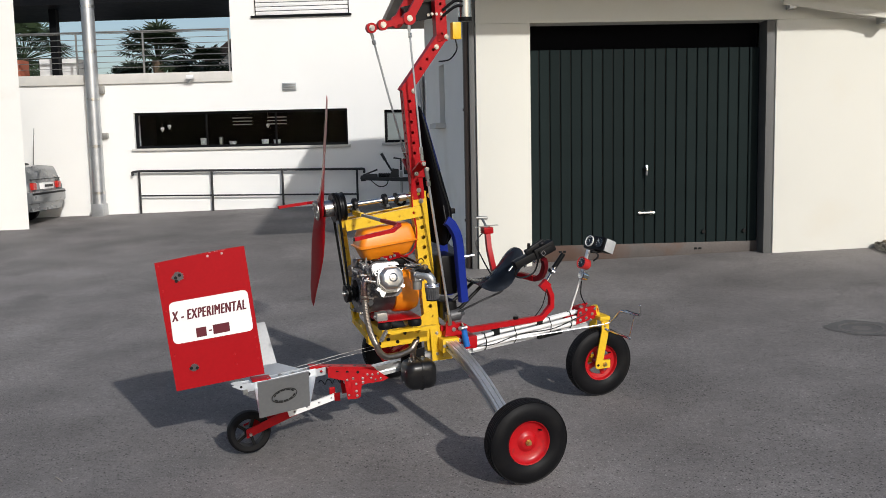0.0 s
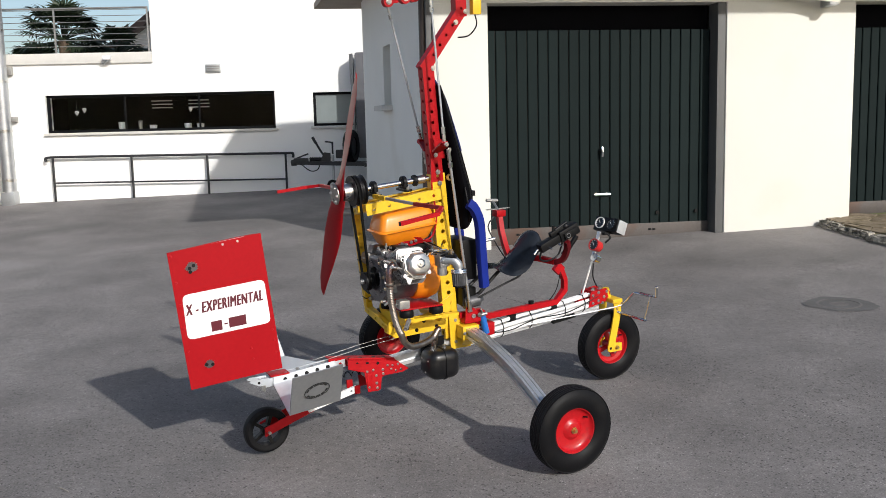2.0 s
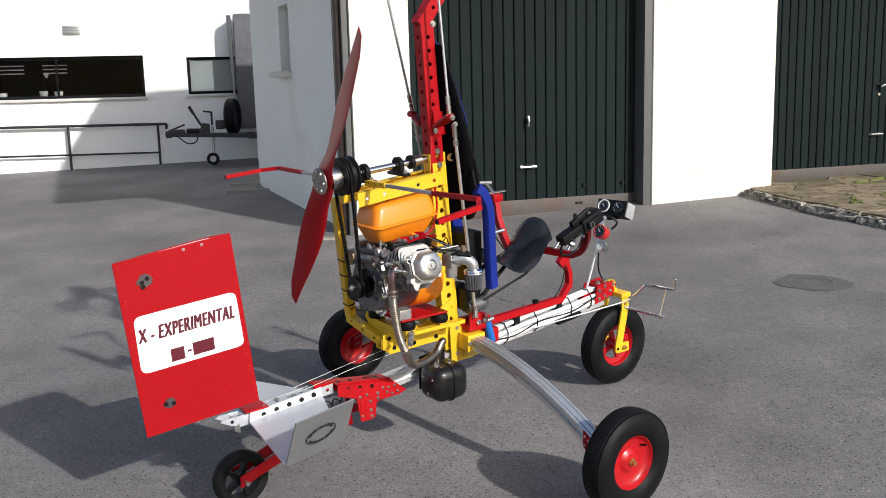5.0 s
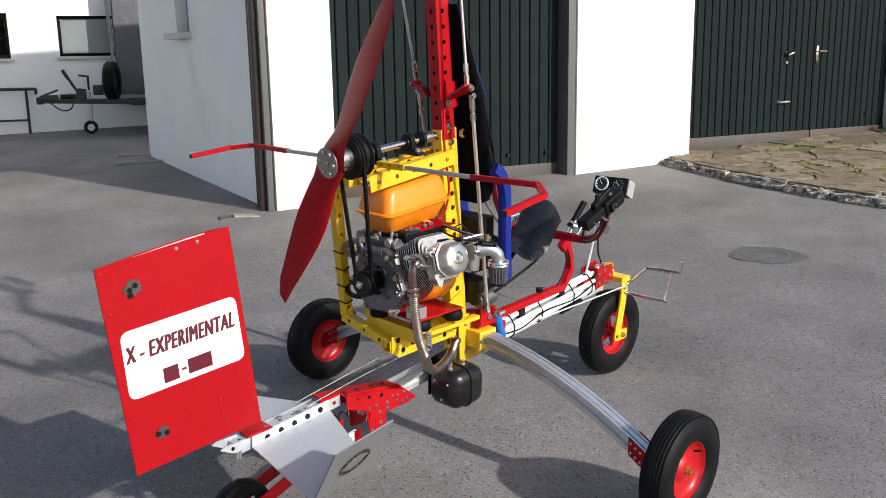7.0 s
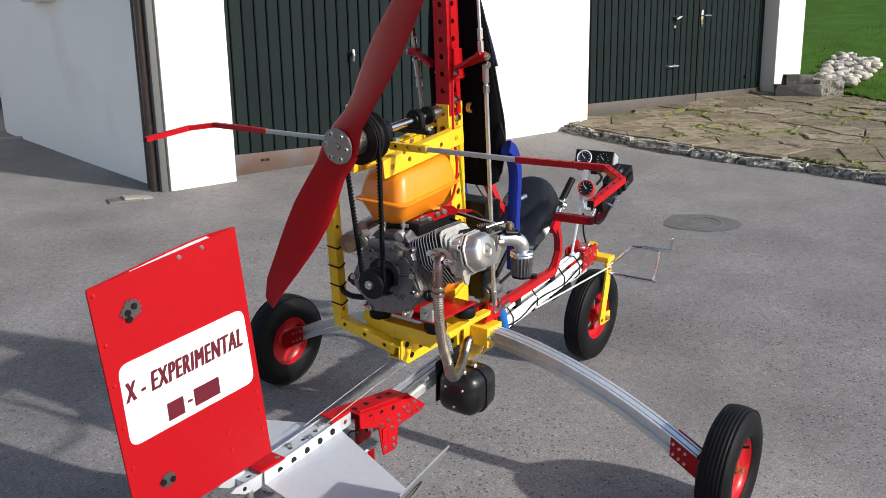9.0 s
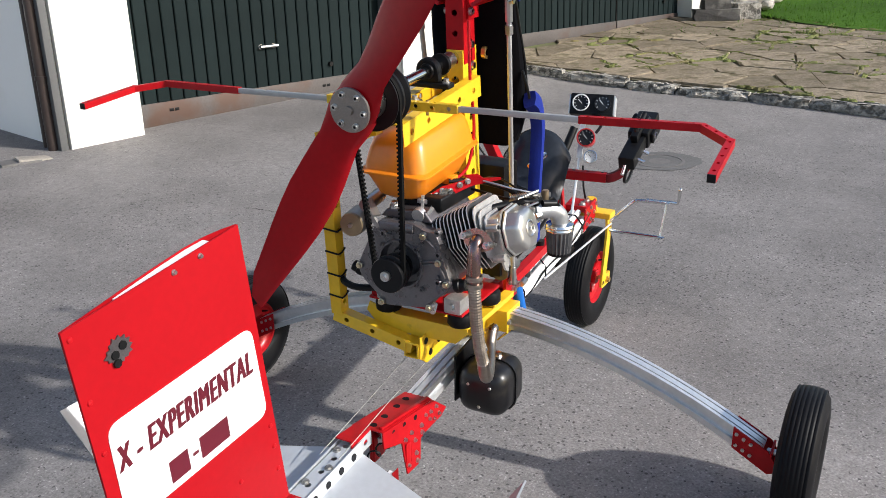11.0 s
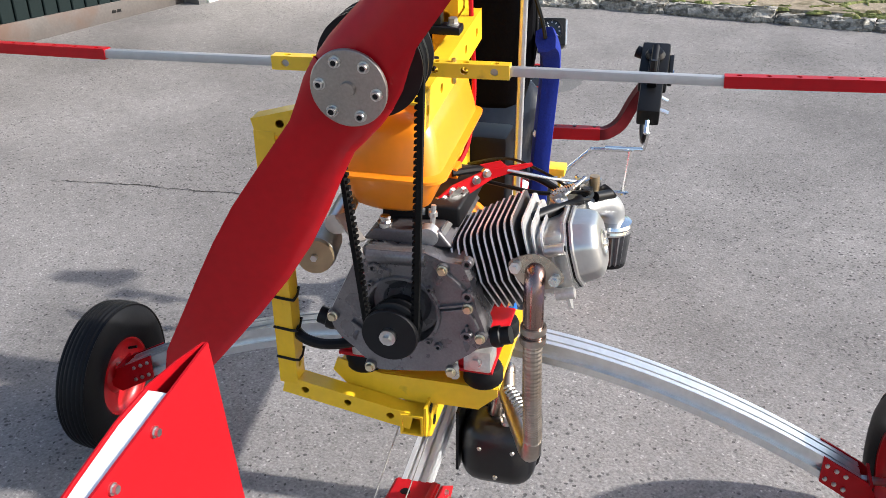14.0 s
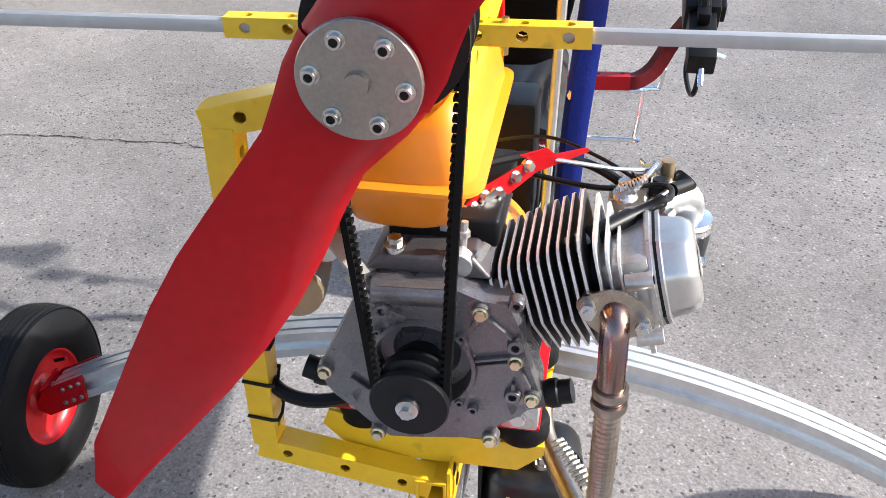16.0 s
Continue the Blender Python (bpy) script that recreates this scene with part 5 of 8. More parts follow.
part("tail_spring", bm, "black", gyro, "black coil spring of the tail wheel")
part("tail_strut", perforated_tube((-0.925, YC - 0.056, 0.180), (-0.655, YC - 0.056, 0.243), 0.014, 0.034, pitch=0.062, r=0.006, sides="s"), "white", gyro)
bm = bmesh.new()
for s in (-1, 1):
    add_plate(bm, [(-1.208, YC + s * 0.026, 0.362), (-1.190, YC + s * 0.026, 0.370), (-1.11, YC + s * 0.026, 0.370), (-1.11, YC + s * 0.026, 0.336), (-1.160, YC + s * 0.026, 0.336)], 0.004)
part("tail_bracket", bm, "alu_sheet", gyro)
part("bracket_hole", cyl((-1.160, YC - 0.0285, 0.353), (-1.160, YC - 0.0275, 0.353), 0.007, 12), "black", gyro)
bm = bmesh.new()
add_cyl(bm, (-1.130, YC - 0.02, 0.300), (-1.130, YC - 0.02, 0.335), 0.006, 8)
add_cyl(bm, (-1.145, YC - 0.028, 0.312), (-1.145, YC - 0.028, 0.337), 0.008, 8)
part("tail_linkage", bm, "steel_rough", gyro)

# tailplane: raised panels with turned-in end plates
for s in (-1, 1):
    A = (-0.76, YC + s * 0.034, 0.364)
    D = (-1.09, YC + s * 0.034, 0.336)
    C = (-1.165, YC + s * 0.585, 0.535)
    Bq = (-0.915, YC + s * 0.555, 0.550)
    bm = bmesh.new()
    C2, B2 = (-1.14, YC + s * 0.435, 0.312), (-0.885, YC + s * 0.415, 0.332)
    add_plate(bm, [A, B2, C2, D], 0.004)
    wing = part("tailplane", bm, "alu_sheet", gyro, "bare aluminium tailplane panel", smooth=False)
    bm = bmesh.new()
    add_plate(bm, [A, D, (-1.085, YC + s * 0.028, 0.371), (-0.76, YC + s * 0.028, 0.402)], 0.003)
    part("flange", bm, "alu_sheet", wing, smooth=False)
    bm = Pieces()
    for k in range(5):
        x = -1.027 + 0.0568 * k
        z = 0.351 + (x + 1.027) * 0.1145
        add_cyl(bm, (x, YC + s * 0.024, z), (x, YC + s * 0.0342, z + 0.0005), 0.0105, 14)
    part("flange_hole", bm, "black", wing)
    bm = bmesh.new()
    add_plate(bm, [C, Bq, B2, C2], 0.005)
    end = part("end_plate", bm, "alu_dull", gyro, "dull aluminium tailplane end plate", smooth=False)
    bm = bmesh.new()
    c = (Vector(C) + Vector(Bq) + Vector(B2) + Vector(C2)) / 4
    ex = (Vector(Bq) - Vector(C)).normalized()
    ez = (Vector(Bq) - Vector(B2))
    ez = (ez - ex * ez.dot(ex)).normalized()
    nn = ex.cross(ez) * (1 if s < 0 else -1)
    for k in range(12):
        if k in (0, 6):
            continue
        a = k / 12 * 6.283
        p = c + ex * math.cos(a) * 0.052 + ez * math.sin(a) * 0.040 + nn * 0.0045
        q = c + ex * math.cos(a + 0.42) * 0.052 + ez * math.sin(a + 0.42) * 0.040 + nn * 0.0045
        add_bar(bm, p, q, 0.007, 0.002, nn)
    for k in range(40):
        a = k / 40 * 6.283
        p = c + ex * math.cos(a) * 0.062 + ez * math.sin(a) * 0.048 + nn * 0.0045
        q = c + ex * math.cos(a + 0.157) * 0.062 + ez * math.sin(a + 0.157) * 0.048 + nn * 0.0045
        add_bar(bm, p, q, 0.003, 0.002, nn)
    part("round_emblem", bm, "dark_ink", end, "black oval emblem outline")

# rudder: two red skins, open at the front edge
RT = [Vector((-1.544, 0.068, 1.040)), Vector((-1.093, 0.050, 1.092)), Vector((-1.029, 0.040, 0.402)), Vector((-1.484, 0.030, 0.368))]
rc = sum(RT, Vector()) / 4
flat = (RT[1] - RT[3]).cross(RT[0] - RT[2]).normalized()
RT = [q - flat * (q - rc).dot(flat) for q in RT]
bm = bmesh.new()
add_plate(bm, RT, 0.003)
rudder = part("rudder", bm, "red_rudder", gyro, "red sheet rudder with white lettered panel", smooth=False)
bm = bmesh.new()
bow = [(0.0, 0.004), (0.15, 0.010), (0.35, 0.019), (0.55, 0.026), (0.72, 0.030), (0.84, 0.027), (0.93, 0.017), (1.0, 0.0045)]
outer, inner = [], []
for a, w in bow:
    hi, lo = RT[0].lerp(RT[1], a), RT[3].lerp(RT[2], a)
    outer.append([bm.verts.new(p + Vector((0, w, 0))) for p in (hi, lo)])
    inner.append([bm.verts.new(p + Vector((0, w - 0.0022, 0))) for p in (hi, lo)])
for k in range(len(bow) - 1):
    for row in (outer, inner):
        bm.faces.new((row[k][0], row[k + 1][0], row[k + 1][1], row[k][1]))
    for e in (0, 1):
        bm.faces.new((outer[k][e], outer[k + 1][e], inner[k + 1][e], inner[k][e]))
for k in (0, -1):
    bm.faces.new((outer[k][0], outer[k][1], inner[k][1], inner[k][0]))
part("far_skin", bm, "red_rudder", rudder)
bm = bmesh.new()
rim = [RT[0].lerp(RT[1], a) + Vector((0, 0.0025, -0.005)) for a in (0.28, 0.55, 0.72, 0.83)] + [RT[0].lerp(RT[1], a) + Vector((0, w, -0.005)) for a, w in ((0.83, 0.0240), (0.72, 0.0265), (0.55, 0.0225), (0.28, 0.0120))]
add_plate(bm, rim, 0.003)
part("edge_strip", bm, "white", rudder, smooth=False)
bm = bmesh.new()
rim = [RT[0].lerp(RT[1], a) + Vector((0, 0.0025, -0.035)) for a in (0.30, 0.97)] + [RT[0].lerp(RT[1], a) + Vector((0, w, -0.035)) for a, w in ((0.97, 0.007), (0.84, 0.023), (0.72, 0.0265), (0.55, 0.0225), (0.30, 0.012))]
add_plate(bm, rim, 0.003)
part("inner_rib", bm, "alu_dull", rudder, "bare metal rib inside the rudder", smooth=False)
ru = (RT[1] - RT[0]).normalized()
rv = (RT[0] - RT[3]).normalized()
rn = ru.cross(rv).normalized()
if rn.y > 0:
    rn = -rn


def on_rudder(a, b, lift=0.0):
    """a: 0 rear to 1 front; b: 0 bottom to 1 top."""
    lo, hi = RT[3].lerp(RT[2], a), RT[0].lerp(RT[1], a)
    return lo.lerp(hi, b) + rn * lift


LAB = [on_rudder(0.075, 0.685, 0.0028), on_rudder(0.955, 0.672, 0.0028), on_rudder(0.955, 0.352, 0.0028), on_rudder(0.055, 0.362, 0.0028)]
outline = []
for i in range(4):
    p, a, b = LAB[i], LAB[i - 1], LAB[(i + 1) % 4]
    da, db = (a - p).normalized() * 0.03, (b - p).normalized() * 0.03
    for k in range(6):
        t = k / 5
        outline.append((p + da) * (1 - t) ** 2 + 2 * p * t * (1 - t) + (p + db) * t ** 2)
bm = bmesh.new()
add_plate(bm, outline, 0.0016)
panel = part("lettered_panel", bm, "white", rudder, "white rounded panel with dark red lettering", smooth=False)


def lettering(text, a, b, height, width, parent):
    cu = bpy.data.curves.new("lettering", "FONT")
    cu.body, cu.size, cu.align_x, cu.extrude, cu.space_character, cu.offset = text, 1.0, "CENTER", 0.0004, 1.16, 0.0
    ob = new("lettering", cu)
    dg = bpy.context.evaluated_depsgraph_get()
    me = bpy.data.meshes.new_from_object(ob.evaluated_get(dg))
    bpy.data.objects.remove(ob)
    me.materials.clear()
    me.materials.append(M["ink"])
    xs = [v.co.x for v in me.vertices]
    w = max(xs) - min(xs)
    ys = [v.co.y for v in me.vertices]
    h = max(ys) - min(ys)
    ex = (LAB[1] - LAB[0]).normalized()
    ey = rn.cross(ex).normalized()
    if ey.z < 0:
        ey = -ey
    o = on_rudder(a, b, 0.0040)
    for v in me.vertices:
        x, y, z = v.co
        v.co = o + ex * (x * width / w + 0.12 * y * height / h) + ey * (y * height / h) + rn * z
    bold = bmesh.new()
    bold.from_mesh(me)
    first = bold.verts[:] + bold.edges[:] + bold.faces[:]
    for k in (1, 2):
        for v in bmesh.ops.duplicate(bold, geom=first)["geom"]:
            if isinstance(v, bmesh.types.BMVert):
                v.co += ex * 0.0026 * k + ey * 0.0007 * k + rn * 0.0003 * k
    bold.to_mesh(me)
    ob = new("lettering", me)
    ob.parent = parent
    return tagged(ob, "dark red capital letters")


lettering("X - EXPERIMENTAL", 0.490, 0.530, 0.051, 0.374, panel)
ex = (LAB[1] - LAB[0]).normalized()
ey = (LAB[0] - LAB[3]).normalized()
for a, n in ((0.375, 0.052), (0.475, 0.016), (0.60, 0.085)):
    o = on_rudder(a, 0.418, 0.0040)
    h = 0.049 if n > 0.02 else 0.007
    bm = bmesh.new()
    add_plate(bm, [o - ex * n / 2 - ey * h / 2, o + ex * n / 2 - ey * h / 2, o + ex * n / 2 + ey * h / 2, o - ex * n / 2 + ey * h / 2], 0.001)
    part("bar", bm, "ink", panel)
for a, b, size, marks in ((0.22, 0.865, 1.0, ((-0.010, -0.002), (0.010, 0.008), (-0.009, -0.019))), (0.23, 0.155, 0.8, ((-0.014, 0.003), (0.015, -0.003)))):
    o = on_rudder(a, b, 0.003)
    bm = bmesh.new()
    outline = []
    for k in range(28):
        ang = k / 28 * 6.283
        r = size * (0.023 if k % 2 else 0.030) * (1.12 if math.cos(ang - 0.6) > 0.1 or abs(math.sin(ang)) < 0.35 else 0.92)
        outline.append(o + ru * math.cos(ang) * r + rv * math.sin(ang) * r * 0.9)
    add_plate(bm, outline, 0.004)
    badge = part("hinge_plate", bm, "cast", rudder, "dull star-edged hinge plate")
    for qx, qy in marks:
        part("bolt_hole", cyl(o + ru * qx + rv * qy + rn * 0.001, o + ru * qx + rv * qy + rn * 0.005, 0.0088, 8), "black", badge)
bm = Pieces()
for a, b in ((0.03, 0.97), (0.04, 0.78), (0.04, 0.62), (0.04, 0.45), (0.04, 0.28), (0.96, 0.30), (0.96, 0.22), (0.96, 0.13), (0.70, 0.12), (0.70, 0.20)):
    p = on_rudder(a, b, 0.0015)
    add_lathe(bm, [(0.0065, 0), (0.005, 0.003), (0, 0.0045)], p, rn, 10)
part("rivet", bm, "red", rudder)
bm = Pieces()
for a in (0.58, 0.74):
    p = on_rudder(a, 0.978, 0.002)
    add_bolt(bm, p, rn, 0.0045, 0.006)
part("top_screw", bm, "steel", rudder)
bm = bmesh.new()
add_box(bm, (-1.10, YC - 0.030, 0.372), (-1.00, YC + 0.050, 0.380), 0.002)
part("rudder_shoe", bm, "red", gyro, "red shoe that holds the rudder foot")
bm = Pieces()
for k in range(2):
    y = YC + (-0.028 if k else 0.028)
    add_sweep(bm, [(-0.86, y, 0.405), (-0.60, y, 0.447), (-0.10, y * 1.4, 0.50)], circle(0.0011, 6))
part("rudder_cable", bm, "steel_rough", gyro)

# centre box that carries the legs
bm = bmesh.new()
add_box(bm, (-0.055, YC - 0.12, 0.425), (0.045, YC - 0.03, 0.497), 0.004)
add_box(bm, (-0.055, YC + 0.03, 0.425), (0.045, YC + 0.12, 0.497), 0.004)
add_plate(bm, [(-0.09, YC - 0.042, 0.36), (0.03, YC - 0.042, 0.36), (0.06, YC - 0.042, 0.50), (-0.02, YC - 0.042, 0.56), (-0.10, YC - 0.042, 0.56)], 0.006)
add_plate(bm, [(-0.09, YC + 0.042, 0.36), (0.03, YC + 0.042, 0.36), (0.06, YC + 0.042, 0.50), (-0.02, YC + 0.042, 0.56), (-0.10, YC + 0.042, 0.56)], 0.006)
add_plate(bm, [(-0.055, YC - 0.12, 0.425), (0.045, YC - 0.12, 0.425), (0.03, YC - 0.08, 0.385), (-0.04, YC - 0.08, 0.385)], 0.005)
part("centre_bracket", bm, "yellow", gyro, "yellow bolted landing gear bracket")
bm = Pieces()
for x, z in ((-0.045, 0.46), (0.03, 0.46), (-0.06, 0.40), (-0.06, 0.52)):
    add_bolt(bm, (x, YC - (0.122 if z == 0.46 else 0.046), z), (0, -1, 0), 0.007, 0.006)
part("bracket_bolt", bm, "steel_rough", gyro)

# mast
MB, M1, M2, M3 = Vector((-0.068, YC, 0.42)), Vector((-0.136, YC, 1.30)), Vector((-0.178, YC, 1.886)), Vector((0.030, YC, 2.157))
part("mast_foot", perforated_tube(MB, M1 + Vector((0, 0, 0.02)), 0.050, 0.084, (1, 0, 0), pitch=0.055, r=0.0115, sides="su"), "yellow", gyro, "yellow perforated square mast foot")
part("mast", perforated_tube(M1 - Vector((0, 0, 0.02)), M2 + Vector((0, 0, 0.01)), 0.054, 0.066, (1, 0, 0), pitch=0.052, r=0.0085, sides="su"), "red", gyro, "red perforated square mast")
part("mast_crank", perforated_tube(M2 - (M3 - M2).normalized() * 0.035, M3, 0.053, 0.058, (1, 0, 0), pitch=0.062, r=0.008, sides="s"), "red", gyro)
part("mast_head", perforated_tube(M3 - Vector((0.004, 0, 0.03)), (0.012, YC, 2.52), 0.053, 0.062, (1, 0, 0), pitch=0.075, r=0.008, sides="s"), "red", gyro)
bm = Pieces()
for s in (-1, 1):
    for p in (M3 + Vector((0.02, 0, -0.005)), M3 + Vector((-0.04, 0, -0.06)), M2 + Vector((0.03, 0, -0.02)), M1 + Vector((0.0, 0, 0.03)), M1 + Vector((0.01, 0, -0.03))):
        add_bolt(bm, p + Vector((0, s * 0.028, 0)), (0, s, 0), 0.010, 0.009)
    for k in range(4):
        add_bolt(bm, Vector((-0.03 + k * 0.026, YC + s * 0.028, 2.27)), (0, s, 0), 0.006, 0.005)
part("mast_bolt", bm, "steel", gyro)
part("fuel_hose", tube([(-0.18, YC - 0.045, 1.40), (-0.185, YC - 0.052, 1.25), (-0.165, YC - 0.055, 1.10), (-0.19, YC - 0.05, 1.0), (-0.25, YC - 0.04, 0.97)], 0.0045, 8, 6), "red", gyro, "thin red hose")
part("tag_box", box((0.068, YC - 0.075, 2.135), (0.118, YC - 0.035, 2.225), 0.005), "yellow", gyro, "small yellow electrical box")
part("tag_wire", tube([(0.09, YC - 0.055, 2.135), (0.095, YC - 0.06, 2.08), (0.06, YC - 0.04, 2.03), (0.0, YC - 0.03, 2.02)], 0.004, 6, 5), "black", gyro)
bm = bmesh.new()
for dz in (0, 0.03):
    add_sweep(bm, smooth_path([(0.03, YC - 0.03, 2.26 + dz), (0.10, YC - 0.05, 2.31 + dz), (0.17, YC - 0.03, 2.31 + dz * 0.6)], 6), circle(0.008, 8))
part("rotor_cable", bm, "black", gyro)
bm = bmesh.new()
add_lathe(bm, [(0, 0), (0.036, 0), (0.036, 0.18), (0, 0.18)], (0.165, YC - 0.02, 2.255), (0, 0, 1), 20)
part("prerotator_motor", bm, "steel", gyro, "cylindrical pre-rotator motor")
bm = bmesh.new()
add_lathe(bm, [(0, -0.022), (0.038, -0.022), (0.04, 0.0), (0, 0.0)], (0.165, YC - 0.02, 2.255), (0, 0, 1), 20)
part("motor_cap", bm, "black", gyro)
part("motor_mount", box((0.02, YC - 0.03, 2.39), (0.20, YC + 0.01, 2.42), 0.003), "black", gyro)
bm = bmesh.new()
add_bar(bm, (0.0, YC + 0.06, 2.30), (-0.16, YC + 0.06, 2.27), 0.05, 0.09)
part("head_damper", bm, "black", gyro, "dark block beside the rotor head")
for s in (-1, 1):
    y = YC + s * 0.10
    tip = Vector((-0.335, y, 2.205))
    bm = bmesh.new()
    add_bar(bm, tip, (-0.19, y, 2.235), 0.022, 0.030)
    add_bar(bm, (-0.20, y, 2.22), (-0.06, y, 2.45), 0.024, 0.045)
    add_cyl(bm, tip + Vector((0, -0.016, 0)), tip + Vector((0, 0.016, 0)), 0.028, 16)
    add_cyl(bm, Vector((-0.19, y - 0.018, 2.238)), Vector((-0.19, y + 0.018, 2.238)), 0.034, 16)
    part("rotor_control_arm", bm, "red", gyro, "red rotor head control arm")
    bm = Pieces()
    add_bolt(bm, tip + Vector((0, -0.018, 0)), (0, -1, 0), 0.012, 0.008)
    add_bolt(bm, Vector((-0.19, y - 0.02, 2.238)), (0, -1, 0), 0.012, 0.008)
    part("arm_bolt", bm, "steel", gyro)
part("rotor_cross_beam", box((-0.10, YC - 0.13, 2.42), (0.06, YC + 0.13, 2.50), 0.01), "red", gyro)

# control push rods and bell cranks on the mast
for s, top in ((-1, Vector((-0.19, YC - 0.10, 2.21))), (1, Vector((-0.335, YC + 0.10, 2.185)))):
    mid = Vector((-0.150, YC + s * 0.135, 1.50))
    rod = part("push_rod", tube([top, mid], 0.0055, 8), "galv", gyro, "thin chromed control push rod")
    bm = Pieces()
    d = (mid - top).normalized()
    add_cyl(bm, top, top + d * 0.035, 0.009, 8)
    add_cyl(bm, top + d * 0.045, top + d * 0.07, 0.010, 6)
    add_cyl(bm, mid - d * 0.07, mid - d * 0.035, 0.010, 6)
    add_cyl(bm, mid - d * 0.03, mid + d * 0.005, 0.010, 8)
    part("rod_end", bm, "steel", rod)
    bm = bmesh.new()
    add_plate(bm, [(-0.178, YC + s * 0.05, 1.440), (-0.128, YC + s * 0.05, 1.440), (-0.132, YC + s * 0.140, 1.470), (-0.137, YC + s * 0.148, 1.492), (-0.168, YC + s * 0.140, 1.492)], 0.010)
    add_cyl(bm, (-0.150, YC + s * 0.12, 1.482), (-0.150, YC + s * 0.155, 1.482), 0.014, 14)
    add_plate(bm, [(-0.16, YC + s * 0.03, 1.40), (-0.07, YC + s * 0.03, 1.40), (-0.07, YC + s * 0.03, 1.50), (-0.16, YC + s * 0.03, 1.50)], 0.006)
    part("bell_crank", bm, "red", gyro, "red control bell crank")
    bm = Pieces()
    for p in ((-0.150, YC + s * 0.158, 1.482), (-0.130, YC + s * 0.148, 1.452), (-0.15, YC + s * 0.036, 1.42), (-0.09, YC + s * 0.036, 1.48)):
        add_bolt(bm, p, (0, s, 0), 0.009, 0.008)
    part("crank_bolt", bm, "steel", gyro)
    low = Vector((-0.005, YC + s * 0.115, 0.585))
    bot = Vector((-0.130, YC + s * 0.14, 1.445))
    rod = part("push_rod", tube([bot, low], 0.0075, 8), "galv", gyro)
    bm = Pieces()
    d = (low - bot).normalized()
    add_cyl(bm, bot - d * 0.01, bot + d * 0.05, 0.011, 8)
    add_cyl(bm, bot + d * 0.06, bot + d * 0.085, 0.012, 6)
    add_cyl(bm, low - d * 0.05, low + d * 0.01, 0.011, 8)
    part("rod_end", bm, "steel", rod)

# engine frame
FT, FB = Vector((-0.515, 0.243, 1.120)), Vector((-0.450, 0.270, 0.588))
CT = Vector((-0.503, YC + 0.05, 1.165))
part("frame_upright", perforated_tube(FB, FT, 0.036, 0.036, (1, 0, 0), pitch=0.075, r=0.0075, sides="s"), "yellow", gyro, "yellow square tube engine frame upright")
part("frame_top_bar", perforated_tube(FT + Vector((0, 0.018, 0.0)), CT, 0.036, 0.036, (0, 0, 1), pitch=0.075, r=0.0075, sides="s"), "yellow", gyro)
LB = Vector((-0.434, YC - 0.003, 0.524))
part("frame_lower_bar", perforated_tube(FB + Vector((0, 0.012, -0.006)), LB, 0.036, 0.036, (0, 0, 1), pitch=0.075, r=0.0075, sides="s"), "yellow", gyro)
bm = bmesh.new()
for a, b, c, d in ((-0.0225, 0.0225, -0.0225, -0.018), (-0.0225, 0.0225, 0.018, 0.0225), (-0.0225, -0.018, -0.018, 0.018), (0.018, 0.0225, -0.018, 0.018)):
    add_box(bm, (-0.456, YC - 0.005 + a, 0.519 + c), (-0.10, YC - 0.005 + b, 0.519 + d))
part("frame_centre_tube", bm, "yellow", gyro, "open-ended yellow square tube under the engine")
bm = bmesh.new()
add_plate(bm, [(x, 0.004, z) for x, z in ((-0.452, 0.520), (-0.454, 0.497), (-0.415, 0.469), (-0.105, 0.479), (-0.075, 0.660), (-0.150, 0.622), (-0.240, 0.575), (-0.452, 0.560))], 0.005)
web = part("frame_web", bm, "yellow", gyro, "yellow web plate with large round holes")
bm = Pieces()
for x, z in ((-0.421, 0.541), (-0.344, 0.514), (-0.246, 0.539), (-0.165, 0.600), (-0.290, 0.495), (-0.170, 0.500), (-0.395, 0.495), (-0.125, 0.560)):
    add_cyl(bm, (x, 0.0, z), (x, 0.0008, z), 0.0105, 16)
part("web_hole", bm, "black", web)
# engine bed
bm = bmesh.new()
add_plate(bm, [(-0.415, y, z) for y, z in ((0.188, 0.624), (0.198, 0.596), (0.163, 0.560), (0.112, 0.549), (-0.091, 0.551), (-0.128, 0.586), (-0.128, 0.602), (0.10, 0.602))], 0.005)
bed = part("engine_bed", bm, "yellow", gyro, "yellow engine mounting bed with cut-off corners")
for x in (-0.392, -0.22):
    bm = bmesh.new()
    add_plate(bm, [(x + 0.024, YC + 0.155, 0.598), (x + 0.024, YC + 0.155, 0.580), (x + 0.024, YC + 0.105, 0.550), (x + 0.024, YC - 0.120, 0.550), (x + 0.024, YC - 0.160, 0.582), (x + 0.024, YC - 0.160, 0.598)], 0.004)
    part("bed_web", bm, "yellow", bed)
    part("bed_top", box((x - 0.0205, YC - 0.162, 0.5975), (x + 0.0215, YC + 0.157, 0.6025)), "yellow", bed)
bm = bmesh.new()
add_bar(bm, (-0.410, YC, 0.549), (-0.12, YC, 0.549), 0.045, 0.015)
part("bed_spine", bm, "yellow", bed)
bm = bmesh.new()
add_bar(bm, (-0.385, YC - 0.145, 0.586), (-0.10, YC - 0.145, 0.586), 0.03, 0.016)
part("bed_rail", bm, "yellow", bed)
bm = Pieces()
for x in (-0.392, -0.22):
    for y in (0.104, -0.130):
        add_lathe(bm, [(0, 0), (0.034, 0), (0.038, 0.006), (0.038, 0.026), (0.034, 0.036), (0.026, 0.040), (0, 0.040)], (x, YC + y, 0.6025), (0, 0, 1), 20)
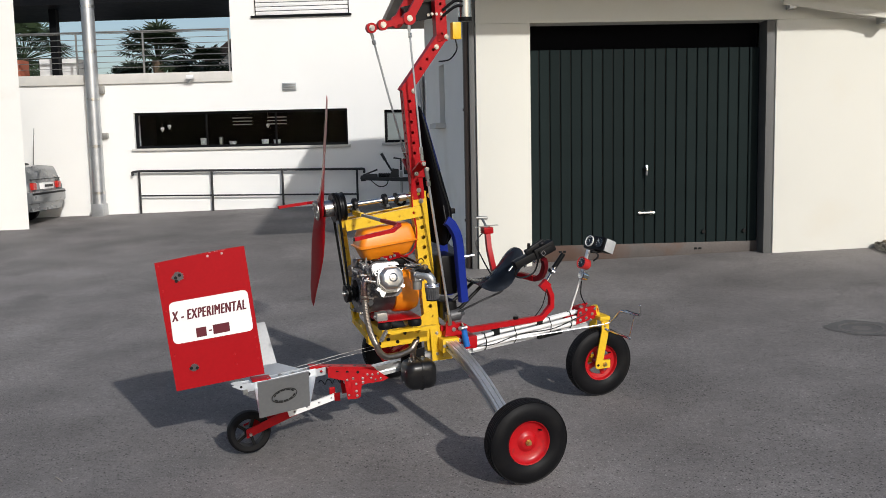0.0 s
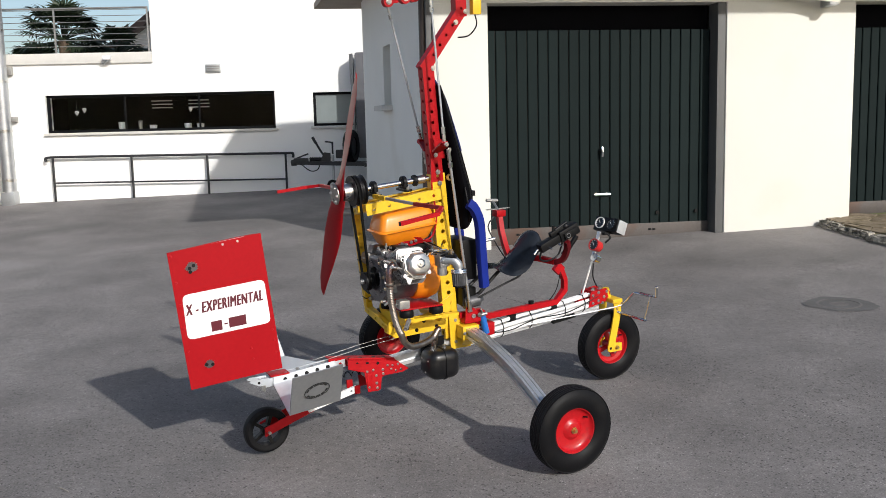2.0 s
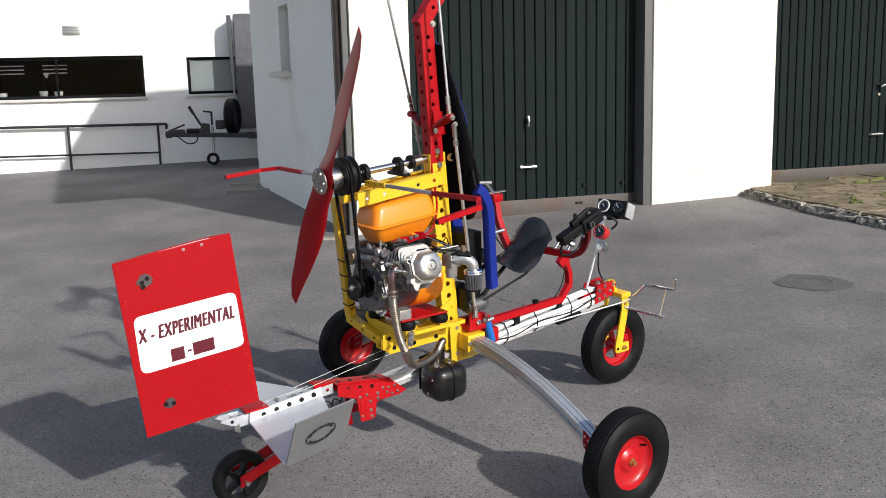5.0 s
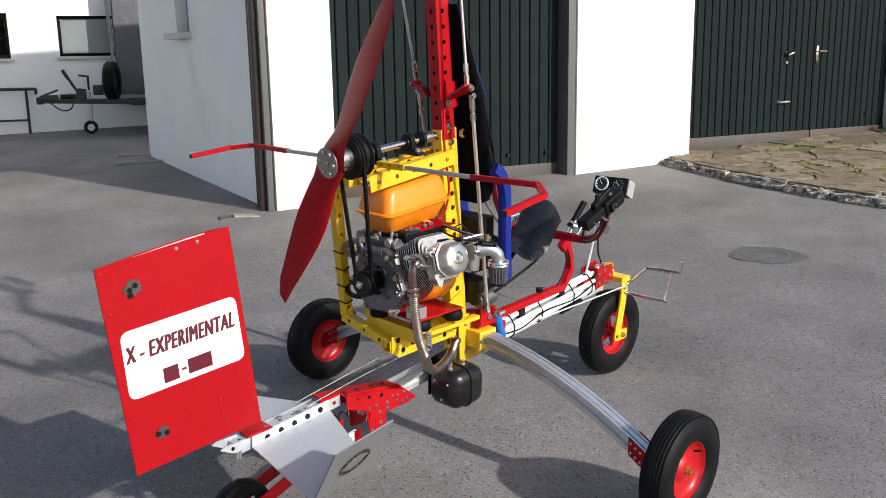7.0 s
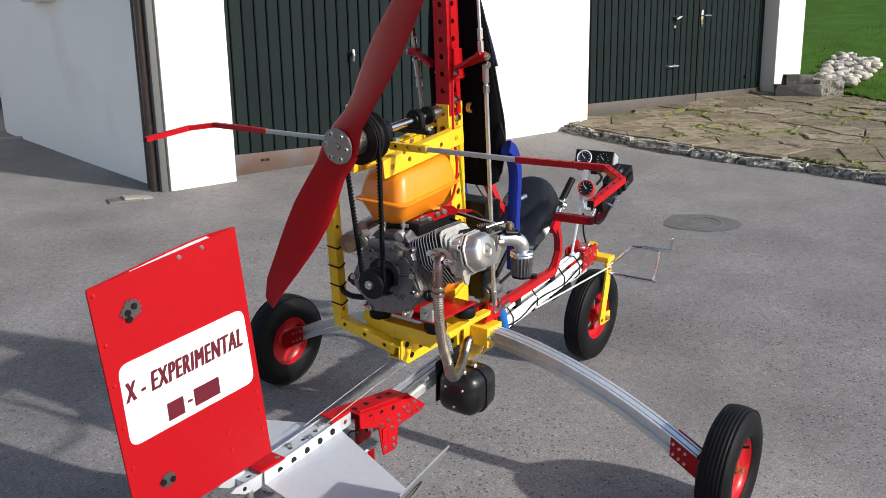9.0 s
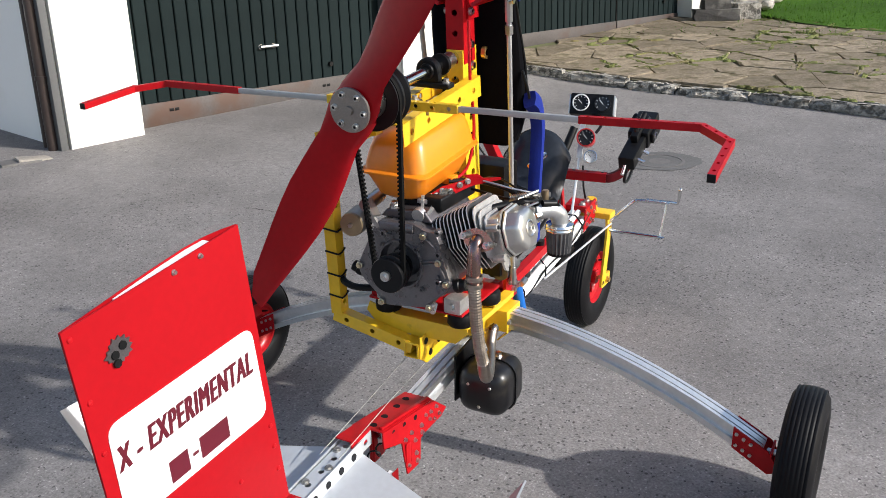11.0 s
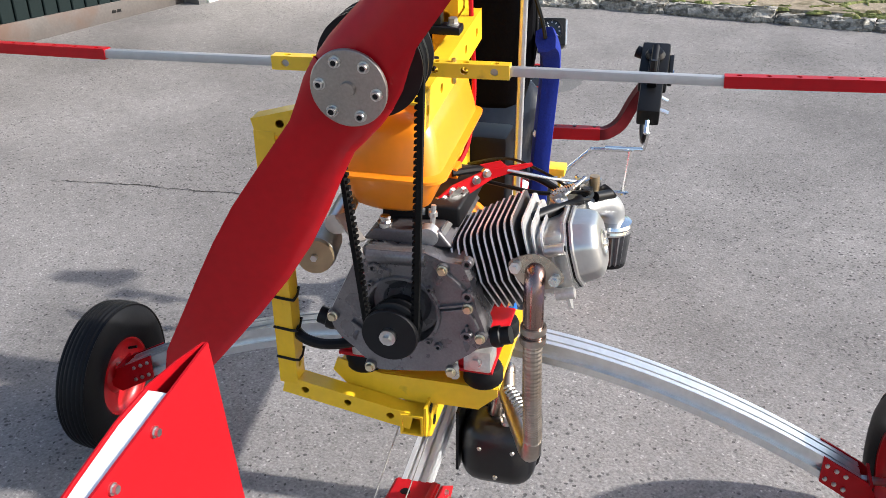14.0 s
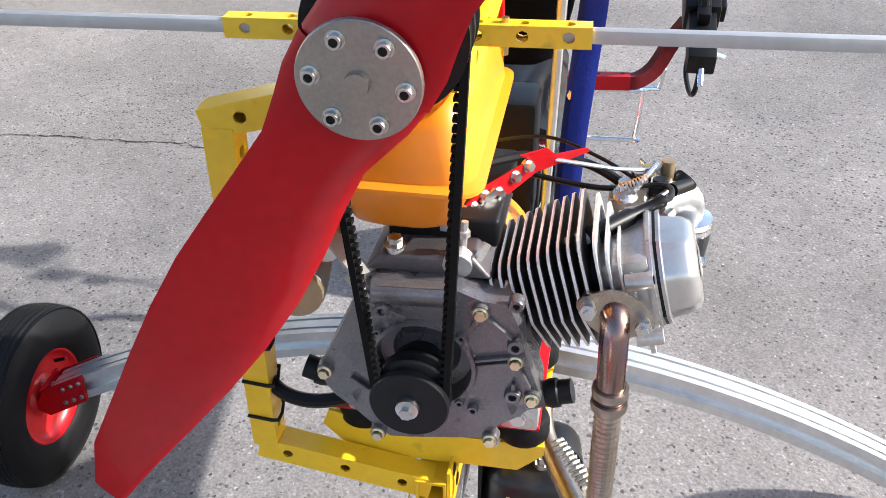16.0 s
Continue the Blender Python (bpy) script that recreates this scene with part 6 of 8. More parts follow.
part("rubber_mount", bm, "rubber", gyro, "black rubber engine mounts")
bm = bmesh.new()
add_box(bm, (-0.432, YC - 0.155, 0.642), (-0.19, YC + 0.145, 0.650), 0.003)
add_box(bm, (-0.425, YC + 0.065, 0.650), (-0.36, YC + 0.140, 0.682), 0.003)
add_box(bm, (-0.425, YC - 0.150, 0.650), (-0.418, YC - 0.090, 0.690), 0.002)
part("engine_base_plate", bm, "red", gyro, "dark red engine base plate")

# beams that carry the propeller shaft
for s in (-1, 1):
    d = Vector((1, 0, 0.12)).normalized()
    bm = bmesh.new()
    o = Vector((-0.565, YC + s * 0.062, 1.165))
    add_perforated(bm, o, d, Vector((-d.z, 0, d.x)) * -s, 0.43, 0.055, 0.075, 0.0085, 0.004)
    n = Vector((-d.z, 0, d.x))
    add_plate(bm, [o + n * 0.0285, o + d * 0.43 + n * 0.0285, o + d * 0.43 + n * 0.0285 - Vector((0, s * 0.03, 0)), o + n * 0.0285 - Vector((0, s * 0.03, 0))], 0.004)
    part("shaft_beam", bm, "yellow", gyro, "yellow perforated shaft carrier beam")
SR, SF = Vector((-0.687, YC - 0.005, 1.256)), Vector((-0.155, YC + 0.0, 1.300))
sdv = (SF - SR).normalized()
part("propeller_shaft", cyl(SR, SF + sdv * 0.01, 0.0135, 20), "chrome", gyro, "bright steel propeller shaft")
for k, (t, nm) in enumerate(((0.192, "rear"), (0.362, "front"))):
    p = SR + sdv * t
    bm = bmesh.new()
    add_lathe(bm, [(0.0145, -0.015), (0.020, -0.016), (0.022, -0.010), (0.031, -0.011), (0.034, -0.008), (0.034, 0.008), (0.031, 0.011), (0.022, 0.010), (0.020, 0.016), (0.0145, 0.015)], p, sdv, 28)
    m = Matrix((sdv, Vector((0, 1, 0)), sdv.cross(Vector((0, 1, 0))))).transposed().to_4x4()
    m.translation = p
    add_box(bm, (-0.017, -0.066, -0.044), (0.017, 0.066, -0.030), 0.004, m)
    add_box(bm, (-0.011, -0.033, -0.032), (0.011, 0.033, 0.0), 0.004, m)
    block = part("pillow_block", bm, "pulley", gyro, "black pillow block bearing")
    bm = Pieces()
    for q in (-0.06, 0.06):
        add_bolt(bm, m @ Vector((0, q * 0.85, -0.03)), m.to_3x3() @ Vector((0, 0, 1)), 0.008, 0.012)
    part("bolt", bm, "steel_rough", block)
part("shaft_collar", lathe([(0.0135, -0.02), (0.022, -0.02), (0.022, 0.02), (0.0135, 0.02)], SR + sdv * 0.462, sdv, 20), "steel", gyro)
part("shaft_collar", lathe([(0.0135, -0.006), (0.03, -0.006), (0.03, 0.006), (0.0135, 0.006)], SR + sdv * 0.427, sdv, 20), "pulley", gyro)
part("eye_bolt", lathe([(0.010, -0.006), (0.018, -0.006), (0.018, 0.006), (0.010, 0.006), (0.010, -0.006)], (-0.075, YC - 0.045, 1.30), (0, 1, 0), 14), "brass", gyro)

# pulleys and belts
def grooved(r, w, n):
    p = [(0, -w / 2), (r, -w / 2)]
    step = w / n
    for k in range(n):
        a = -w / 2 + step * k
        p += [(r, a + step * 0.12), (r - 0.011, a + step * 0.36), (r - 0.011, a + step * 0.64), (r, a + step * 0.88)]
    return p + [(r, w / 2), (0, w / 2)]


UP, LO = SR + sdv * 0.098, Vector((-0.540, 0.031, 0.790))
part("upper_pulley", lathe(grooved(0.078, 0.062, 2), UP, sdv, 48), "pulley", gyro, "large black twin-groove pulley")
lower = part("lower_pulley", lathe([(0, -0.031), (0.0475, -0.031), (0.049, -0.029), (0.049, -0.022), (0.0385, -0.017), (0.0385, -0.013), (0.049, -0.008), (0.049, -0.003), (0.036, 0.004), (0.034, 0.010), (0.045, 0.014), (0.045, 0.019), (0.030, 0.024), (0.030, 0.031), (0, 0.031)], LO, (1, 0, 0.05), 44), "pulley", gyro, "small black twin-groove pulley")
bm = Pieces()
add_lathe(bm, [(0, -0.012), (0.014, -0.010), (0.014, 0.004), (0, 0.004)], LO - Vector((0.031, 0, 0)), (1, 0, 0), 20)
add_cyl(bm, LO - Vector((0.05, 0, 0)), LO - Vector((0.036, 0, 0)), 0.008, 6)
part("crank_bolt", bm, "steel", lower)
cu, cl = UP - Vector((0.0155, 0, 0)), LO - Vector((0.0155, 0, 0))
ru_, rl_ = 0.0725, 0.043
ax = (cu - cl).normalized()
sv = Vector((0, 1, 0))
ang = math.asin((ru_ - rl_) / (cu - cl).length)
pts = []
for k in range(15):
    a = -ang + (math.pi + 2 * ang) * k / 14
    pts.append(cu + sv * ru_ * math.cos(a) + ax * ru_ * math.sin(a))
for k in range(15):
    a = math.pi + ang + (math.pi - 2 * ang) * k / 14
    pts.append(cl + sv * rl_ * math.cos(a) + ax * rl_ * math.sin(a))
pts.append(pts[0])
bm = bmesh.new()
add_sweep(bm, pts, [(-0.0035, -0.0065), (0.0045, -0.005), (0.0045, 0.005), (-0.0035, 0.0065)], (1, 0, 0), caps=False)
belt = part("drive_belt", bm, "belt", gyro, "black cogged rubber drive belt")
bm = bmesh.new()
for a, b in ((pts[14], pts[15]), (pts[29], pts[30])):
    n = int((b - a).length / 0.011)
    nrm = (b - a).normalized().cross(Vector((1, 0, 0)))
    mid = (cu + cl) / 2
    if nrm.dot(mid - a) < 0:
        nrm = -nrm
    for k in range(n):
        p = a.lerp(b, (k + 0.5) / n)
        add_bar(bm, p - Vector((0.0055, 0, 0)) + nrm * 0.006, p + Vector((0.0055, 0, 0)) + nrm * 0.006, 0.005, 0.005, nrm)
tagged(part("cog", bm, "belt", belt), kind="stuff")

# propeller
PROP = Matrix.Translation(SR + Vector((0.002, 0, 0))) @ (Matrix((sdv, Vector((0, 1, 0)), sdv.cross(Vector((0, 1, 0))))).transposed().to_4x4()) @ Matrix.Rotation(radians(2.5), 4, "Y") @ Matrix.Rotation(radians(32.7), 4, "X")
# stations: radius, leading edge, trailing edge, twist, thickness
STATIONS = [(0.0, 0.069, -0.069, 4, 0.042), (0.035, 0.067, -0.067, 7, 0.041), (0.065, 0.062, -0.060, 12, 0.038), (0.10, 0.056, -0.054, 18, 0.032), (0.15, 0.062, -0.058, 20, 0.025), (0.21, 0.071, -0.062, 18, 0.019), (0.28, 0.077, -0.066, 16, 0.015), (0.36, 0.075, -0.064, 13, 0.012), (0.44, 0.067, -0.058, 11, 0.010), (0.52, 0.056, -0.050, 10, 0.008), (0.615, 0.042, -0.041, 9, 0.007), (0.688, 0.032, -0.014, 8, 0.005)]
bm = bmesh.new()
for sgn in (1, -1):
    rings = []
    for r, le, te, tw, th in STATIONS:
        ring = []
        r, le, te = r * 0.975, le * 0.92, te * 0.92
        for k in range(16):
            a = k / 16 * 6.283
            cx, cy = math.cos(a), math.sin(a)
            chord = te + (le - te) * (cx + 1) / 2
            thick = th / 2 * cy * (0.35 + 0.65 * math.sqrt(max(0, (1 + cx) / 2)))
            tr = radians(-tw)
            y = chord * math.cos(tr) + thick * math.sin(tr)
            x = -chord * math.sin(tr) + thick * math.cos(tr) - 0.008 * (r / 0.67) ** 2
            tip = (0.018 * (chord - te) / max(1e-6, le - te) if r > 0.63 else 0)
            ring.append(bm.verts.new(PROP @ Vector((x, y * sgn, sgn * (r + tip)))))
        rings.append(ring)
    for a, b in zip(rings, rings[1:]):
        for k in range(16):
            bm.faces.new((a[k], a[(k + 1) % 16], b[(k + 1) % 16], b[k]))
    bm.faces.new(rings[-1])
bmesh.ops.remove_doubles(bm, verts=bm.verts[:], dist=0.0004)
prop = part("propeller", bm, "red_prop", gyro, "two-blade dark red propeller")
bm = bmesh.new()
hubc = SR - sdv * 0.021
add_lathe(bm, [(0, -0.009), (0.010, -0.009), (0.011, -0.003), (0.0525, -0.003), (0.0535, -0.002), (0.0535, 0.003), (0, 0.003)], hubc, sdv, 56)
M["hub_steel"] = material("brushed_hub_steel", (0.33, 0.30, 0.275), 0.40, metal=0.9, vary=0.18, scale=16, fine=240)
part("hub_plate", bm, "hub_steel", prop, "round brushed steel hub plate")
bm = Pieces()
bh = Pieces()
for k in range(6):
    a = (k + 0.12) / 6 * 6.283
    c = hubc - sdv * 0.004 + Vector((0, math.cos(a), 0)) * 0.0397 + sdv.cross(Vector((0, 1, 0))) * math.sin(a) * 0.0397
    add_lathe(bm, [(0.0040, 0.0), (0.0040, -0.007), (0.0062, -0.007), (0.0068, -0.006), (0.0068, -0.001), (0.0085, -0.001), (0.0085, 0.001)], c, sdv, 18)
    add_cyl(bh, c - sdv * 0.005, c - sdv * 0.001, 0.0042, 6)
part("socket_screw", bm, "steel", prop, "bright socket screws round the hub")
part("screw_socket", bh, "black", prop)
part("prop_spacer", cyl(SR + sdv * 0.018, SR + sdv * 0.066, 0.045, 28), "steel", prop)

# prop guard rod across the rear
RP = Vector((-0.515, YC + 0.0, 1.233))
bar_dir = Vector((-0.034, 1, -0.012)).normalized()
for s in (-1, 1):
    e0 = RP + bar_dir * s * 0.10
    e1 = RP + bar_dir * s * 0.185
    e2 = RP + bar_dir * s * (0.48 if s > 0 else 0.498)
    c = part("guard_bracket", perforated_tube(RP + bar_dir * s * 0.05, e1, 0.0215, 0.0215, pitch=0.045, r=0.006, sides="su"), "yellow", gyro, "yellow tube bracket of the guard rod")
    part("bracket_screw", cyl(e0 + Vector((0, 0, 0.016)), e0 + Vector((0, 0, -0.022)), 0.004, 8), "brass", c)
    bm = bmesh.new()
    add_bar(bm, e1 - bar_dir * s * 0.05, e2, 0.0138, 0.0138, bevel=0.002)
    part("guard_rod", bm, "rod_alu", gyro, "square aluminium guard rod")
    b1 = Vector((-0.503, YC + s * 0.765, 1.217 + max(0, -s) * 0.034))
    b2 = Vector((-0.560, YC + s * 0.836, 1.205 + max(0, -s) * 0.032))
    b3 = Vector((-0.741, YC + s * 0.843, 1.189 + max(0, -s) * 0.023))
    arm = part("guard_arm", perforated_tube(e2 - bar_dir * s * 0.01, b1, 0.017, 0.017, pitch=0.038, r=0.0042, sides="u"), "red", gyro, "red perforated guard arm with bent end")
    part("arm_bend", perforated_tube(b1 + Vector((0.004, -s * 0.004, 0)), b2, 0.017, 0.017, pitch=0.03, r=0.0042, sides="u"), "red", arm)
    part("arm_tip", perforated_tube(b2 + Vector((0.008, 0, 0.001)), b3, 0.017, 0.017, pitch=0.032, r=0.0042, sides="u"), "red", arm)
    part("end_cap", box(b3 + Vector((-0.004, -0.0083, -0.0083)), b3 + Vector((0.0, 0.0083, 0.0083)), 0.001), "black", arm)


# ---- engine ----
# crankcase with its side cover
def rounded_prism(outline, x0, x1, bevel, mat, parent, name, label=""):
    bm = bmesh.new()
    a = [bm.verts.new((x0, y, z)) for y, z in outline]
    b = [bm.verts.new((x1, y, z)) for y, z in outline]
    bm.faces.new(a)
    bm.faces.new(b[::-1])
    for i in range(len(a)):
        j = (i + 1) % len(a)
        bm.faces.new((a[i], b[i], b[j], a[j]))
    bmesh.ops.recalc_face_normals(bm, faces=bm.faces[:])
    if bevel:
        bmesh.ops.bevel(bm, geom=bm.edges[:], offset=bevel, segments=3, affect="EDGES", profile=0.5)
    return part(name, bm, mat, parent, label)


RC = Vector((0.0, 0.027, 0.800))
COVER = [(0.163, 0.766), (0.158, 0.790), (0.135, 0.838), (0.110, 0.892), (0.098, 0.910), (0.084, 0.915), (0.035, 0.917), (-0.013, 0.920), (-0.050, 0.906), (-0.080, 0.905), (-0.096, 0.868), (-0.105, 0.825), (-0.123, 0.775), (-0.118, 0.755), (-0.099, 0.733), (-0.070, 0.711), (-0.052, 0.688), (0.0, 0.680), (0.051, 0.673), (0.075, 0.671), (0.102, 0.694), (0.119, 0.711), (0.145, 0.732), (0.157, 0.748)]
CASE = [(RC.y + (y - RC.y) * 0.95, RC.z + (z - RC.z) * 0.95) for y, z in COVER[::2]]
case = rounded_prism(CASE, -0.465, -0.325, 0.010, "cast", gyro, "engine", "grey cast single-cylinder petrol engine")


def cover_edge(ang):
    """Distance from the crank to the edge of the cover in that direction."""
    d = Vector((math.cos(ang), math.sin(ang)))
    o = Vector((RC.y, RC.z))
    best = 0.05
    for p, q in zip(COVER, COVER[1:] + COVER[:1]):
        p, e = Vector(p) - o, Vector(q) - Vector(p)
        den = d.x * e.y - d.y * e.x
        if abs(den) < 1e-9:
            continue
        t = (p.x * e.y - p.y * e.x) / den
        u = (p.x * d.y - p.y * d.x) / den
        if t > 0 and -1e-6 <= u <= 1 + 1e-6:
            best = max(best, t)
    return best


# the cover: outer rim, flat face, raised lip and a deep round recess behind the pulley
bm = bmesh.new()
levels = [("edge", 1.0, -0.455), ("edge", 1.0, -0.499), ("edge", 0.985, -0.505), ("ring", 0.070, -0.505), ("ring", 0.068, -0.510), ("ring", 0.063, -0.510), ("ring", 0.060, -0.478), ("ring", 0.044, -0.476), ("ring", 0.036, -0.486), ("ring", 0.022, -0.486)]
rings = []
for kind, r, x in levels:
    ring = []
    for k in range(72):
        a = k / 72 * 2 * math.pi
        rr = max(cover_edge(a) * r, 0.072) if kind == "edge" else r
        ring.append(bm.verts.new((x, RC.y + math.cos(a) * rr, RC.z + math.sin(a) * rr)))
    rings.append(ring)
for a, b in zip(rings, rings[1:]):
    for k in range(72):
        bm.faces.new((a[k], a[(k + 1) % 72], b[(k + 1) % 72], b[k]))
part("side_cover", bm, "cast_cover", case, "grey cast crankcase cover with a round recess")
part("crank_neck", lathe([(0.030, 0.070), (0.030, 0.046), (0.036, 0.044), (0.036, 0.036), (0.024, 0.034), (0.024, 0.0)], LO, (1, 0, 0.05), 28), "pulley", case)
# humped upper edge of the cover
bm = bmesh.new()
add_sweep(bm, [(-0.495, 0.088, 0.899), (-0.495, -0.014, 0.904)], circle(0.0165, 16))
part("cover_hump", bm, "cast_cover", case)
bm = Pieces()
for p, q2, w in (((0.075, 0.881), (0.046, 0.872), 0.011), ((-0.050, 0.888), (-0.084, 0.858), 0.004), ((-0.040, 0.819), (-0.084, 0.830), 0.004), ((-0.042, 0.811), (-0.082, 0.821), 0.004),
                 ((-0.090, 0.822), (-0.108, 0.784), 0.005), ((-0.088, 0.790), (-0.088, 0.772), 0.005), ((-0.050, 0.892), (-0.036, 0.872), 0.007), ((-0.086, 0.852), (-0.094, 0.862), 0.005), ((0.120, 0.770), (0.096, 0.752), 0.004)):
    add_bar(bm, (-0.506, *p), (-0.506, *q2), w, 0.012, (1, 0, 0), bevel=0.0014)
part("cover_rib", bm, "cast_cover", case)
bo, bh = Pieces(), Pieces()
for y, z, r in ((0.075, 0.881, 0.0095), (-0.088, 0.770, 0.0105), (-0.089, 0.847, 0.0105), (-0.088, 0.908, 0.009), (-0.023, 0.852, 0.006), (-0.021, 0.749, 0.006), (-0.038, 0.740, 0.007), (0.082, 0.848, 0.0055)):
    p = Vector((-0.503, y, z))
    add_lathe(bo, [(r * 0.5, -0.004), (r * 0.5, -0.011), (r * 0.9, -0.011), (r, -0.009), (r * 1.15, 0.004)], p, (1, 0, 0), 16)
    add_cyl(bh, p - Vector((0.007, 0, 0)), p - Vector((0.003, 0, 0)), r * 0.52, 12)
part("cover_boss", bo, "cast_cover", case)
part("boss_hole", bh, "black", case)
bm, bo = Pieces(), Pieces()
for y, z in ((-0.046, 0.892), (-0.090, 0.825), (-0.112, 0.769), (0.154, 0.776), (0.088, 0.681), (-0.061, 0.693)):
    p = Vector((-0.503, y, z))
    add_lathe(bo, [(0, -0.009), (0.0105, -0.009), (0.012, 0.006)], p, (1, 0, 0), 16)
    add_cyl(bm, p - Vector((0.017, 0, 0)), p - Vector((0.0105, 0, 0)), 0.0068, 6)
    add_lathe(bm, [(0, 0.001), (0.0092, 0.001), (0.0095, -0.001), (0.007, -0.0025)], p - Vector((0.0095, 0, 0)), (1, 0, 0), 14)
M["passivated"] = material("pale_passivated_bolt", (0.62, 0.53, 0.36), 0.3, metal=0.95, vary=0.15, scale=30)
part("bolt_boss", bo, "cast_cover", case)
part("cover_bolt", bm, "passivated", case, "pale yellow-passivated hexagon bolts")
# flat deck behind the cover with post, governor arm and mounting lug
rounded_prism([(0.105, 0.915), (0.085, 0.938), (-0.03, 0.945), (-0.055, 0.915)], -0.475, -0.25, 0.005, "cast", case, "upper_deck")
rounded_prism([(0.085, 0.93), (0.085, 0.970), (-0.055, 0.970), (-0.055, 0.93)], -0.425, -0.22, 0.006, "black", case, "control_housing")
bm = Pieces()
for y in (0.012, -0.006):
    add_box(bm, (-0.428, y - 0.006, 0.950), (-0.424, y + 0.006, 0.963), 0.001)
part("slot", bm, "galv", case)
bm = bmesh.new()
add_lathe(bm, [(0.016, -0.052), (0.011, -0.040), (0.0105, 0.0), (0, 0.0)], (-0.462, 0.067, 0.945), (0, 0, 1), 14)
part("oil_post", bm, "cast_light", case)
bm = bmesh.new()
add_lathe(bm, [(0, 0.0), (0.013, 0.0), (0.013, 0.003), (0.0, 0.003)], (-0.462, 0.067, 0.945), (0, 0, 1), 16)
add_cyl(bm, (-0.462, 0.067, 0.947), (-0.462, 0.067, 0.958), 0.0095, 6)
part("post_nut", bm, "steel", case, "bright steel hexagon nut")
bm = bmesh.new()
add_lathe(bm, [(0, -0.010), (0.018, -0.010), (0.019, 0.006), (0.012, 0.010), (0, 0.010)], (-0.468, -0.012, 0.935), (1, 0, 0.2), 20)
add_cyl(bm, (-0.462, -0.016, 0.935), (-0.458, -0.018, 0.985), 0.0045, 8)
add_cyl(bm, (-0.459, -0.017, 0.965), (-0.459, -0.017, 0.973), 0.008, 6)
add_bar(bm, (-0.47, -0.028, 0.925), (-0.455, -0.045, 0.955), 0.006, 0.01)
part("governor_arm", bm, "cast_light", case)
bm = bmesh.new()
add_bar(bm, (-0.47, 0.145, 0.955), (-0.505, 0.098, 0.925), 0.022, 0.005)
add_bar(bm, (-0.505, 0.115, 0.925), (-0.505, 0.092, 0.895), 0.008, 0.012)
part("lifting_lug", bm, "steel_rough", case)
for s, y, z0 in ((1, 0.160, 0.752), (-1, -0.132, 0.760)):
    ax = Vector((0, s, 0.30)).normalized()
    c = Vector((-0.485, y, z0))
    part("filler_neck", lathe([(0.024, -0.05), (0.018, -0.035), (0.016, 0.0), (0, 0)], c, ax, 16), "cast", case)
    part("filler_cap", lathe([(0, -0.004), (0.017, -0.004), (0.019, 0.002), (0.019, 0.012), (0.016, 0.014), (0.016, 0.030), (0, 0.030)], c, ax, 12), "black", case, "black oil filler cap")
bm = Pieces()
add_box(bm, (-0.440, -0.118, 0.650), (-0.38, -0.066, 0.695), 0.006)
add_box(bm, (-0.440, 0.10, 0.650), (-0.38, 0.150, 0.690), 0.006)
part("engine_foot", bm, "cast_light", case, "bright cast engine foot")
bm = Pieces()
add_bolt(bm, (-0.441, -0.090, 0.672), (-1, 0, 0.15), 0.009, 0.008)
add_cyl(bm, (-0.500, -0.066, 0.676), (-0.470, -0.056, 0.686), 0.008, 6)
part("foot_bolt", bm, "steel", case)
# starter on the left
part("starter_motor", lathe([(0.0, 0.004), (0.014, 0.003), (0.030, 0.003), (0.034, 0.006), (0.035, 0.012), (0.035, 0.075), (0.028, 0.085), (0, 0.085)], (-0.495, 0.186, 0.882), (1, 0.18, 0.0), 28), "steel_rough", case, "round electric starter motor")
M["tan_end"] = material("tan_starter_end", (0.34, 0.25, 0.15), 0.35, metal=0.6, vary=0.15, scale=20)
part("starter_end", lathe([(0, -0.002), (0.032, -0.001), (0.0335, 0.004), (0.0335, 0.012)], (-0.497, 0.186, 0.882), (1, 0.18, 0.0), 28), "tan_end", case, "tan end cap of the starter")
part("starter_nut", cyl((-0.506, 0.185, 0.882), (-0.495, 0.186, 0.882), 0.0065, 6), "steel", case)
part("starter_solenoid", lathe([(0, 0), (0.019, 0), (0.020, 0.004), (0.020, 0.09), (0, 0.09)], (-0.47, 0.155, 0.935), (1, 0.1, 0.05), 20), "steel", case)
part("flywheel_housing", lathe([(0, 0), (0.112, 0), (0.120, 0.012), (0.124, 0.09), (0.112, 0.130), (0.06, 0.145), (0, 0.145)], (-0.315, YC - 0.008, 0.785), (1, 0, 0), 40), "orange", case, "orange enamelled fan housing")

# cylinder, leaning to the right
CA = Vector((0.0, -math.cos(radians(15)), math.sin(radians(15))))
CU = Vector((0.0, math.sin(radians(15)), math.cos(radians(15))))
EX1 = Vector((1, 0, 0))
C0 = Vector((-0.400, -0.064, 0.858))
bm = bmesh.new()
add_cyl(bm, C0 - CA * 0.03, C0 + CA * 0.126, 0.048, 28)
# barrel in black, so the gaps between the fins look deep in shade
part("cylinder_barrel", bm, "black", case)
M["fin_edge"] = material("bright_fin_edge", (0.70, 0.69, 0.68), 0.4, metal=0.3, vary=0.12, scale=40)
# shade between the fins is painted into this dark face colour
M["fin_face"] = material("shaded_fin_face", (0.075, 0.07, 0.072), 0.5, metal=0.5, vary=0.25, scale=30)


def fin(c, w, top, low, label="", thick=0.0036, cut=0.022, face="fin_face"):
    """A cast fin: faces coloured apart from the bright edge, fin_face holding the gap shade; the lower rear corner cut
    off.
    """
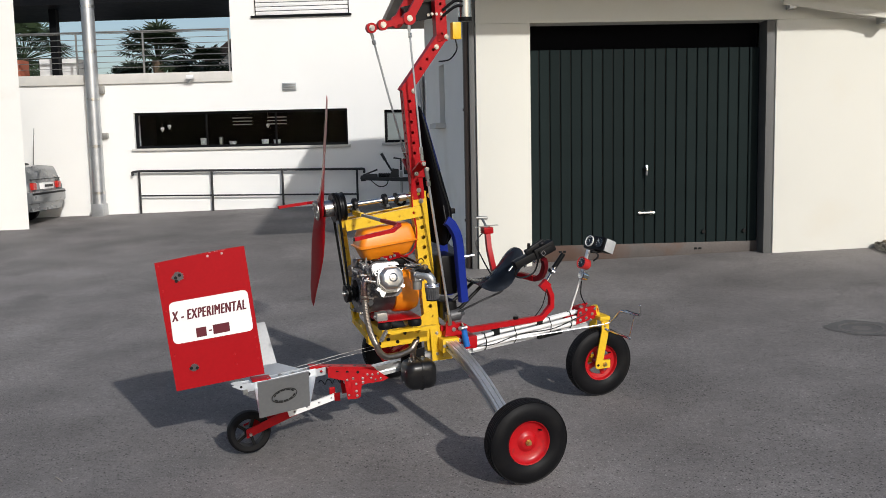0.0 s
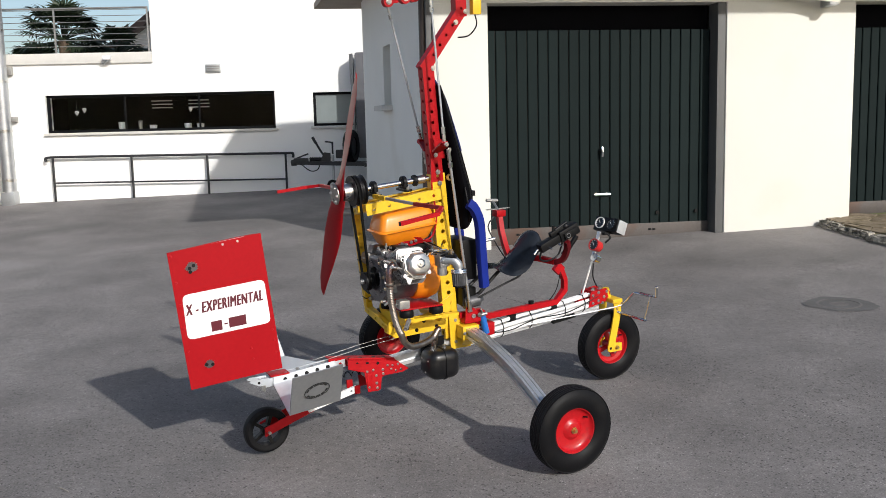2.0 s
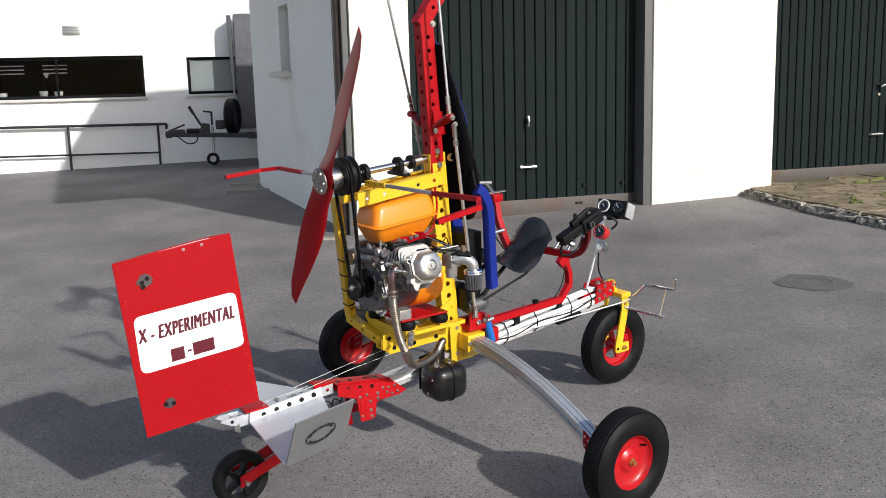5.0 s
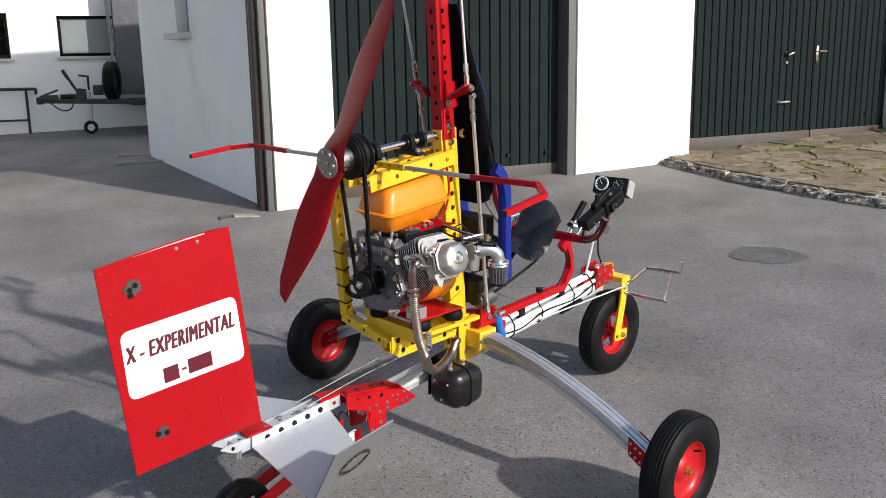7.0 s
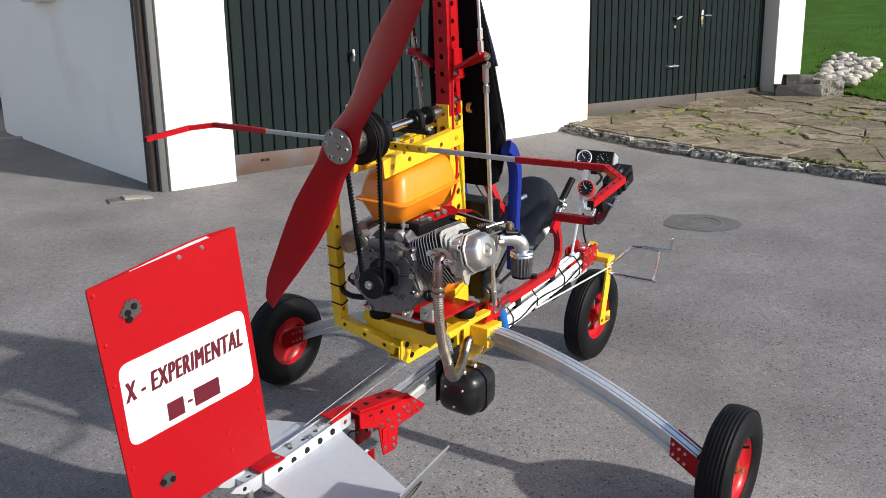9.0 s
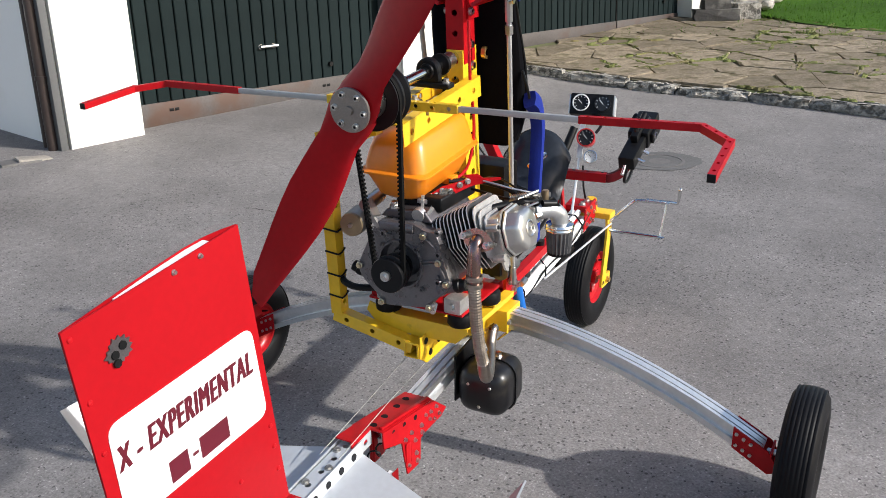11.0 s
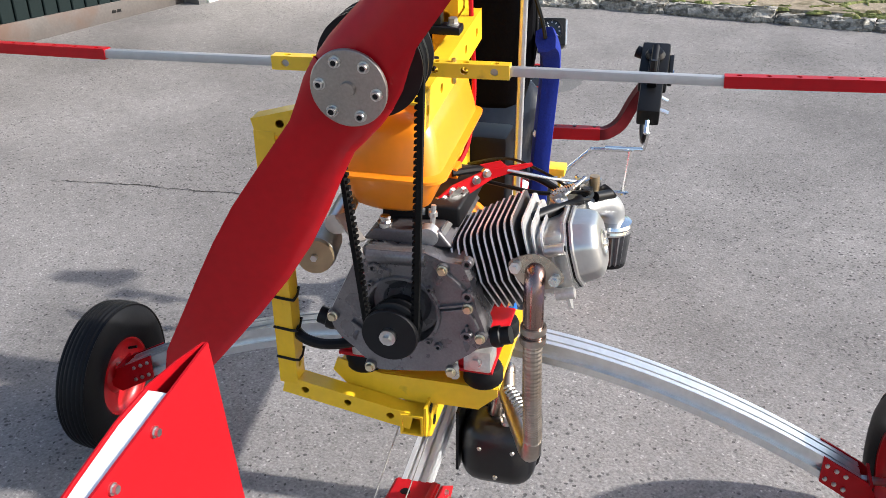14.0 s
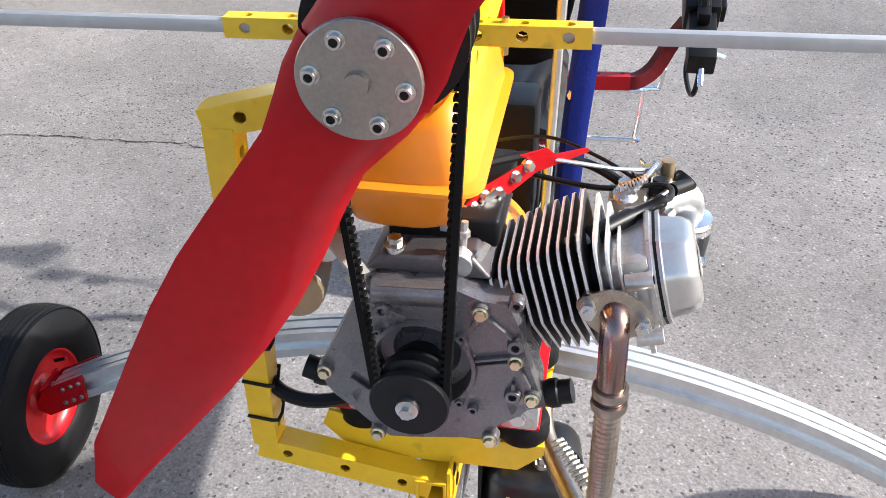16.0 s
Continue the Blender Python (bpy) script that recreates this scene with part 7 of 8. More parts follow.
    outline = [(-w + cut, top), (-w + cut * 0.45, top - cut * 0.12), (-w + cut * 0.12, top - cut * 0.45), (-w, top - cut), (-w, -low * 0.12), (-w + low * 0.62, -low), (w - cut, -low), (w, -low + cut), (w, top - cut), (w - cut * 0.3, top - cut * 0.3), (w - cut, top)]
    bm = bmesh.new()
    add_plate(bm, [c + EX1 * x + CU * y for x, y in outline], thick)
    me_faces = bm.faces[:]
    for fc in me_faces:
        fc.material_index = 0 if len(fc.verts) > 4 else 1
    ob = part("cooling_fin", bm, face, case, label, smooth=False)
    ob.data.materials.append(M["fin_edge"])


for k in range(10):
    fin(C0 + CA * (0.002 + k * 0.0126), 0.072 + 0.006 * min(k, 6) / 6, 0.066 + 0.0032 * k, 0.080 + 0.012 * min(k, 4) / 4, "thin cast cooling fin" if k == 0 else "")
H0 = C0 + CA * 0.130
HM = Matrix((EX1, CU, CA)).transposed().to_4x4()
HM.translation = H0
part("cylinder_head", box((-0.062, -0.056, 0.0), (0.062, 0.052, 0.060), 0.012, HM), "cast_light", case, "bright cast cylinder head")
for k in range(4):
    fin(H0 + CA * (0.002 + k * 0.012), 0.078 - 0.004 * k, 0.088 - 0.013 * k, 0.072, "", 0.0030, 0.026, "fin_side")
HEX = [(-0.068, -0.026), (-0.036, -0.060), (0.030, -0.064), (0.066, -0.028), (0.066, 0.028), (0.033, 0.062), (-0.036, 0.060), (-0.068, 0.026)]
bm = bmesh.new()
add_plate(bm, [H0 + CA * 0.060 + EX1 * x * 1.06 + CU * y * 1.05 for x, y in HEX], 0.010)
bmesh.ops.bevel(bm, geom=bm.edges[:], offset=0.003, segments=2, affect="EDGES")
part("head_flange", bm, "cast_light", case)
part("cover_gasket", plate([H0 + CA * 0.0672 + EX1 * x * 1.01 + CU * y * 1.00 for x, y in HEX], 0.004), "black", case)
bm = bmesh.new()
rings = []
for t, k in ((0.069, 1.01), (0.073, 1.01), (0.0745, 0.92), (0.086, 0.89), (0.100, 0.855), (0.109, 0.78), (0.113, 0.66)):
    ring = []
    for i in range(8):
        p, n2 = Vector(HEX[i]), Vector(HEX[(i + 1) % 8])
        pr = Vector(HEX[i - 1])
        for q2 in (p.lerp(pr, 0.18), p * 0.965 + (n2 + pr) * 0.0175, p.lerp(n2, 0.18)):
            ring.append(bm.verts.new(H0 + CA * t + EX1 * q2.x * k + CU * q2.y * k))
    rings.append(ring)
for a, b in zip(rings, rings[1:]):
    for i in range(24):
        bm.faces.new((a[i], a[(i + 1) % 24], b[(i + 1) % 24], b[i]))
bm.faces.new(rings[-1])
M["cover_metal"] = material("pressed_cover_metal", (0.56, 0.55, 0.53), 0.3, metal=0.85, vary=0.12, scale=14, spots=(9, 0.6, 0.8, (0.26, 0.25, 0.24)))
part("valve_cover", bm, "cover_metal", case, "pressed metal valve cover with rolled rim")
bm = Pieces()
add_lathe(bm, [(0.024, 0.0005), (0.020, 0.002), (0.013, -0.003), (0.0, -0.003)], H0 + CA * 0.1135, CA, 24)
add_cyl(bm, H0 + CA * 0.108, H0 + CA * 0.121, 0.007, 6)
part("cover_bolt", bm, "steel", case)
bm = Pieces()
for x, y in ((-0.072, 0.030), (-0.070, -0.052), (0.064, 0.045), (0.064, -0.045)):
    p = H0 + EX1 * x + CU * y
    add_cyl(bm, p + CA * 0.030, p + CA * 0.062, 0.0105, 14)
part("bolt_post", bm, "cast_light", case)
bm = Pieces()
for x, y in ((-0.072, 0.030), (0.064, 0.045)):
    p = H0 + EX1 * x + CU * y
    add_cyl(bm, p + CA * 0.055, p + CA * 0.0635, 0.0055, 10)
part("post_hole", bm, "black", case)
# lower mudguard-like ear of the head
part("head_ear", plate([H0 + CA * 0.045 + EX1 * x + CU * y for x, y in ((-0.066, -0.045), (-0.056, -0.088), (-0.044, -0.096), (-0.020, -0.06))], 0.006), "cast_light", case)
# spark plug and cap
SP = Vector((-0.415, -0.152, 0.944))
SE = Vector((-0.310, -0.281, 0.975))
sdir = (SE - SP).normalized()
bm = bmesh.new()
add_cyl(bm, SP - sdir * 0.022, SP - sdir * 0.006, 0.0125, 6)
add_cyl(bm, SP - sdir * 0.006, SP + sdir * 0.002, 0.014, 14)
part("spark_plug", bm, "passivated", case)
part("plug_insulator", cyl(SP, SP + sdir * 0.022, 0.008, 14), "gauge_face", case, "white spark plug insulator")
bm = bmesh.new()
add_lathe(bm, [(0, 0.012), (0.0125, 0.012), (0.0138, 0.016), (0.0138, 0.028), (0.0120, 0.032), (0.0115, 0.078), (0.0080, 0.086), (0.0070, 0.118), (0.0090, 0.121), (0.0090, 0.130), (0, 0.131)], SP, sdir, 16)
part("plug_cap", bm, "black", case, "black rubber spark plug cap")
part("ignition_lead", tube([SP + sdir * 0.128, SP + sdir * 0.145 + Vector((0.012, 0.0, -0.008)), (-0.262, -0.255, 0.952), (-0.27, -0.17, 0.945), (-0.25, -0.06, 0.95), (-0.22, 0.02, 0.945)], 0.0040, 8, 6), "black", case)

# exhaust
EX = [(-0.470, -0.197, 0.897), (-0.500, -0.200, 0.906), (-0.519, -0.202, 0.900), (-0.529, -0.203, 0.874), (-0.532, -0.204, 0.84), (-0.531, -0.205, 0.80)]
bm = bmesh.new()
add_sweep(bm, smooth_path(EX, 7), circle(0.0172, 20))
M["blued"] = material("heat_blued_pipe", (0.30, 0.20, 0.17), 0.24, metal=1.0, vary=0.2, scale=12, spots=(16, 0.50, 0.66, (0.16, 0.13, 0.30)))
pipe = part("exhaust_pipe", bm, "blued", gyro, "heat-blued steel exhaust pipe")
fn = Vector((-1, 0, 0.25)).normalized()
fs = Vector((0, -0.97, -0.24)).normalized()
fu = fs.cross(fn).normalized()
fc0 = Vector((-0.506, -0.202, 0.907))
bm = bmesh.new()
add_plate(bm, [fc0 + fs * math.cos(a) * 0.047 + fu * math.sin(a) * (0.029 - 0.012 * math.cos(a) ** 2) for a in [i / 24 * 6.283 for i in range(24)]], 0.005)
part("exhaust_flange", bm, "exhaust", pipe)
bm = Pieces()
for s in (-1, 1):
    c = fc0 + fs * s * 0.033
    add_cyl(bm, c - fn * 0.03, c + fn * 0.016, 0.0085, 14)
    add_cyl(bm, c + fn * 0.016, c + fn * 0.024, 0.010, 6)
    add_cyl(bm, c + fn * 0.022, c + fn * 0.032, 0.005, 8)
part("flange_nut", bm, "steel", pipe)
FX = smooth_path([(-0.531, -0.205, 0.80), (-0.522, -0.206, 0.70), (-0.503, -0.207, 0.61), (-0.478, -0.206, 0.55)], 26)
bm = bmesh.new()
rings = []
side = Vector((0, 1, 0))
for i, p in enumerate(FX):
    d = (FX[min(i + 1, len(FX) - 1)] - FX[max(i - 1, 0)]).normalized()
    s1 = (side - d * side.dot(d)).normalized()
    u1 = s1.cross(d)
    r = 0.0157 if i % 2 else 0.0169
    rings.append([bm.verts.new(p + s1 * x * r + u1 * y * r) for x, y in circle(1, 16)])
for a, b in zip(rings, rings[1:]):
    for k in range(16):
        bm.faces.new((a[k], a[(k + 1) % 16], b[(k + 1) % 16], b[k]))
M["flex"] = material("braided_flex_steel", (0.34, 0.30, 0.26), 0.38, metal=1.0, vary=0.2, scale=30, spots=(6, 0.55, 0.8, (0.30, 0.22, 0.16)))
part("flex_pipe", bm, "flex", pipe, "ribbed flexible steel exhaust hose", smooth=False)
bm = Pieces()
for z in (0.815, 0.795):
    add_lathe(bm, [(0.0175, -0.006), (0.0215, -0.006), (0.0225, 0), (0.0215, 0.006), (0.0175, 0.006)], (-0.531, -0.205, z), (0.03, 0, -1), 24)
part("clamp", bm, "flex", pipe)
bm = bmesh.new()
add_sweep(bm, smooth_path([(-0.478, -0.206, 0.555), (-0.458, -0.202, 0.505), (-0.42, -0.19, 0.474), (-0.36, -0.167, 0.465), (-0.31, -0.145, 0.467), (-0.255, -0.120, 0.478), (-0.225, -0.112, 0.51)], 8), circle(0.0175, 16))
part("exhaust_bend", bm, "flex", pipe)
bm = bmesh.new()
turns = [Vector((-0.400, -0.144, 0.600)).lerp(Vector((-0.446, -0.194, 0.566)), k / 60) for k in range(61)]
_, cs, cu = basis(turns[0], turns[-1])
add_sweep(bm, [p + cs * 0.010 * math.cos(k * 1.05) + cu * 0.010 * math.sin(k * 1.05) for k, p in enumerate(turns)], circle(0.0024, 6))
part("exhaust_spring", bm, "steel_rough", pipe, "coiled steel retaining spring")
bm = bmesh.new()
add_sweep(bm, smooth_path([(-0.235, -0.09, 0.415), (-0.235, -0.10, 0.47), (-0.225, -0.112, 0.51), (-0.21, -0.11, 0.515)], 5), circle(0.0165, 14))
part("tail_pipe", bm, "exhaust", pipe)
bm = bmesh.new()
add_box(bm, (-0.298, -0.185, 0.252), (-0.120, -0.022, 0.412), 0.0)
bmesh.ops.bevel(bm, geom=bm.edges[:], offset=0.048, segments=4, affect="EDGES", profile=0.5)
M["muffler"] = material("black_muffler_enamel", (0.008, 0.008, 0.009), 0.34, vary=0.3, scale=12, spots=(15, 0.58, 0.75, (0.03, 0.026, 0.022)), spec=0.45)
muf = part("muffler", bm, "muffler", gyro, "black rounded box muffler under the engine")
bm = bmesh.new()
add_box(bm, (-0.214, -0.190, 0.247), (-0.204, -0.017, 0.417), 0.0)
bmesh.ops.bevel(bm, geom=[e for e in bm.edges if abs((e.verts[0].co - e.verts[1].co).x) > 0.005], offset=0.05, segments=4, affect="EDGES", profile=0.5)
part("seam", bm, "muffler", muf)
bm = Pieces()
for y, z in ((-0.14, 0.36), (-0.07, 0.36), (-0.105, 0.29)):
    add_lathe(bm, [(0.006, 0.001), (0.004, -0.003), (0, -0.004)], (-0.297, y, z), (1, 0, 0), 10)
for x in (-0.26, -0.19):
    add_bolt(bm, (x, -0.12, 0.411), (0, 0, 1), 0.009, 0.018)
part("bolt", bm, "steel", muf)
part("muffler_bracket", plate([(-0.28, -0.018, 0.28), (-0.28, -0.018, 0.43), (-0.14, -0.018, 0.45), (-0.14, -0.018, 0.28)], 0.006), "black", muf)

# tank
bm = bmesh.new()
prev = None
T0, T1, TY0, TY1 = -0.490, -0.165, -0.034, 0.158
levels = [(0.965, 0.062), (0.972, 0.045), (0.985, 0.030), (1.030, 0.012), (1.046, 0.004), (1.050, -0.008), (1.055, -0.008), (1.059, 0.003), (1.075, 0.005), (1.115, 0.014), (1.136, 0.022), (1.147, 0.034), (1.151, 0.055)]
rings = []
for z, inset in levels:
    x0, x1, y0, y1 = T0 + inset, T1 - inset, TY0 + inset, TY1 - inset
    ring = []
    rr = 0.034
    for cx, cy, a0 in ((x1 - rr, y1 - rr, 0), (x0 + rr, y1 - rr, 90), (x0 + rr, y0 + rr, 180), (x1 - rr, y0 + rr, 270)):
        for k in range(6):
            a = radians(a0 + 18 * k)
            ring.append(bm.verts.new((cx + rr * math.cos(a), cy + rr * math.sin(a), z + 0.10 * (cx + 0.31))))
    rings.append(ring)
for a, b in zip(rings, rings[1:]):
    for k in range(24):
        bm.faces.new((a[k], a[(k + 1) % 24], b[(k + 1) % 24], b[k]))
bm.faces.new(rings[0][::-1])
bm.faces.new(rings[-1])
tank = part("fuel_tank", bm, "orange", gyro, "orange enamelled fuel tank")
part("tank_bracket", box((-0.30, -0.02, 0.95), (-0.26, 0.12, 0.99), 0.004), "orange", tank)

# governor plate, linkage, carburettor
bm = bmesh.new()
GL, GB, GR = Vector((-0.415, 0.008, 0.955)), Vector((-0.310, -0.083, 0.990)), Vector((-0.265, -0.152, 0.998))
gu = Vector((-0.10, 0.10, 0.30)).normalized()
for a, b, wa, wb in ((GL, GL.lerp(GB, 0.45), 0.004, 0.034), (GL.lerp(GB, 0.45), GB, 0.034, 0.022), (GB, GR, 0.022, 0.006)):
    add_plate(bm, [a - gu * wa / 2, b - gu * wb / 2, b + gu * wb / 2, a + gu * wa / 2], 0.004)
add_plate(bm, [GB + gu * 0.010, GB + gu * 0.010 + Vector((-0.012, 0.012, 0.012)), GB + gu * 0.010 + Vector((0.012, -0.02, 0.014)), GB + Vector((0.02, -0.03, 0.008))], 0.003)
gov = part("governor_plate", bm, "red", gyro, "bent red governor control plate")
gnm = (GB - GL).cross(gu).normalized()
if gnm.y > 0:
    gnm = -gnm
bm = Pieces()
for t, h in ((0.28, 0.0), (0.42, 0.006), (0.56, -0.003), (0.78, 0.004), (0.95, 0.006)):
    add_bolt(bm, GL.lerp(GB, t) + gu * h, gnm, 0.0065, 0.009)
add_bar(bm, GL.lerp(GB, 0.34) + gnm * 0.006, GL.lerp(GB, 0.52) + gnm * 0.006 + gu * 0.006, 0.004, 0.012)
add_sweep(bm, [GL.lerp(GB, 0.2) + gu * 0.01, GL.lerp(GB, 0.2) + Vector((0.0, 0, -0.03))], circle(0.003, 8))
part("linkage", bm, "steel", gov)
part("throttle_rod", tube([GB.lerp(GR, 0.4), (-0.27, -0.19, 0.975), (-0.235, -0.235, 0.960)], 0.0028, 6), "steel", gyro)
part("fuel_hose", tube([(-0.30, -0.01, 0.98), (-0.25, -0.07, 0.975), (-0.22, -0.15, 0.955), (-0.23, -0.20, 0.935)], 0.007, 8, 6), "black", gyro)
part("throttle_cable", tube([(-0.12, 0.0, 0.93), (-0.17, -0.09, 0.968), (-0.22, -0.17, 0.965), (-0.245, -0.225, 0.945)], 0.0028, 8, 6), "black", gyro)
bm = bmesh.new()
add_box(bm, (-0.270, -0.255, 0.895), (-0.215, -0.185, 0.950), 0.008)
add_cyl(bm, (-0.245, -0.21, 0.945), (-0.245, -0.21, 0.965), 0.014, 12)
add_cyl(bm, (-0.245, -0.245, 0.94), (-0.245, -0.245, 0.968), 0.008, 10)
add_lathe(bm, [(0, -0.05), (0.024, -0.05), (0.026, 0), (0, 0)], (-0.243, -0.22, 0.90), (0, 0, 1), 20)
carb = part("carburettor", bm, "cast_light", gyro, "small cast carburettor with linkages")
carb.location.z = -0.020
bm = Pieces()
for a, b in (((-0.26, -0.24, 0.957), (-0.23, -0.26, 0.962)), ((-0.27, -0.20, 0.952), (-0.22, -0.24, 0.958))):
    add_cyl(bm, a, b, 0.005, 8)
add_cyl(bm, (-0.25, -0.25, 0.95), (-0.25, -0.25, 0.975), 0.009, 8)
part("choke_lever", bm, "black", carb)
bm = Pieces()
add_lathe(bm, [(0, 0), (0.016, 0), (0.017, 0.005), (0.008, 0.008), (0, 0.012)], (-0.285, -0.205, 0.962), (-0.2, -0.2, 1), 16)
add_cyl(bm, (-0.295, -0.215, 0.975), (-0.225, -0.245, 0.985), 0.004, 8)
add_bar(bm, (-0.26, -0.225, 0.965), (-0.215, -0.255, 0.972), 0.004, 0.018)
add_lathe(bm, [(0, 0), (0.009, 0), (0.009, 0.012), (0, 0.012)], (-0.205, -0.265, 0.965), (0, 0, 1), 12)
part("throttle_linkage", bm, "steel", carb)
bm = Pieces()
add_cyl(bm, (-0.262, -0.226, 0.948), (-0.262, -0.226, 0.968), 0.0115, 6)
add_cyl(bm, (-0.232, -0.222, 0.962), (-0.232, -0.222, 0.976), 0.010, 12)
add_cyl(bm, (-0.275, -0.262, 0.930), (-0.262, -0.270, 0.932), 0.008, 6)
add_cyl(bm, (-0.29, -0.232, 0.952), (-0.262, -0.262, 0.966), 0.0034, 8)
add_cyl(bm, (-0.215, -0.242, 0.968), (-0.190, -0.225, 0.972), 0.0034, 8)
part("carburettor_screw", bm, "steel", carb)
bm = Pieces()
for k in range(9):
    add_lathe(bm, [(0.0052, -0.0012), (0.0066, 0), (0.0052, 0.0012)], (-0.300 + 0.0036 * k, -0.196 - 0.0042 * k, 0.981 + 0.0004 * k), (0.6, -0.7, 0.07), 10)
part("return_spring", bm, "steel", carb)
part("adjuster", cyl((-0.212, -0.262, 0.955), (-0.212, -0.262, 0.985), 0.0095, 12), "tan_end", carb, "tan plastic adjuster")
part("brass_screw", cyl((-0.222, -0.236, 0.95), (-0.222, -0.236, 0.98), 0.008, 10), "brass", carb)
bm = Pieces()
add_box(bm, (-0.262, -0.262, 0.952), (-0.228, -0.238, 0.972), 0.005)
add_cyl(bm, (-0.248, -0.268, 0.958), (-0.215, -0.292, 0.952), 0.010, 12)
add_lathe(bm, [(0, -0.010), (0.017, -0.010), (0.019, 0.0), (0.017, 0.010), (0, 0.010)], (-0.205, -0.285, 0.948), (0.5, -0.6, 0.6), 18)
part("choke_body", bm, "black", carb)
bm = bmesh.new()
add_sweep(bm, smooth_path([(-0.250, -0.245, 0.913), (-0.214, -0.278, 0.912), (-0.194, -0.296, 0.893), (-0.188, -0.298, 0.858)], 7), circle(0.0240, 20))
intake = part("intake_elbow", bm, "galv", gyro, "polished steel intake elbow")
part("clamp", lathe([(0.0245, 0.014), (0.038, 0.010), (0.0405, 0.004), (0.0390, 0.0), (0.0405, -0.005), (0.039, -0.009), (0.034, -0.009)], (-0.188, -0.298, 0.858), (0, 0, 1), 28), "chrome", intake)
bm = bmesh.new()
FC = Vector((-0.188, -0.298, 0.852))
nf = 40
r0 = [bm.verts.new(FC + Vector((math.cos(k / nf * 6.283), math.sin(k / nf * 6.283), 0)) * (0.0390 if k % 2 else 0.0350)) for k in range(nf)]
r1 = [bm.verts.new(FC + Vector((math.cos(k / nf * 6.283), math.sin(k / nf * 6.283), 0)) * (0.0335 if k % 2 else 0.0295) - Vector((0, 0, 0.068))) for k in range(nf)]
for k in range(nf):
    bm.faces.new((r0[k], r0[(k + 1) % nf], r1[(k + 1) % nf], r1[k]))
bm.faces.new(r1[::-1])
part("air_filter", bm, "filter", intake, "tapered pleated air filter", smooth=False)
part("filter_cap", cyl(FC - Vector((0, 0, 0.066)), FC - Vector((0, 0, 0.074)), 0.0325, 24), "rubber", intake)

# black hoses and cables on the upright
bm = Pieces()
for z in (0.86, 0.79, 0.72, 0.65):
    t = (z - FB.z) / (FT.z - FB.z)
    p = FB.lerp(FT, t)
    add_sweep(bm, [p + Vector((a, b, c)) for a, b, c in ((-0.0195, 0.019, 0.0), (-0.0200, -0.016, -0.003), (-0.016, -0.024, -0.005), (-0.002, -0.025, -0.003), (0.018, -0.021, 0.002), (0.0195, 0.019, 0.004))], circle(0.0026, 6))
part("cable_clip", bm, "black", gyro)
bm = Pieces()
add_sweep(bm, smooth_path([(-0.455, 0.262, 0.715), (-0.470, 0.235, 0.697), (-0.475, 0.195, 0.690), (-0.465, 0.150, 0.692), (-0.440, 0.09, 0.700)], 8), circle(0.010, 10))
part("wiring_hose", bm, "black", gyro, "black ribbed wiring hose")

# ---- cockpit ----
# backrest: a black padded bag hung from the mast
bm = bmesh.new()
rows = []
for z, xc, tx, hw in ((1.022, -0.022, 0.012, 0.095), (1.035, -0.020, 0.028, 0.120), (1.07, -0.014, 0.040, 0.135), (1.13, -0.009, 0.043, 0.143), (1.22, -0.015, 0.044, 0.144), (1.33, -0.040, 0.039, 0.140), (1.485, -0.074, 0.032, 0.128), (1.60, -0.098, 0.024, 0.112), (1.71, -0.117, 0.015, 0.090), (1.78, -0.130, 0.008, 0.066)):
    ring = []
    for k in range(24):
        a = k / 24 * 6.283
        cx, cy = math.cos(a), math.sin(a)
        ring.append(bm.verts.new((xc + tx * math.copysign(abs(cx) ** 0.7, cx) + 0.004 * noise.noise((cx, cy, z * 9)), YC + hw * math.copysign(abs(cy) ** 0.7, cy), z)))
    rows.append(ring)
for a, b in zip(rows, rows[1:]):
    for k in range(24):
        bm.faces.new((a[k], a[(k + 1) % 24], b[(k + 1) % 24], b[k]))
bm.faces.new(rows[0][::-1])
bm.faces.new(rows[-1])
back = part("backrest", bm, "black_matt", gyro, "black padded backrest bag tapering up the mast")
part("seam_piping", tube([(-0.015, YC - 0.124, 1.04), (-0.006, YC - 0.143, 1.13), (-0.012, YC - 0.144, 1.24), (-0.045, YC - 0.138, 1.36), (-0.075, YC - 0.127, 1.49), (-0.10, YC - 0.110, 1.61), (-0.122, YC - 0.078, 1.74)], 0.004, 8, 5), "black", back)
part("buckle", box((0.024, YC - 0.10, 1.195), (0.048, YC - 0.07, 1.225), 0.004), "black", back)
part("seat_brace", tube([(0.02, YC - 0.15, 0.955), (0.13, YC - 0.155, 0.965)], 0.008, 8), "chrome", gyro)
bm = Pieces()
for y, lean in ((-0.115, 1), (0.095, -1)):
    add_sweep(bm, smooth_path([(-0.036, y - 0.018 * lean, 1.170), (-0.010, y - 0.024 * lean, 1.148), (0.016, y - 0.023 * lean, 1.100), (0.030, y - 0.019 * lean, 1.05), (0.039, y - 0.013 * lean, 0.97), (0.047, y - 0.007 * lean, 0.88), (0.063, y, 0.71)], 6), [(-0.017, -0.023), (0.0, -0.027), (0.017, -0.023), (0.021, 0.0), (0.017, 0.023), (0.0, 0.027), (-0.017, 0.023), (-0.021, 0.0)], (1, 0, 0))
part("seat_belt_pad", bm, "blue", gyro, "blue padded harness straps")
part("belt_strap", tube([(-0.040, YC - 0.146, 1.25), (-0.040, YC - 0.160, 1.21), (-0.036, YC - 0.168, 1.172)], 0.004, 6, 4), "black", gyro)
bm = bmesh.new()
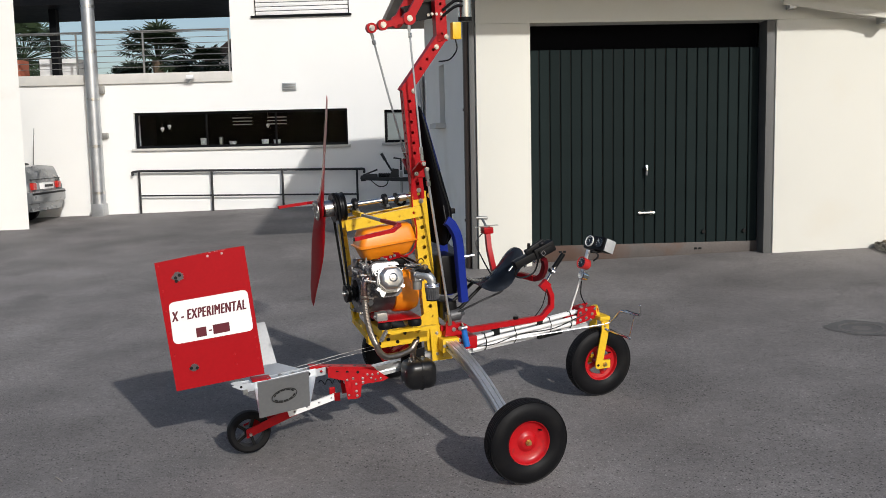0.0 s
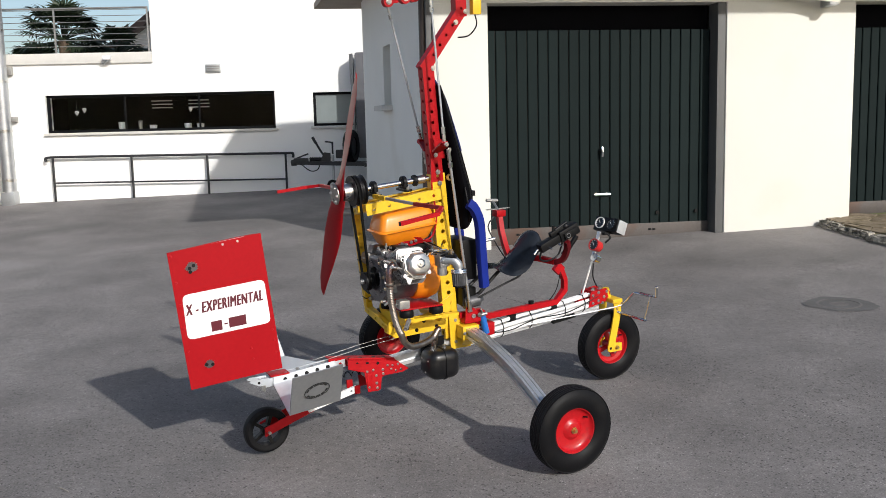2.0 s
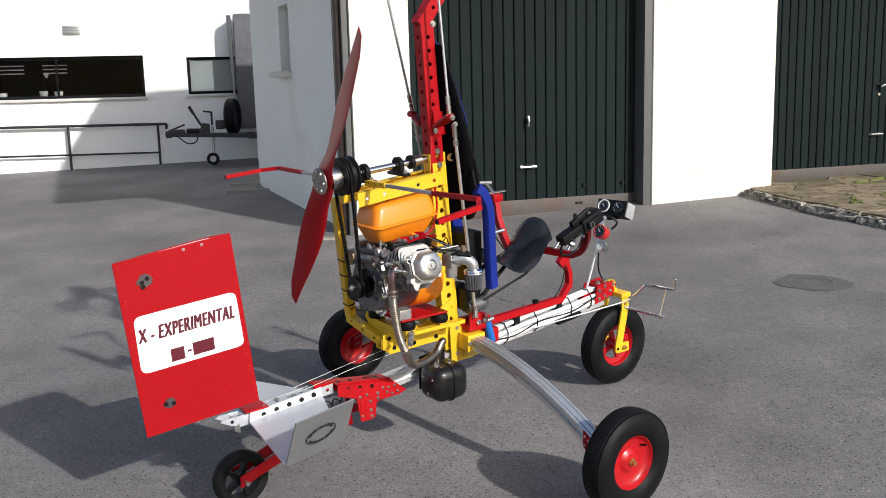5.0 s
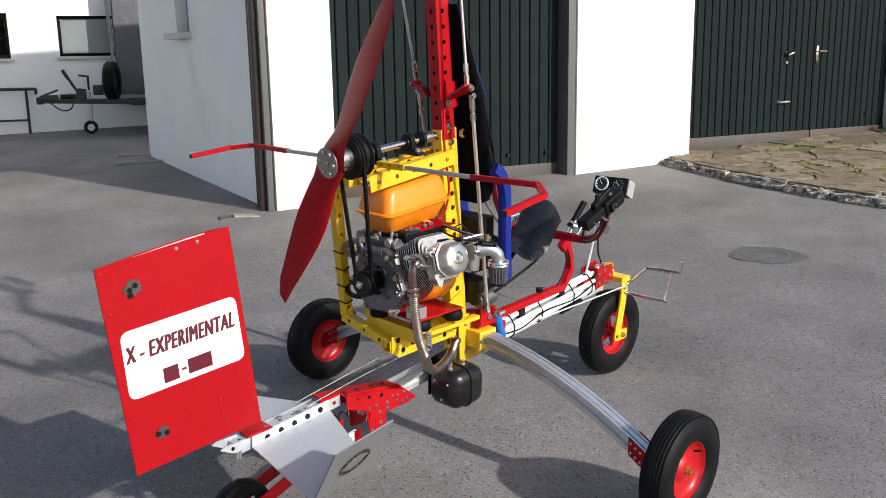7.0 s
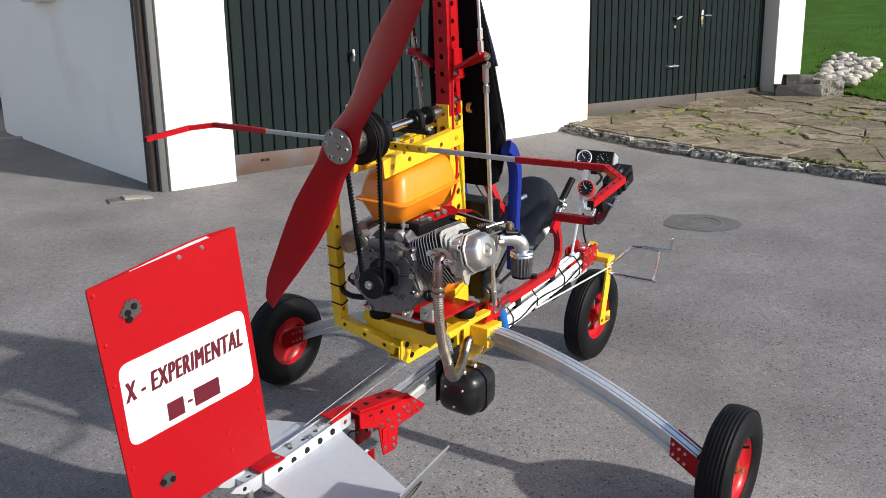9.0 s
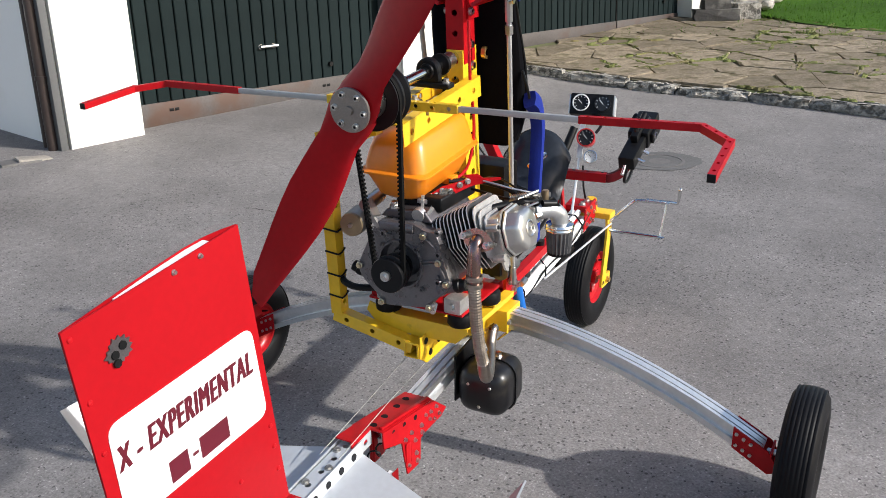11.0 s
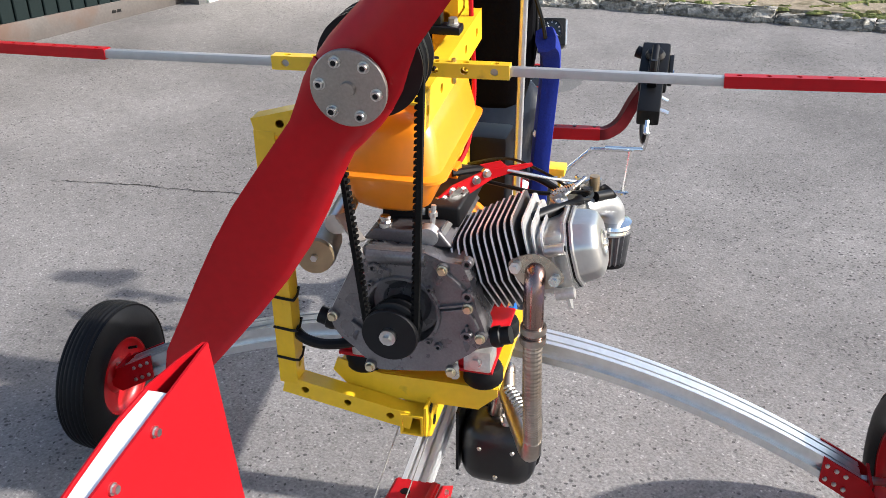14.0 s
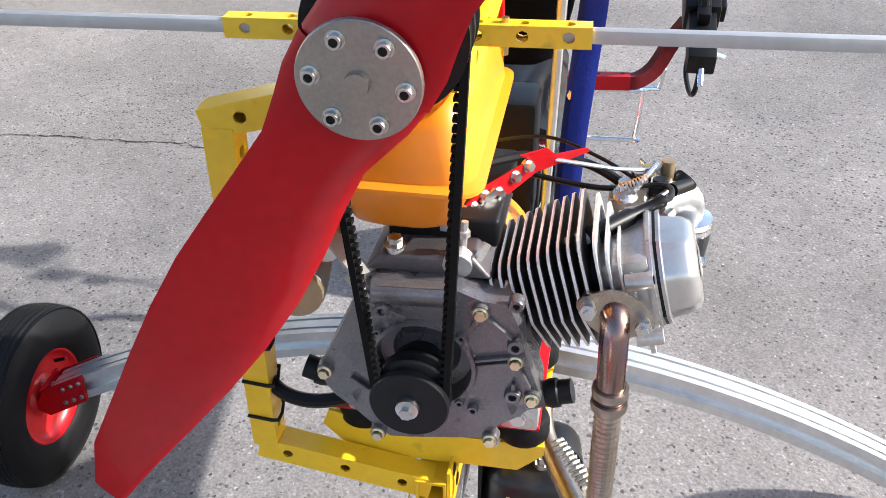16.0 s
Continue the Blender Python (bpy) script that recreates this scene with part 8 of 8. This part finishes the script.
add_sweep(bm, smooth_path([(-0.130, YC + 0.0, 1.80), (-0.102, YC - 0.045, 1.72), (-0.080, YC - 0.095, 1.58), (-0.052, YC - 0.125, 1.44)], 6), [(-0.004, -0.014), (0.004, -0.014), (0.004, 0.014), (-0.004, 0.014)], (0, 1, 0))
part("shoulder_strap", bm, "navy", gyro, "dark blue shoulder strap")
# seat pan
bm = bmesh.new()
rows = []
ny = 15
spine = smooth_path([(0.075, 0, 0.880), (0.10, 0, 0.845), (0.14, 0, 0.815), (0.20, 0, 0.795), (0.26, 0, 0.795), (0.32, 0, 0.822), (0.37, 0, 0.868), (0.41, 0, 0.918), (0.44, 0, 0.948), (0.465, 0, 0.958), (0.482, 0, 0.950), (0.490, 0, 0.930)], 4)
for i, p in enumerate(spine):
    t = i / (len(spine) - 1)
    nose = max(0.0, min(1.0, (t - 0.50) / 0.50))
    hw = 0.124 * math.sqrt(max(0.05, 1 - 0.60 * nose ** 6))
    row = []
    for k in range(ny):
        q = k / (ny - 1) * 2 - 1
        drop = -(0.018 + 0.084 * max(0.0, min(1.0, (p.x - 0.16) / 0.22))) * abs(q) ** 2.6 * (1 - 0.22 * nose)
        row.append(bm.verts.new((p.x - 0.018 * abs(q) ** 2.6 * nose, YC + hw * q, p.z + drop)))
    rows.append(row)
for a, b in zip(rows, rows[1:]):
    for k in range(ny - 1):
        bm.faces.new((a[k], a[k + 1], b[k + 1], b[k]))
bmesh.ops.solidify(bm, geom=bm.faces[:], thickness=0.014)
part("seat", bm, "seat", gyro, "dark slate moulded plastic saddle seat with raised nose")
bm = bmesh.new()
add_box(bm, (-0.050, YC - 0.10, 0.745), (0.050, YC + 0.10, 0.965), 0.012)
part("seat_support", bm, "black", gyro, "black block behind the seat")
part("battery", box((-0.035, YC - 0.085, 0.60), (0.05, YC + 0.085, 0.70), 0.008), "black", gyro, "black battery box")
part("catch_bottle", lathe([(0, -0.06), (0.03, -0.06), (0.034, -0.05), (0.034, 0.03), (0.015, 0.05), (0.012, 0.06), (0, 0.06)], (0.035, YC - 0.075, 0.62), (1, 0, 0.1), 20), "filter", gyro)
for s in (-1, 1):
    part("seat_strut", tube([(0.22, YC + s * 0.06, 0.772), (0.08, YC + s * 0.07, 0.66), (-0.03, YC + s * 0.05, 0.60)], 0.010, 10), "black", gyro)
part("seat_bow", tube([(0.31, YC - 0.10, 0.765), (0.315, YC - 0.110, 0.735), (0.20, YC - 0.12, 0.700), (0.05, YC - 0.10, 0.64)], 0.006, 8, 6), "black", gyro)

# right console with grip on a red arm
bm = bmesh.new()
add_sweep(bm, [(0.40, YC - 0.02, 0.808), (0.435, -0.07, 0.818), (0.454, -0.215, 0.818)], rect(0.028, 0.030))
arm = part("console_arm", bm, "red", gyro, "red square tube arm with a dark upturned end")
M["dark_red"] = material("dark_red_paint", (0.10, 0.004, 0.007), 0.5, vary=0.2, scale=9, spec=0.2)
bm = bmesh.new()
add_sweep(bm, smooth_path([(0.454, -0.212, 0.818), (0.458, -0.232, 0.820), (0.474, -0.264, 0.842), (0.478, -0.292, 0.90), (0.458, -0.315, 0.945)], 3), rect(0.026, 0.028))
part("arm_end", bm, "dark_red", arm)
bm = Pieces()
for y in (-0.10, -0.15, -0.20):
    add_cyl(bm, (0.439 - (y + 0.07) * 0.135, y, 0.832), (0.439 - (y + 0.07) * 0.135, y, 0.834), 0.005, 10)
part("rivet", bm, "black", arm)
bm = bmesh.new()
m = Matrix.Translation((0.368, -0.335, 0.966)) @ Matrix.Rotation(radians(-22), 4, "Y")
add_box(bm, (-0.105, -0.026, -0.022), (0.06, 0.026, 0.022), 0.006, m)
add_box(bm, (0.02, -0.034, -0.026), (0.145, 0.034, 0.034), 0.007, m)
con = part("throttle_console", bm, "black", gyro, "black plastic throttle console")
bm = bmesh.new()
add_box(bm, (-0.02, -0.012, 0.022), (0.10, 0.012, 0.048), 0.005, m)
part("lever_guide", bm, "black", con)
part("lever_tip", cyl(m @ Vector((0.0, 0, 0.03)), m @ Vector((0.02, 0, 0.072)), 0.008, 10), "black", con)
bm = Pieces()
for p, r2 in (((-0.115, 0.0, 0.0), (-0.145, 0.0, -0.012)), ((-0.06, -0.022, -0.01), (-0.06, -0.045, -0.018)), ((0.0, -0.022, -0.02), (0.0, -0.040, -0.030))):
    add_cyl(bm, m @ Vector(p), m @ Vector(r2), 0.0055, 10)
part("knob", bm, "chrome", con)
bm = bmesh.new()
add_lathe(bm, [(0, 0), (0.022, 0), (0.024, 0.006), (0.018, 0.016), (0.010, 0.018), (0, 0.018)], m @ Vector((0.085, 0, 0.034)), m.to_3x3() @ Vector((0, 0, 1)), 18)
add_lathe(bm, [(0, 0), (0.014, 0), (0.015, 0.020), (0, 0.024)], m @ Vector((0.125, 0.028, 0.010)), m.to_3x3() @ Vector((0.3, 1, 0.2)), 14)
add_box(bm, (0.04, -0.045, -0.018), (0.12, -0.034, 0.018), 0.003, m)
add_cyl(bm, m @ Vector((0.02, 0.0, 0.045)), m @ Vector((0.10, 0.0, 0.052)), 0.009, 12)
part("switch_housing", bm, "pulley", con)
part("key_ring", lathe([(0.010, -0.002), (0.013, -0.002), (0.013, 0.002), (0.010, 0.002), (0.010, -0.002)], m @ Vector((0.06, -0.046, 0.0)), m.to_3x3() @ Vector((0, 1, 0)), 16), "chrome", con)
part("console_cable", tube([m @ Vector((-0.1, 0, -0.02)), (0.28, -0.33, 0.87), (0.33, -0.325, 0.855), (0.40, -0.32, 0.88), m @ Vector((0.05, 0, -0.02))], 0.005, 8, 6), "black", con)

# left lever bracket
bm = bmesh.new()
add_sweep(bm, [(0.355, 0.10, 0.80), (0.36, 0.150, 0.858), (0.362, 0.195, 0.94), (0.363, 0.22, 1.04)], rect(0.028, 0.034))
add_box(bm, (0.335, 0.195, 1.025), (0.395, 0.255, 1.062), 0.004)
lev = part("lever_bracket", bm, "red", gyro, "red brake lever bracket")
bm = bmesh.new()
add_sweep(bm, [(0.363, 0.225, 1.06), (0.362, 0.27, 1.095), (0.361, 0.297, 1.108)], circle(0.007, 8))
add_cyl(bm, (0.325, 0.297, 1.112), (0.40, 0.297, 1.106), 0.010, 12)
add_bar(bm, (0.29, 0.235, 1.066), (0.44, 0.235, 1.068), 0.022, 0.004)
part("lever", bm, "steel_rough", lev, "dull steel T-lever")
part("lever_cable", tube([(0.34, 0.23, 1.03), (0.29, 0.22, 0.97), (0.31, 0.17, 0.88), (0.33, 0.10, 0.80)], 0.004, 6, 6), "black", lev)

# red control tube along the keel, with the grip
bm = bmesh.new()
add_sweep(bm, [(-0.04, YC - 0.05, 0.545), (0.09, YC - 0.05, 0.552), (0.145, YC - 0.045, 0.515), (0.612, YC - 0.02, 0.527), (0.688, YC, 0.585), (0.692, YC + 0.005, 0.645), (0.672, YC + 0.005, 0.695), (0.650, YC + 0.005, 0.715)], rect(0.026, 0.030))
add_bar(bm, (0.63, YC + 0.005, 0.695), (0.67, YC + 0.005, 0.735), 0.03, 0.05)
part("control_tube", bm, "red", gyro, "cranked red square control tube")
bm = bmesh.new()
add_cyl(bm, (0.652, YC + 0.005, 0.720), (0.735, YC - 0.004, 0.850), 0.011, 12)
add_cyl(bm, (0.69, YC + 0.0, 0.80), (0.71, YC - 0.01, 0.79), 0.016, 10)
stick = part("control_stick", bm, "chrome", gyro, "chromed control stick")
part("grip", cyl((0.710, YC + 0.004, 0.812), (0.768, YC - 0.012, 0.898), 0.0150, 14), "black", stick, "black rubber grip")
part("stick_clamp", cyl((0.685, YC + 0.005, 0.79), (0.695, YC + 0.0, 0.805), 0.018, 12), "black", stick)
part("stick_cable", tube([(0.655, YC - 0.01, 0.695), (0.62, YC - 0.02, 0.60), (0.57, YC - 0.02, 0.54)], 0.003, 6, 5), "black", gyro)
bm = Pieces()
for x in (0.32, 0.60):
    add_box(bm, (x - 0.018, YC - 0.03, keel_z(x) + 0.022), (x + 0.018, YC + 0.02, 0.512), 0.004)
part("tube_guide", bm, "black", gyro)
bm = bmesh.new()
add_cyl(bm, (0.445, YC - 0.02, 0.53), (0.445, YC - 0.02, 0.555), 0.016, 12)
part("guide_cap", bm, "black", gyro)
# linkage by the mast foot
bm = bmesh.new()
add_box(bm, (-0.03, YC - 0.095, 0.505), (0.085, YC + 0.05, 0.535), 0.004)
add_plate(bm, [(-0.03, YC - 0.095, 0.52), (0.04, YC - 0.095, 0.52), (0.03, YC - 0.095, 0.585), (-0.02, YC - 0.095, 0.60)], 0.012)
add_plate(bm, [(0.02, YC - 0.065, 0.44), (0.075, YC - 0.065, 0.44), (0.085, YC - 0.065, 0.54), (0.02, YC - 0.065, 0.54)], 0.01)
part("mixer_bracket", bm, "red", gyro, "red control mixer bracket")
bm = Pieces()
for p in ((-0.005, YC - 0.105, 0.58), (0.02, YC - 0.105, 0.545), (0.06, YC - 0.10, 0.545), (0.065, YC - 0.075, 0.47)):
    add_bolt(bm, p, (0, -1, 0), 0.009, 0.010)
add_cyl(bm, (0.06, YC - 0.115, 0.548), (0.095, YC - 0.115, 0.552), 0.010, 10)
part("mixer_bolt", bm, "steel", gyro)
bm = bmesh.new()
add_cyl(bm, (0.085, YC - 0.085, 0.535), (0.100, YC - 0.10, 0.435), 0.019, 20)
dam = part("gas_damper", bm, "blue_metal", gyro, "blue anodised damper cylinder")
part("damper_rod", cyl((0.08, YC - 0.08, 0.57), (0.086, YC - 0.086, 0.53), 0.007, 10), "chrome", dam)
bm = bmesh.new()
add_box(bm, (0.11, YC - 0.05, 0.405), (0.185, YC + 0.05, 0.475), 0.004)
part("keel_clamp", bm, "red", gyro)

# nose: fork, red head plates, foot rest, instruments
bm = bmesh.new()
for s in (-1, 1):
    add_plate(bm, [(0.83, YC + s * 0.045, 0.465), (0.845, YC + s * 0.045, 0.555), (0.955, YC + s * 0.045, 0.570), (0.985, YC + s * 0.045, 0.545), (0.975, YC + s * 0.045, 0.495)], 0.006)
add_box(bm, (0.86, YC - 0.045, 0.535), (0.96, YC + 0.045, 0.56), 0.003)
nose = part("nose_plate", bm, "red", gyro, "red bolted nose plates")
bm = Pieces()
for x, z in ((0.86, 0.49), (0.86, 0.535), (0.90, 0.50), (0.90, 0.55), (0.94, 0.52), (0.96, 0.55), (0.93, 0.485)):
    add_bolt(bm, (x, YC - 0.048, z), (0, -1, 0), 0.007, 0.006)
for x in (0.88, 0.93):
    add_bolt(bm, (x, YC - 0.02, 0.562), (0, 0, 1), 0.010, 0.014)
part("nose_bolt", bm, "steel", nose)
bm = bmesh.new()
for s in (-1, 1):
    add_plate(bm, [(1.036, 0.012 + s * 0.072, 0.188), (1.036, 0.012 + s * 0.072, 0.236), (0.988, 0.012 + s * 0.072, 0.240), (1.030, 0.012 + s * 0.070, 0.425), (1.026, 0.012 + s * 0.066, 0.505), (0.978, 0.012 + s * 0.066, 0.505), (0.980, 0.012 + s * 0.070, 0.425), (0.935, 0.012 + s * 0.072, 0.222), (0.936, 0.012 + s * 0.072, 0.196), (0.950, 0.012 + s * 0.072, 0.188)], 0.009)
add_box(bm, (0.96, -0.075, 0.485), (1.03, 0.10, 0.510), 0.004)
add_cyl(bm, (0.985, 0.012, 0.49), (0.965, 0.012, 0.56), 0.026, 16)
fork = part("front_fork", bm, "yellow", gyro, "yellow plate front fork")
bm = Pieces()
add_bolt(bm, (0.998, 0.012 - 0.077, 0.212), (0, -1, 0), 0.010, 0.014)
add_bolt(bm, (1.000, 0.012 - 0.077, 0.45), (0, -1, 0), 0.006, 0.006)
part("fork_bolt", bm, "brass", fork)
part("fork_hole", cyl((0.953, -0.066, 0.212), (0.953, -0.0655, 0.212), 0.008, 14), "black", fork)
bm = bmesh.new()
add_sweep(bm, smooth_path([(1.005, -0.055, 0.462), (1.045, -0.070, 0.476), (1.056, -0.138, 0.544), (1.060, -0.158, 0.553), (1.074, -0.260, 0.553), (1.074, -0.270, 0.542), (1.047, -0.261, 0.424), (1.043, -0.252, 0.416), (1.030, -0.085, 0.418), (1.000, -0.058, 0.432)], 5), circle(0.0070, 10))
add_sweep(bm, smooth_path([(1.064, -0.190, 0.560), (1.079, -0.296, 0.558), (1.081, -0.314, 0.564), (1.074, -0.321, 0.612)], 5), circle(0.0065, 10))
bmesh.ops.create_uvsphere(bm, u_segments=10, v_segments=8, radius=0.0085, matrix=Matrix.Translation((1.074, -0.321, 0.616)))
part("foot_rest", bm, "chrome", gyro, "bent bright wire foot rest")
bm = bmesh.new()
add_sweep(bm, [(0.40, YC - 0.06, 0.43), (0.985, -0.075, 0.465)], circle(0.004, 8))
part("steering_rod", bm, "alu", gyro)
# instrument post and pods
bm = bmesh.new()
add_sweep(bm, [(0.80, YC, 0.49), (0.90, YC + 0.01, 0.745)], circle(0.0055, 8))
add_sweep(bm, [(0.90, YC + 0.01, 0.745), (0.955, YC + 0.02, 0.90)], rect(0.02, 0.012))
post = part("instrument_post", bm, "alu", gyro, "slim perforated aluminium instrument post")
part("post_base", box((0.775, YC - 0.02, 0.475), (0.835, YC + 0.02, 0.515), 0.004), "red", post)
part("post_cable", tube([(0.89, YC - 0.01, 0.72), (0.88, YC - 0.02, 0.64), (0.91, YC - 0.02, 0.58)], 0.004, 6, 5), "black", post)


def dial(parent, c, d, r, face, ring, deep=0.05):
    c, d = Vector(c), Vector(d).normalized()
    bm = lathe([(0, -deep), (r * 0.9, -deep), (r, -0.004), (r, 0.003), (r * 0.88, 0.004), (r * 0.86, -0.002)], c, d, 28)
    pod = part("gauge", bm, ring, parent)
    part("dial_face", lathe([(r * 0.87, -0.002), (0, -0.002)], c, d, 28), face, pod)
    bm = bmesh.new()
    _, s, u = basis((0, 0, 0), d)
    for k in range(9):
        a = radians(-130 + 260 * k / 8 + 90)
        e = s * math.cos(a) + u * math.sin(a)
        add_bar(bm, c + e * r * 0.62, c + e * r * 0.78, r * 0.06, 0.001, d)
    add_bar(bm, c - s * r * 0.1 - u * r * 0.1, c + s * r * 0.35 + u * r * 0.4, r * 0.07, 0.001, d)
    part("dial_mark", bm, "dark_ink" if face != "gauge_dark" else "gauge_face", pod)
    return pod


AFT = Vector((-0.96, -0.20, 0.42)).normalized()
SX = AFT.cross(Vector((0, 0, 1))).normalized()
SU = SX.cross(AFT).normalized()
BC = Vector((0.985, 0.035, 0.945))
m = Matrix((SX, SU, AFT)).transposed().to_4x4()
m.translation = BC
bm = bmesh.new()
add_box(bm, (-0.085, -0.042, -0.075), (0.085, 0.042, 0.0), 0.006, m)
pan = part("instrument_box", bm, "black", gyro, "black instrument box with two round gauges")
bm = Pieces()
for s in (-1, 1):
    add_box(bm, (s * 0.087 - 0.003, -0.038, -0.085), (s * 0.087 + 0.003, 0.038, -0.01), 0.001, m)
part("box_flank", bm, "alu", pan, "bright aluminium side plate")
dial(pan, m @ Vector((0.042, 0.004, 0.003)), AFT, 0.034, "gauge_dark", "gauge_face", 0.04)
dial(pan, m @ Vector((-0.042, 0.004, 0.003)), AFT, 0.034, "gauge_dark", "black", 0.04)
part("box_foot", box((0.95, 0.0, 0.885), (1.10, 0.03, 0.90), 0.003, None), "black", pan)
dial(gyro, (0.885, 0.017, 0.835), AFT, 0.036, "gauge_dark", "gauge_red", 0.05)
dial(gyro, (0.868, -0.012, 0.765), AFT, 0.026, "gauge_face", "chrome", 0.04)
part("pod_arm", tube([(0.965, 0.01, 0.90), (0.985, -0.01, 0.87), (0.955, 0.0, 0.84)], 0.006, 8, 4), "black", gyro)


# ---- pieces of doors, kerb and paving ----
planks(door1, 0.615, 3.30, 22, 0.43, 2.67)
planks(door2, 5.005, 7.165, 19, 0.585, 2.67)
planks(door2, 7.185, 8.545, 12, 0.585, 2.67)

pts = []
for a, b in zip(KERB, KERB[1:]):
    n = max(1, round((b - a).length / 0.02))
    pts += [a + (b - a) * i / n for i in range(n)]
lens = random.Random(21)
i = 0
while i < len(pts) - 12:
    step = int(lens.uniform(22, 42))
    j = min(i + step, len(pts) - 1)
    a, b = pts[i], pts[j]
    mid = (a + b) / 2
    n = (b - a).length - 0.012
    ang = math.degrees(math.atan2((b - a).y, (b - a).x))
    h = 0.10 if mid.y > 9.6 else 0.17
    w = 0.10 if mid.y > 9.6 else 0.17
    bm = bmesh.new()
    bmesh.ops.create_cube(bm, size=1.0)
    bmesh.ops.subdivide_edges(bm, edges=bm.edges[:], cuts=9, use_grid_fill=True)
    for v in bm.verts:
        q = v.co.copy()
        bulge = 0.030 * noise.noise((q.x * 5 + i, q.y * 5, q.z * 4)) + 0.026 * noise.noise((q.x * 13 + i, q.y * 11, q.z * 7)) + 0.020 * noise.noise((q.x * 27 + i, q.y * 9, q.z * 17))
        round_off = 0.030 * max(0, abs(q.x) - 0.38) / 0.12 + 0.03 * max(0, q.z - 0.2) / 0.3
        v.co = Vector((q.x * n, q.y * w, q.z * h)) + Vector((bulge * 0.5, math.copysign(1, q.y) * (bulge - round_off * (abs(q.y) > 0.3)), bulge * 0.55 - round_off * 0.35))
    ob = part("kerb_stone", bm, "stone", kerb, smooth=True)
    place(ob, mid.x + 0.05, mid.y, gz(mid.x, mid.y) + 0.085 - h / 2 + lens.uniform(-0.008, 0.012), ang + lens.uniform(-2, 2))
    i = j

cells = random.Random(33)
joints = []
sites = []
for a in range(11):
    for b in range(16):
        sites.append(Vector((4.6 + 0.46 * a + cells.uniform(-0.22, 0.22), 4.3 + 0.46 * b + cells.uniform(-0.22, 0.22))))
for s in sites:
    if s.x < kerb_x(s.y) - 0.02 or s.y > 11.1 + 0.1 * (s.x - 5) or s.x > 9.0:
        continue
    poly = [s + Vector(q) for q in ((-0.6, -0.6), (0.6, -0.6), (0.6, 0.6), (-0.6, 0.6))]
    for o in sites:
        if o is s or (o - s).length > 1.5:
            continue
        m2, nn = (s + o) / 2, (o - s).normalized()
        out = []
        for p, q in zip(poly, poly[1:] + poly[:1]):
            dp, dq = (p - m2).dot(nn), (q - m2).dot(nn)
            if dp <= 0:
                out.append(p)
            if dp * dq < 0:
                out.append(p + (q - p) * dp / (dp - dq))
        poly = out
    poly = [Vector((max(p.x, kerb_x(p.y) + 0.12), p.y)) for p in poly]
    if max(p.x for p in poly) - min(p.x for p in poly) < 0.08:
        continue
    if len(poly) < 3:
        continue
    c = sum(poly, Vector((0, 0))) / len(poly)
    ring = []
    shrink = cells.uniform(0.945, 0.99)
    for p, q in zip(poly, poly[1:] + poly[:1]):
        for e in ((0.0, 0.36, 0.7) if (q - p).length > 0.16 else (0.0,)):
            g = p + (q - p) * e
            joints.append((g, (q - p).normalized()))
            d = g - c
            ring.append(c + d * max(0.3, 1 - 0.006 / max(d.length, 0.05)) * shrink * (1 + 0.045 * noise.noise((g.x * 5, g.y * 5, 3))))
    lift = cells.uniform(-0.006, 0.008)
    bm = bmesh.new()
    zc = paving_z(c.x, c.y)
    tilt = Vector((cells.uniform(-0.02, 0.02), cells.uniform(-0.02, 0.02)))
    top = [bm.verts.new((p.x - c.x, p.y - c.y, paving_z(p.x, p.y) - zc + tilt.dot(p - c) + 0.004 + lift)) for p in ring]
    low = [bm.verts.new((v.co.x * 1.03, v.co.y * 1.03, v.co.z - 0.05)) for v in top]
    bm.faces.new(top)
    for k in range(len(top)):
        j = (k + 1) % len(top)
        bm.faces.new((top[k], low[k], low[j], top[j]))
    place(part("flagstone", bm, "flag", pavement, smooth=False), c.x, c.y, zc)


# low moss cushions and grass in the joints, thickest towards the lawn
moss = bmesh.new()
tuft = random.Random(71)
for g, d in joints:
    for _ in range(3):
        p = g + d * tuft.uniform(-0.09, 0.09) + Vector((tuft.uniform(-0.03, 0.03), tuft.uniform(-0.03, 0.03)))
        damp = noise.noise((p.x * 0.9, p.y * 0.9, 31)) + 0.24 * (9.0 - p.y) / 2 + 0.10 * (p.x - 6.5)
        if damp < tuft.uniform(0.0, 0.5):
            continue
        lng, wid, hgt = tuft.uniform(0.025, 0.085), tuft.uniform(0.012, 0.035), tuft.uniform(0.008, 0.022)
        z = paving_z(p.x, p.y) + 0.002
        side = Vector((-d.y, d.x))
        rim = []
        for k in range(9):
            a = k / 9 * 6.283
            q = p + d * math.cos(a) * lng * tuft.uniform(0.7, 1.15) + side * math.sin(a) * wid * tuft.uniform(0.7, 1.15)
            rim.append(moss.verts.new((q.x, q.y, z - 0.006)))
        mid = [moss.verts.new((p.x + (v.co.x - p.x) * 0.6, p.y + (v.co.y - p.y) * 0.6, z + hgt * tuft.uniform(0.6, 1.1))) for v in rim]
        for k in range(9):
            moss.faces.new((rim[k], rim[(k + 1) % 9], mid[(k + 1) % 9], mid[k]))
        moss.faces.new(mid)
M["moss"] = material("joint_moss", (0.135, 0.150, 0.040), 0.95, vary=0.45, scale=6, fine=80, bump=0.012, spots=(3, 0.5, 0.65, (0.17, 0.14, 0.06)))
tagged(part("moss", moss, "moss", smooth=False), "yellow-green moss cushions between the flagstones", "moss", kind="stuff")
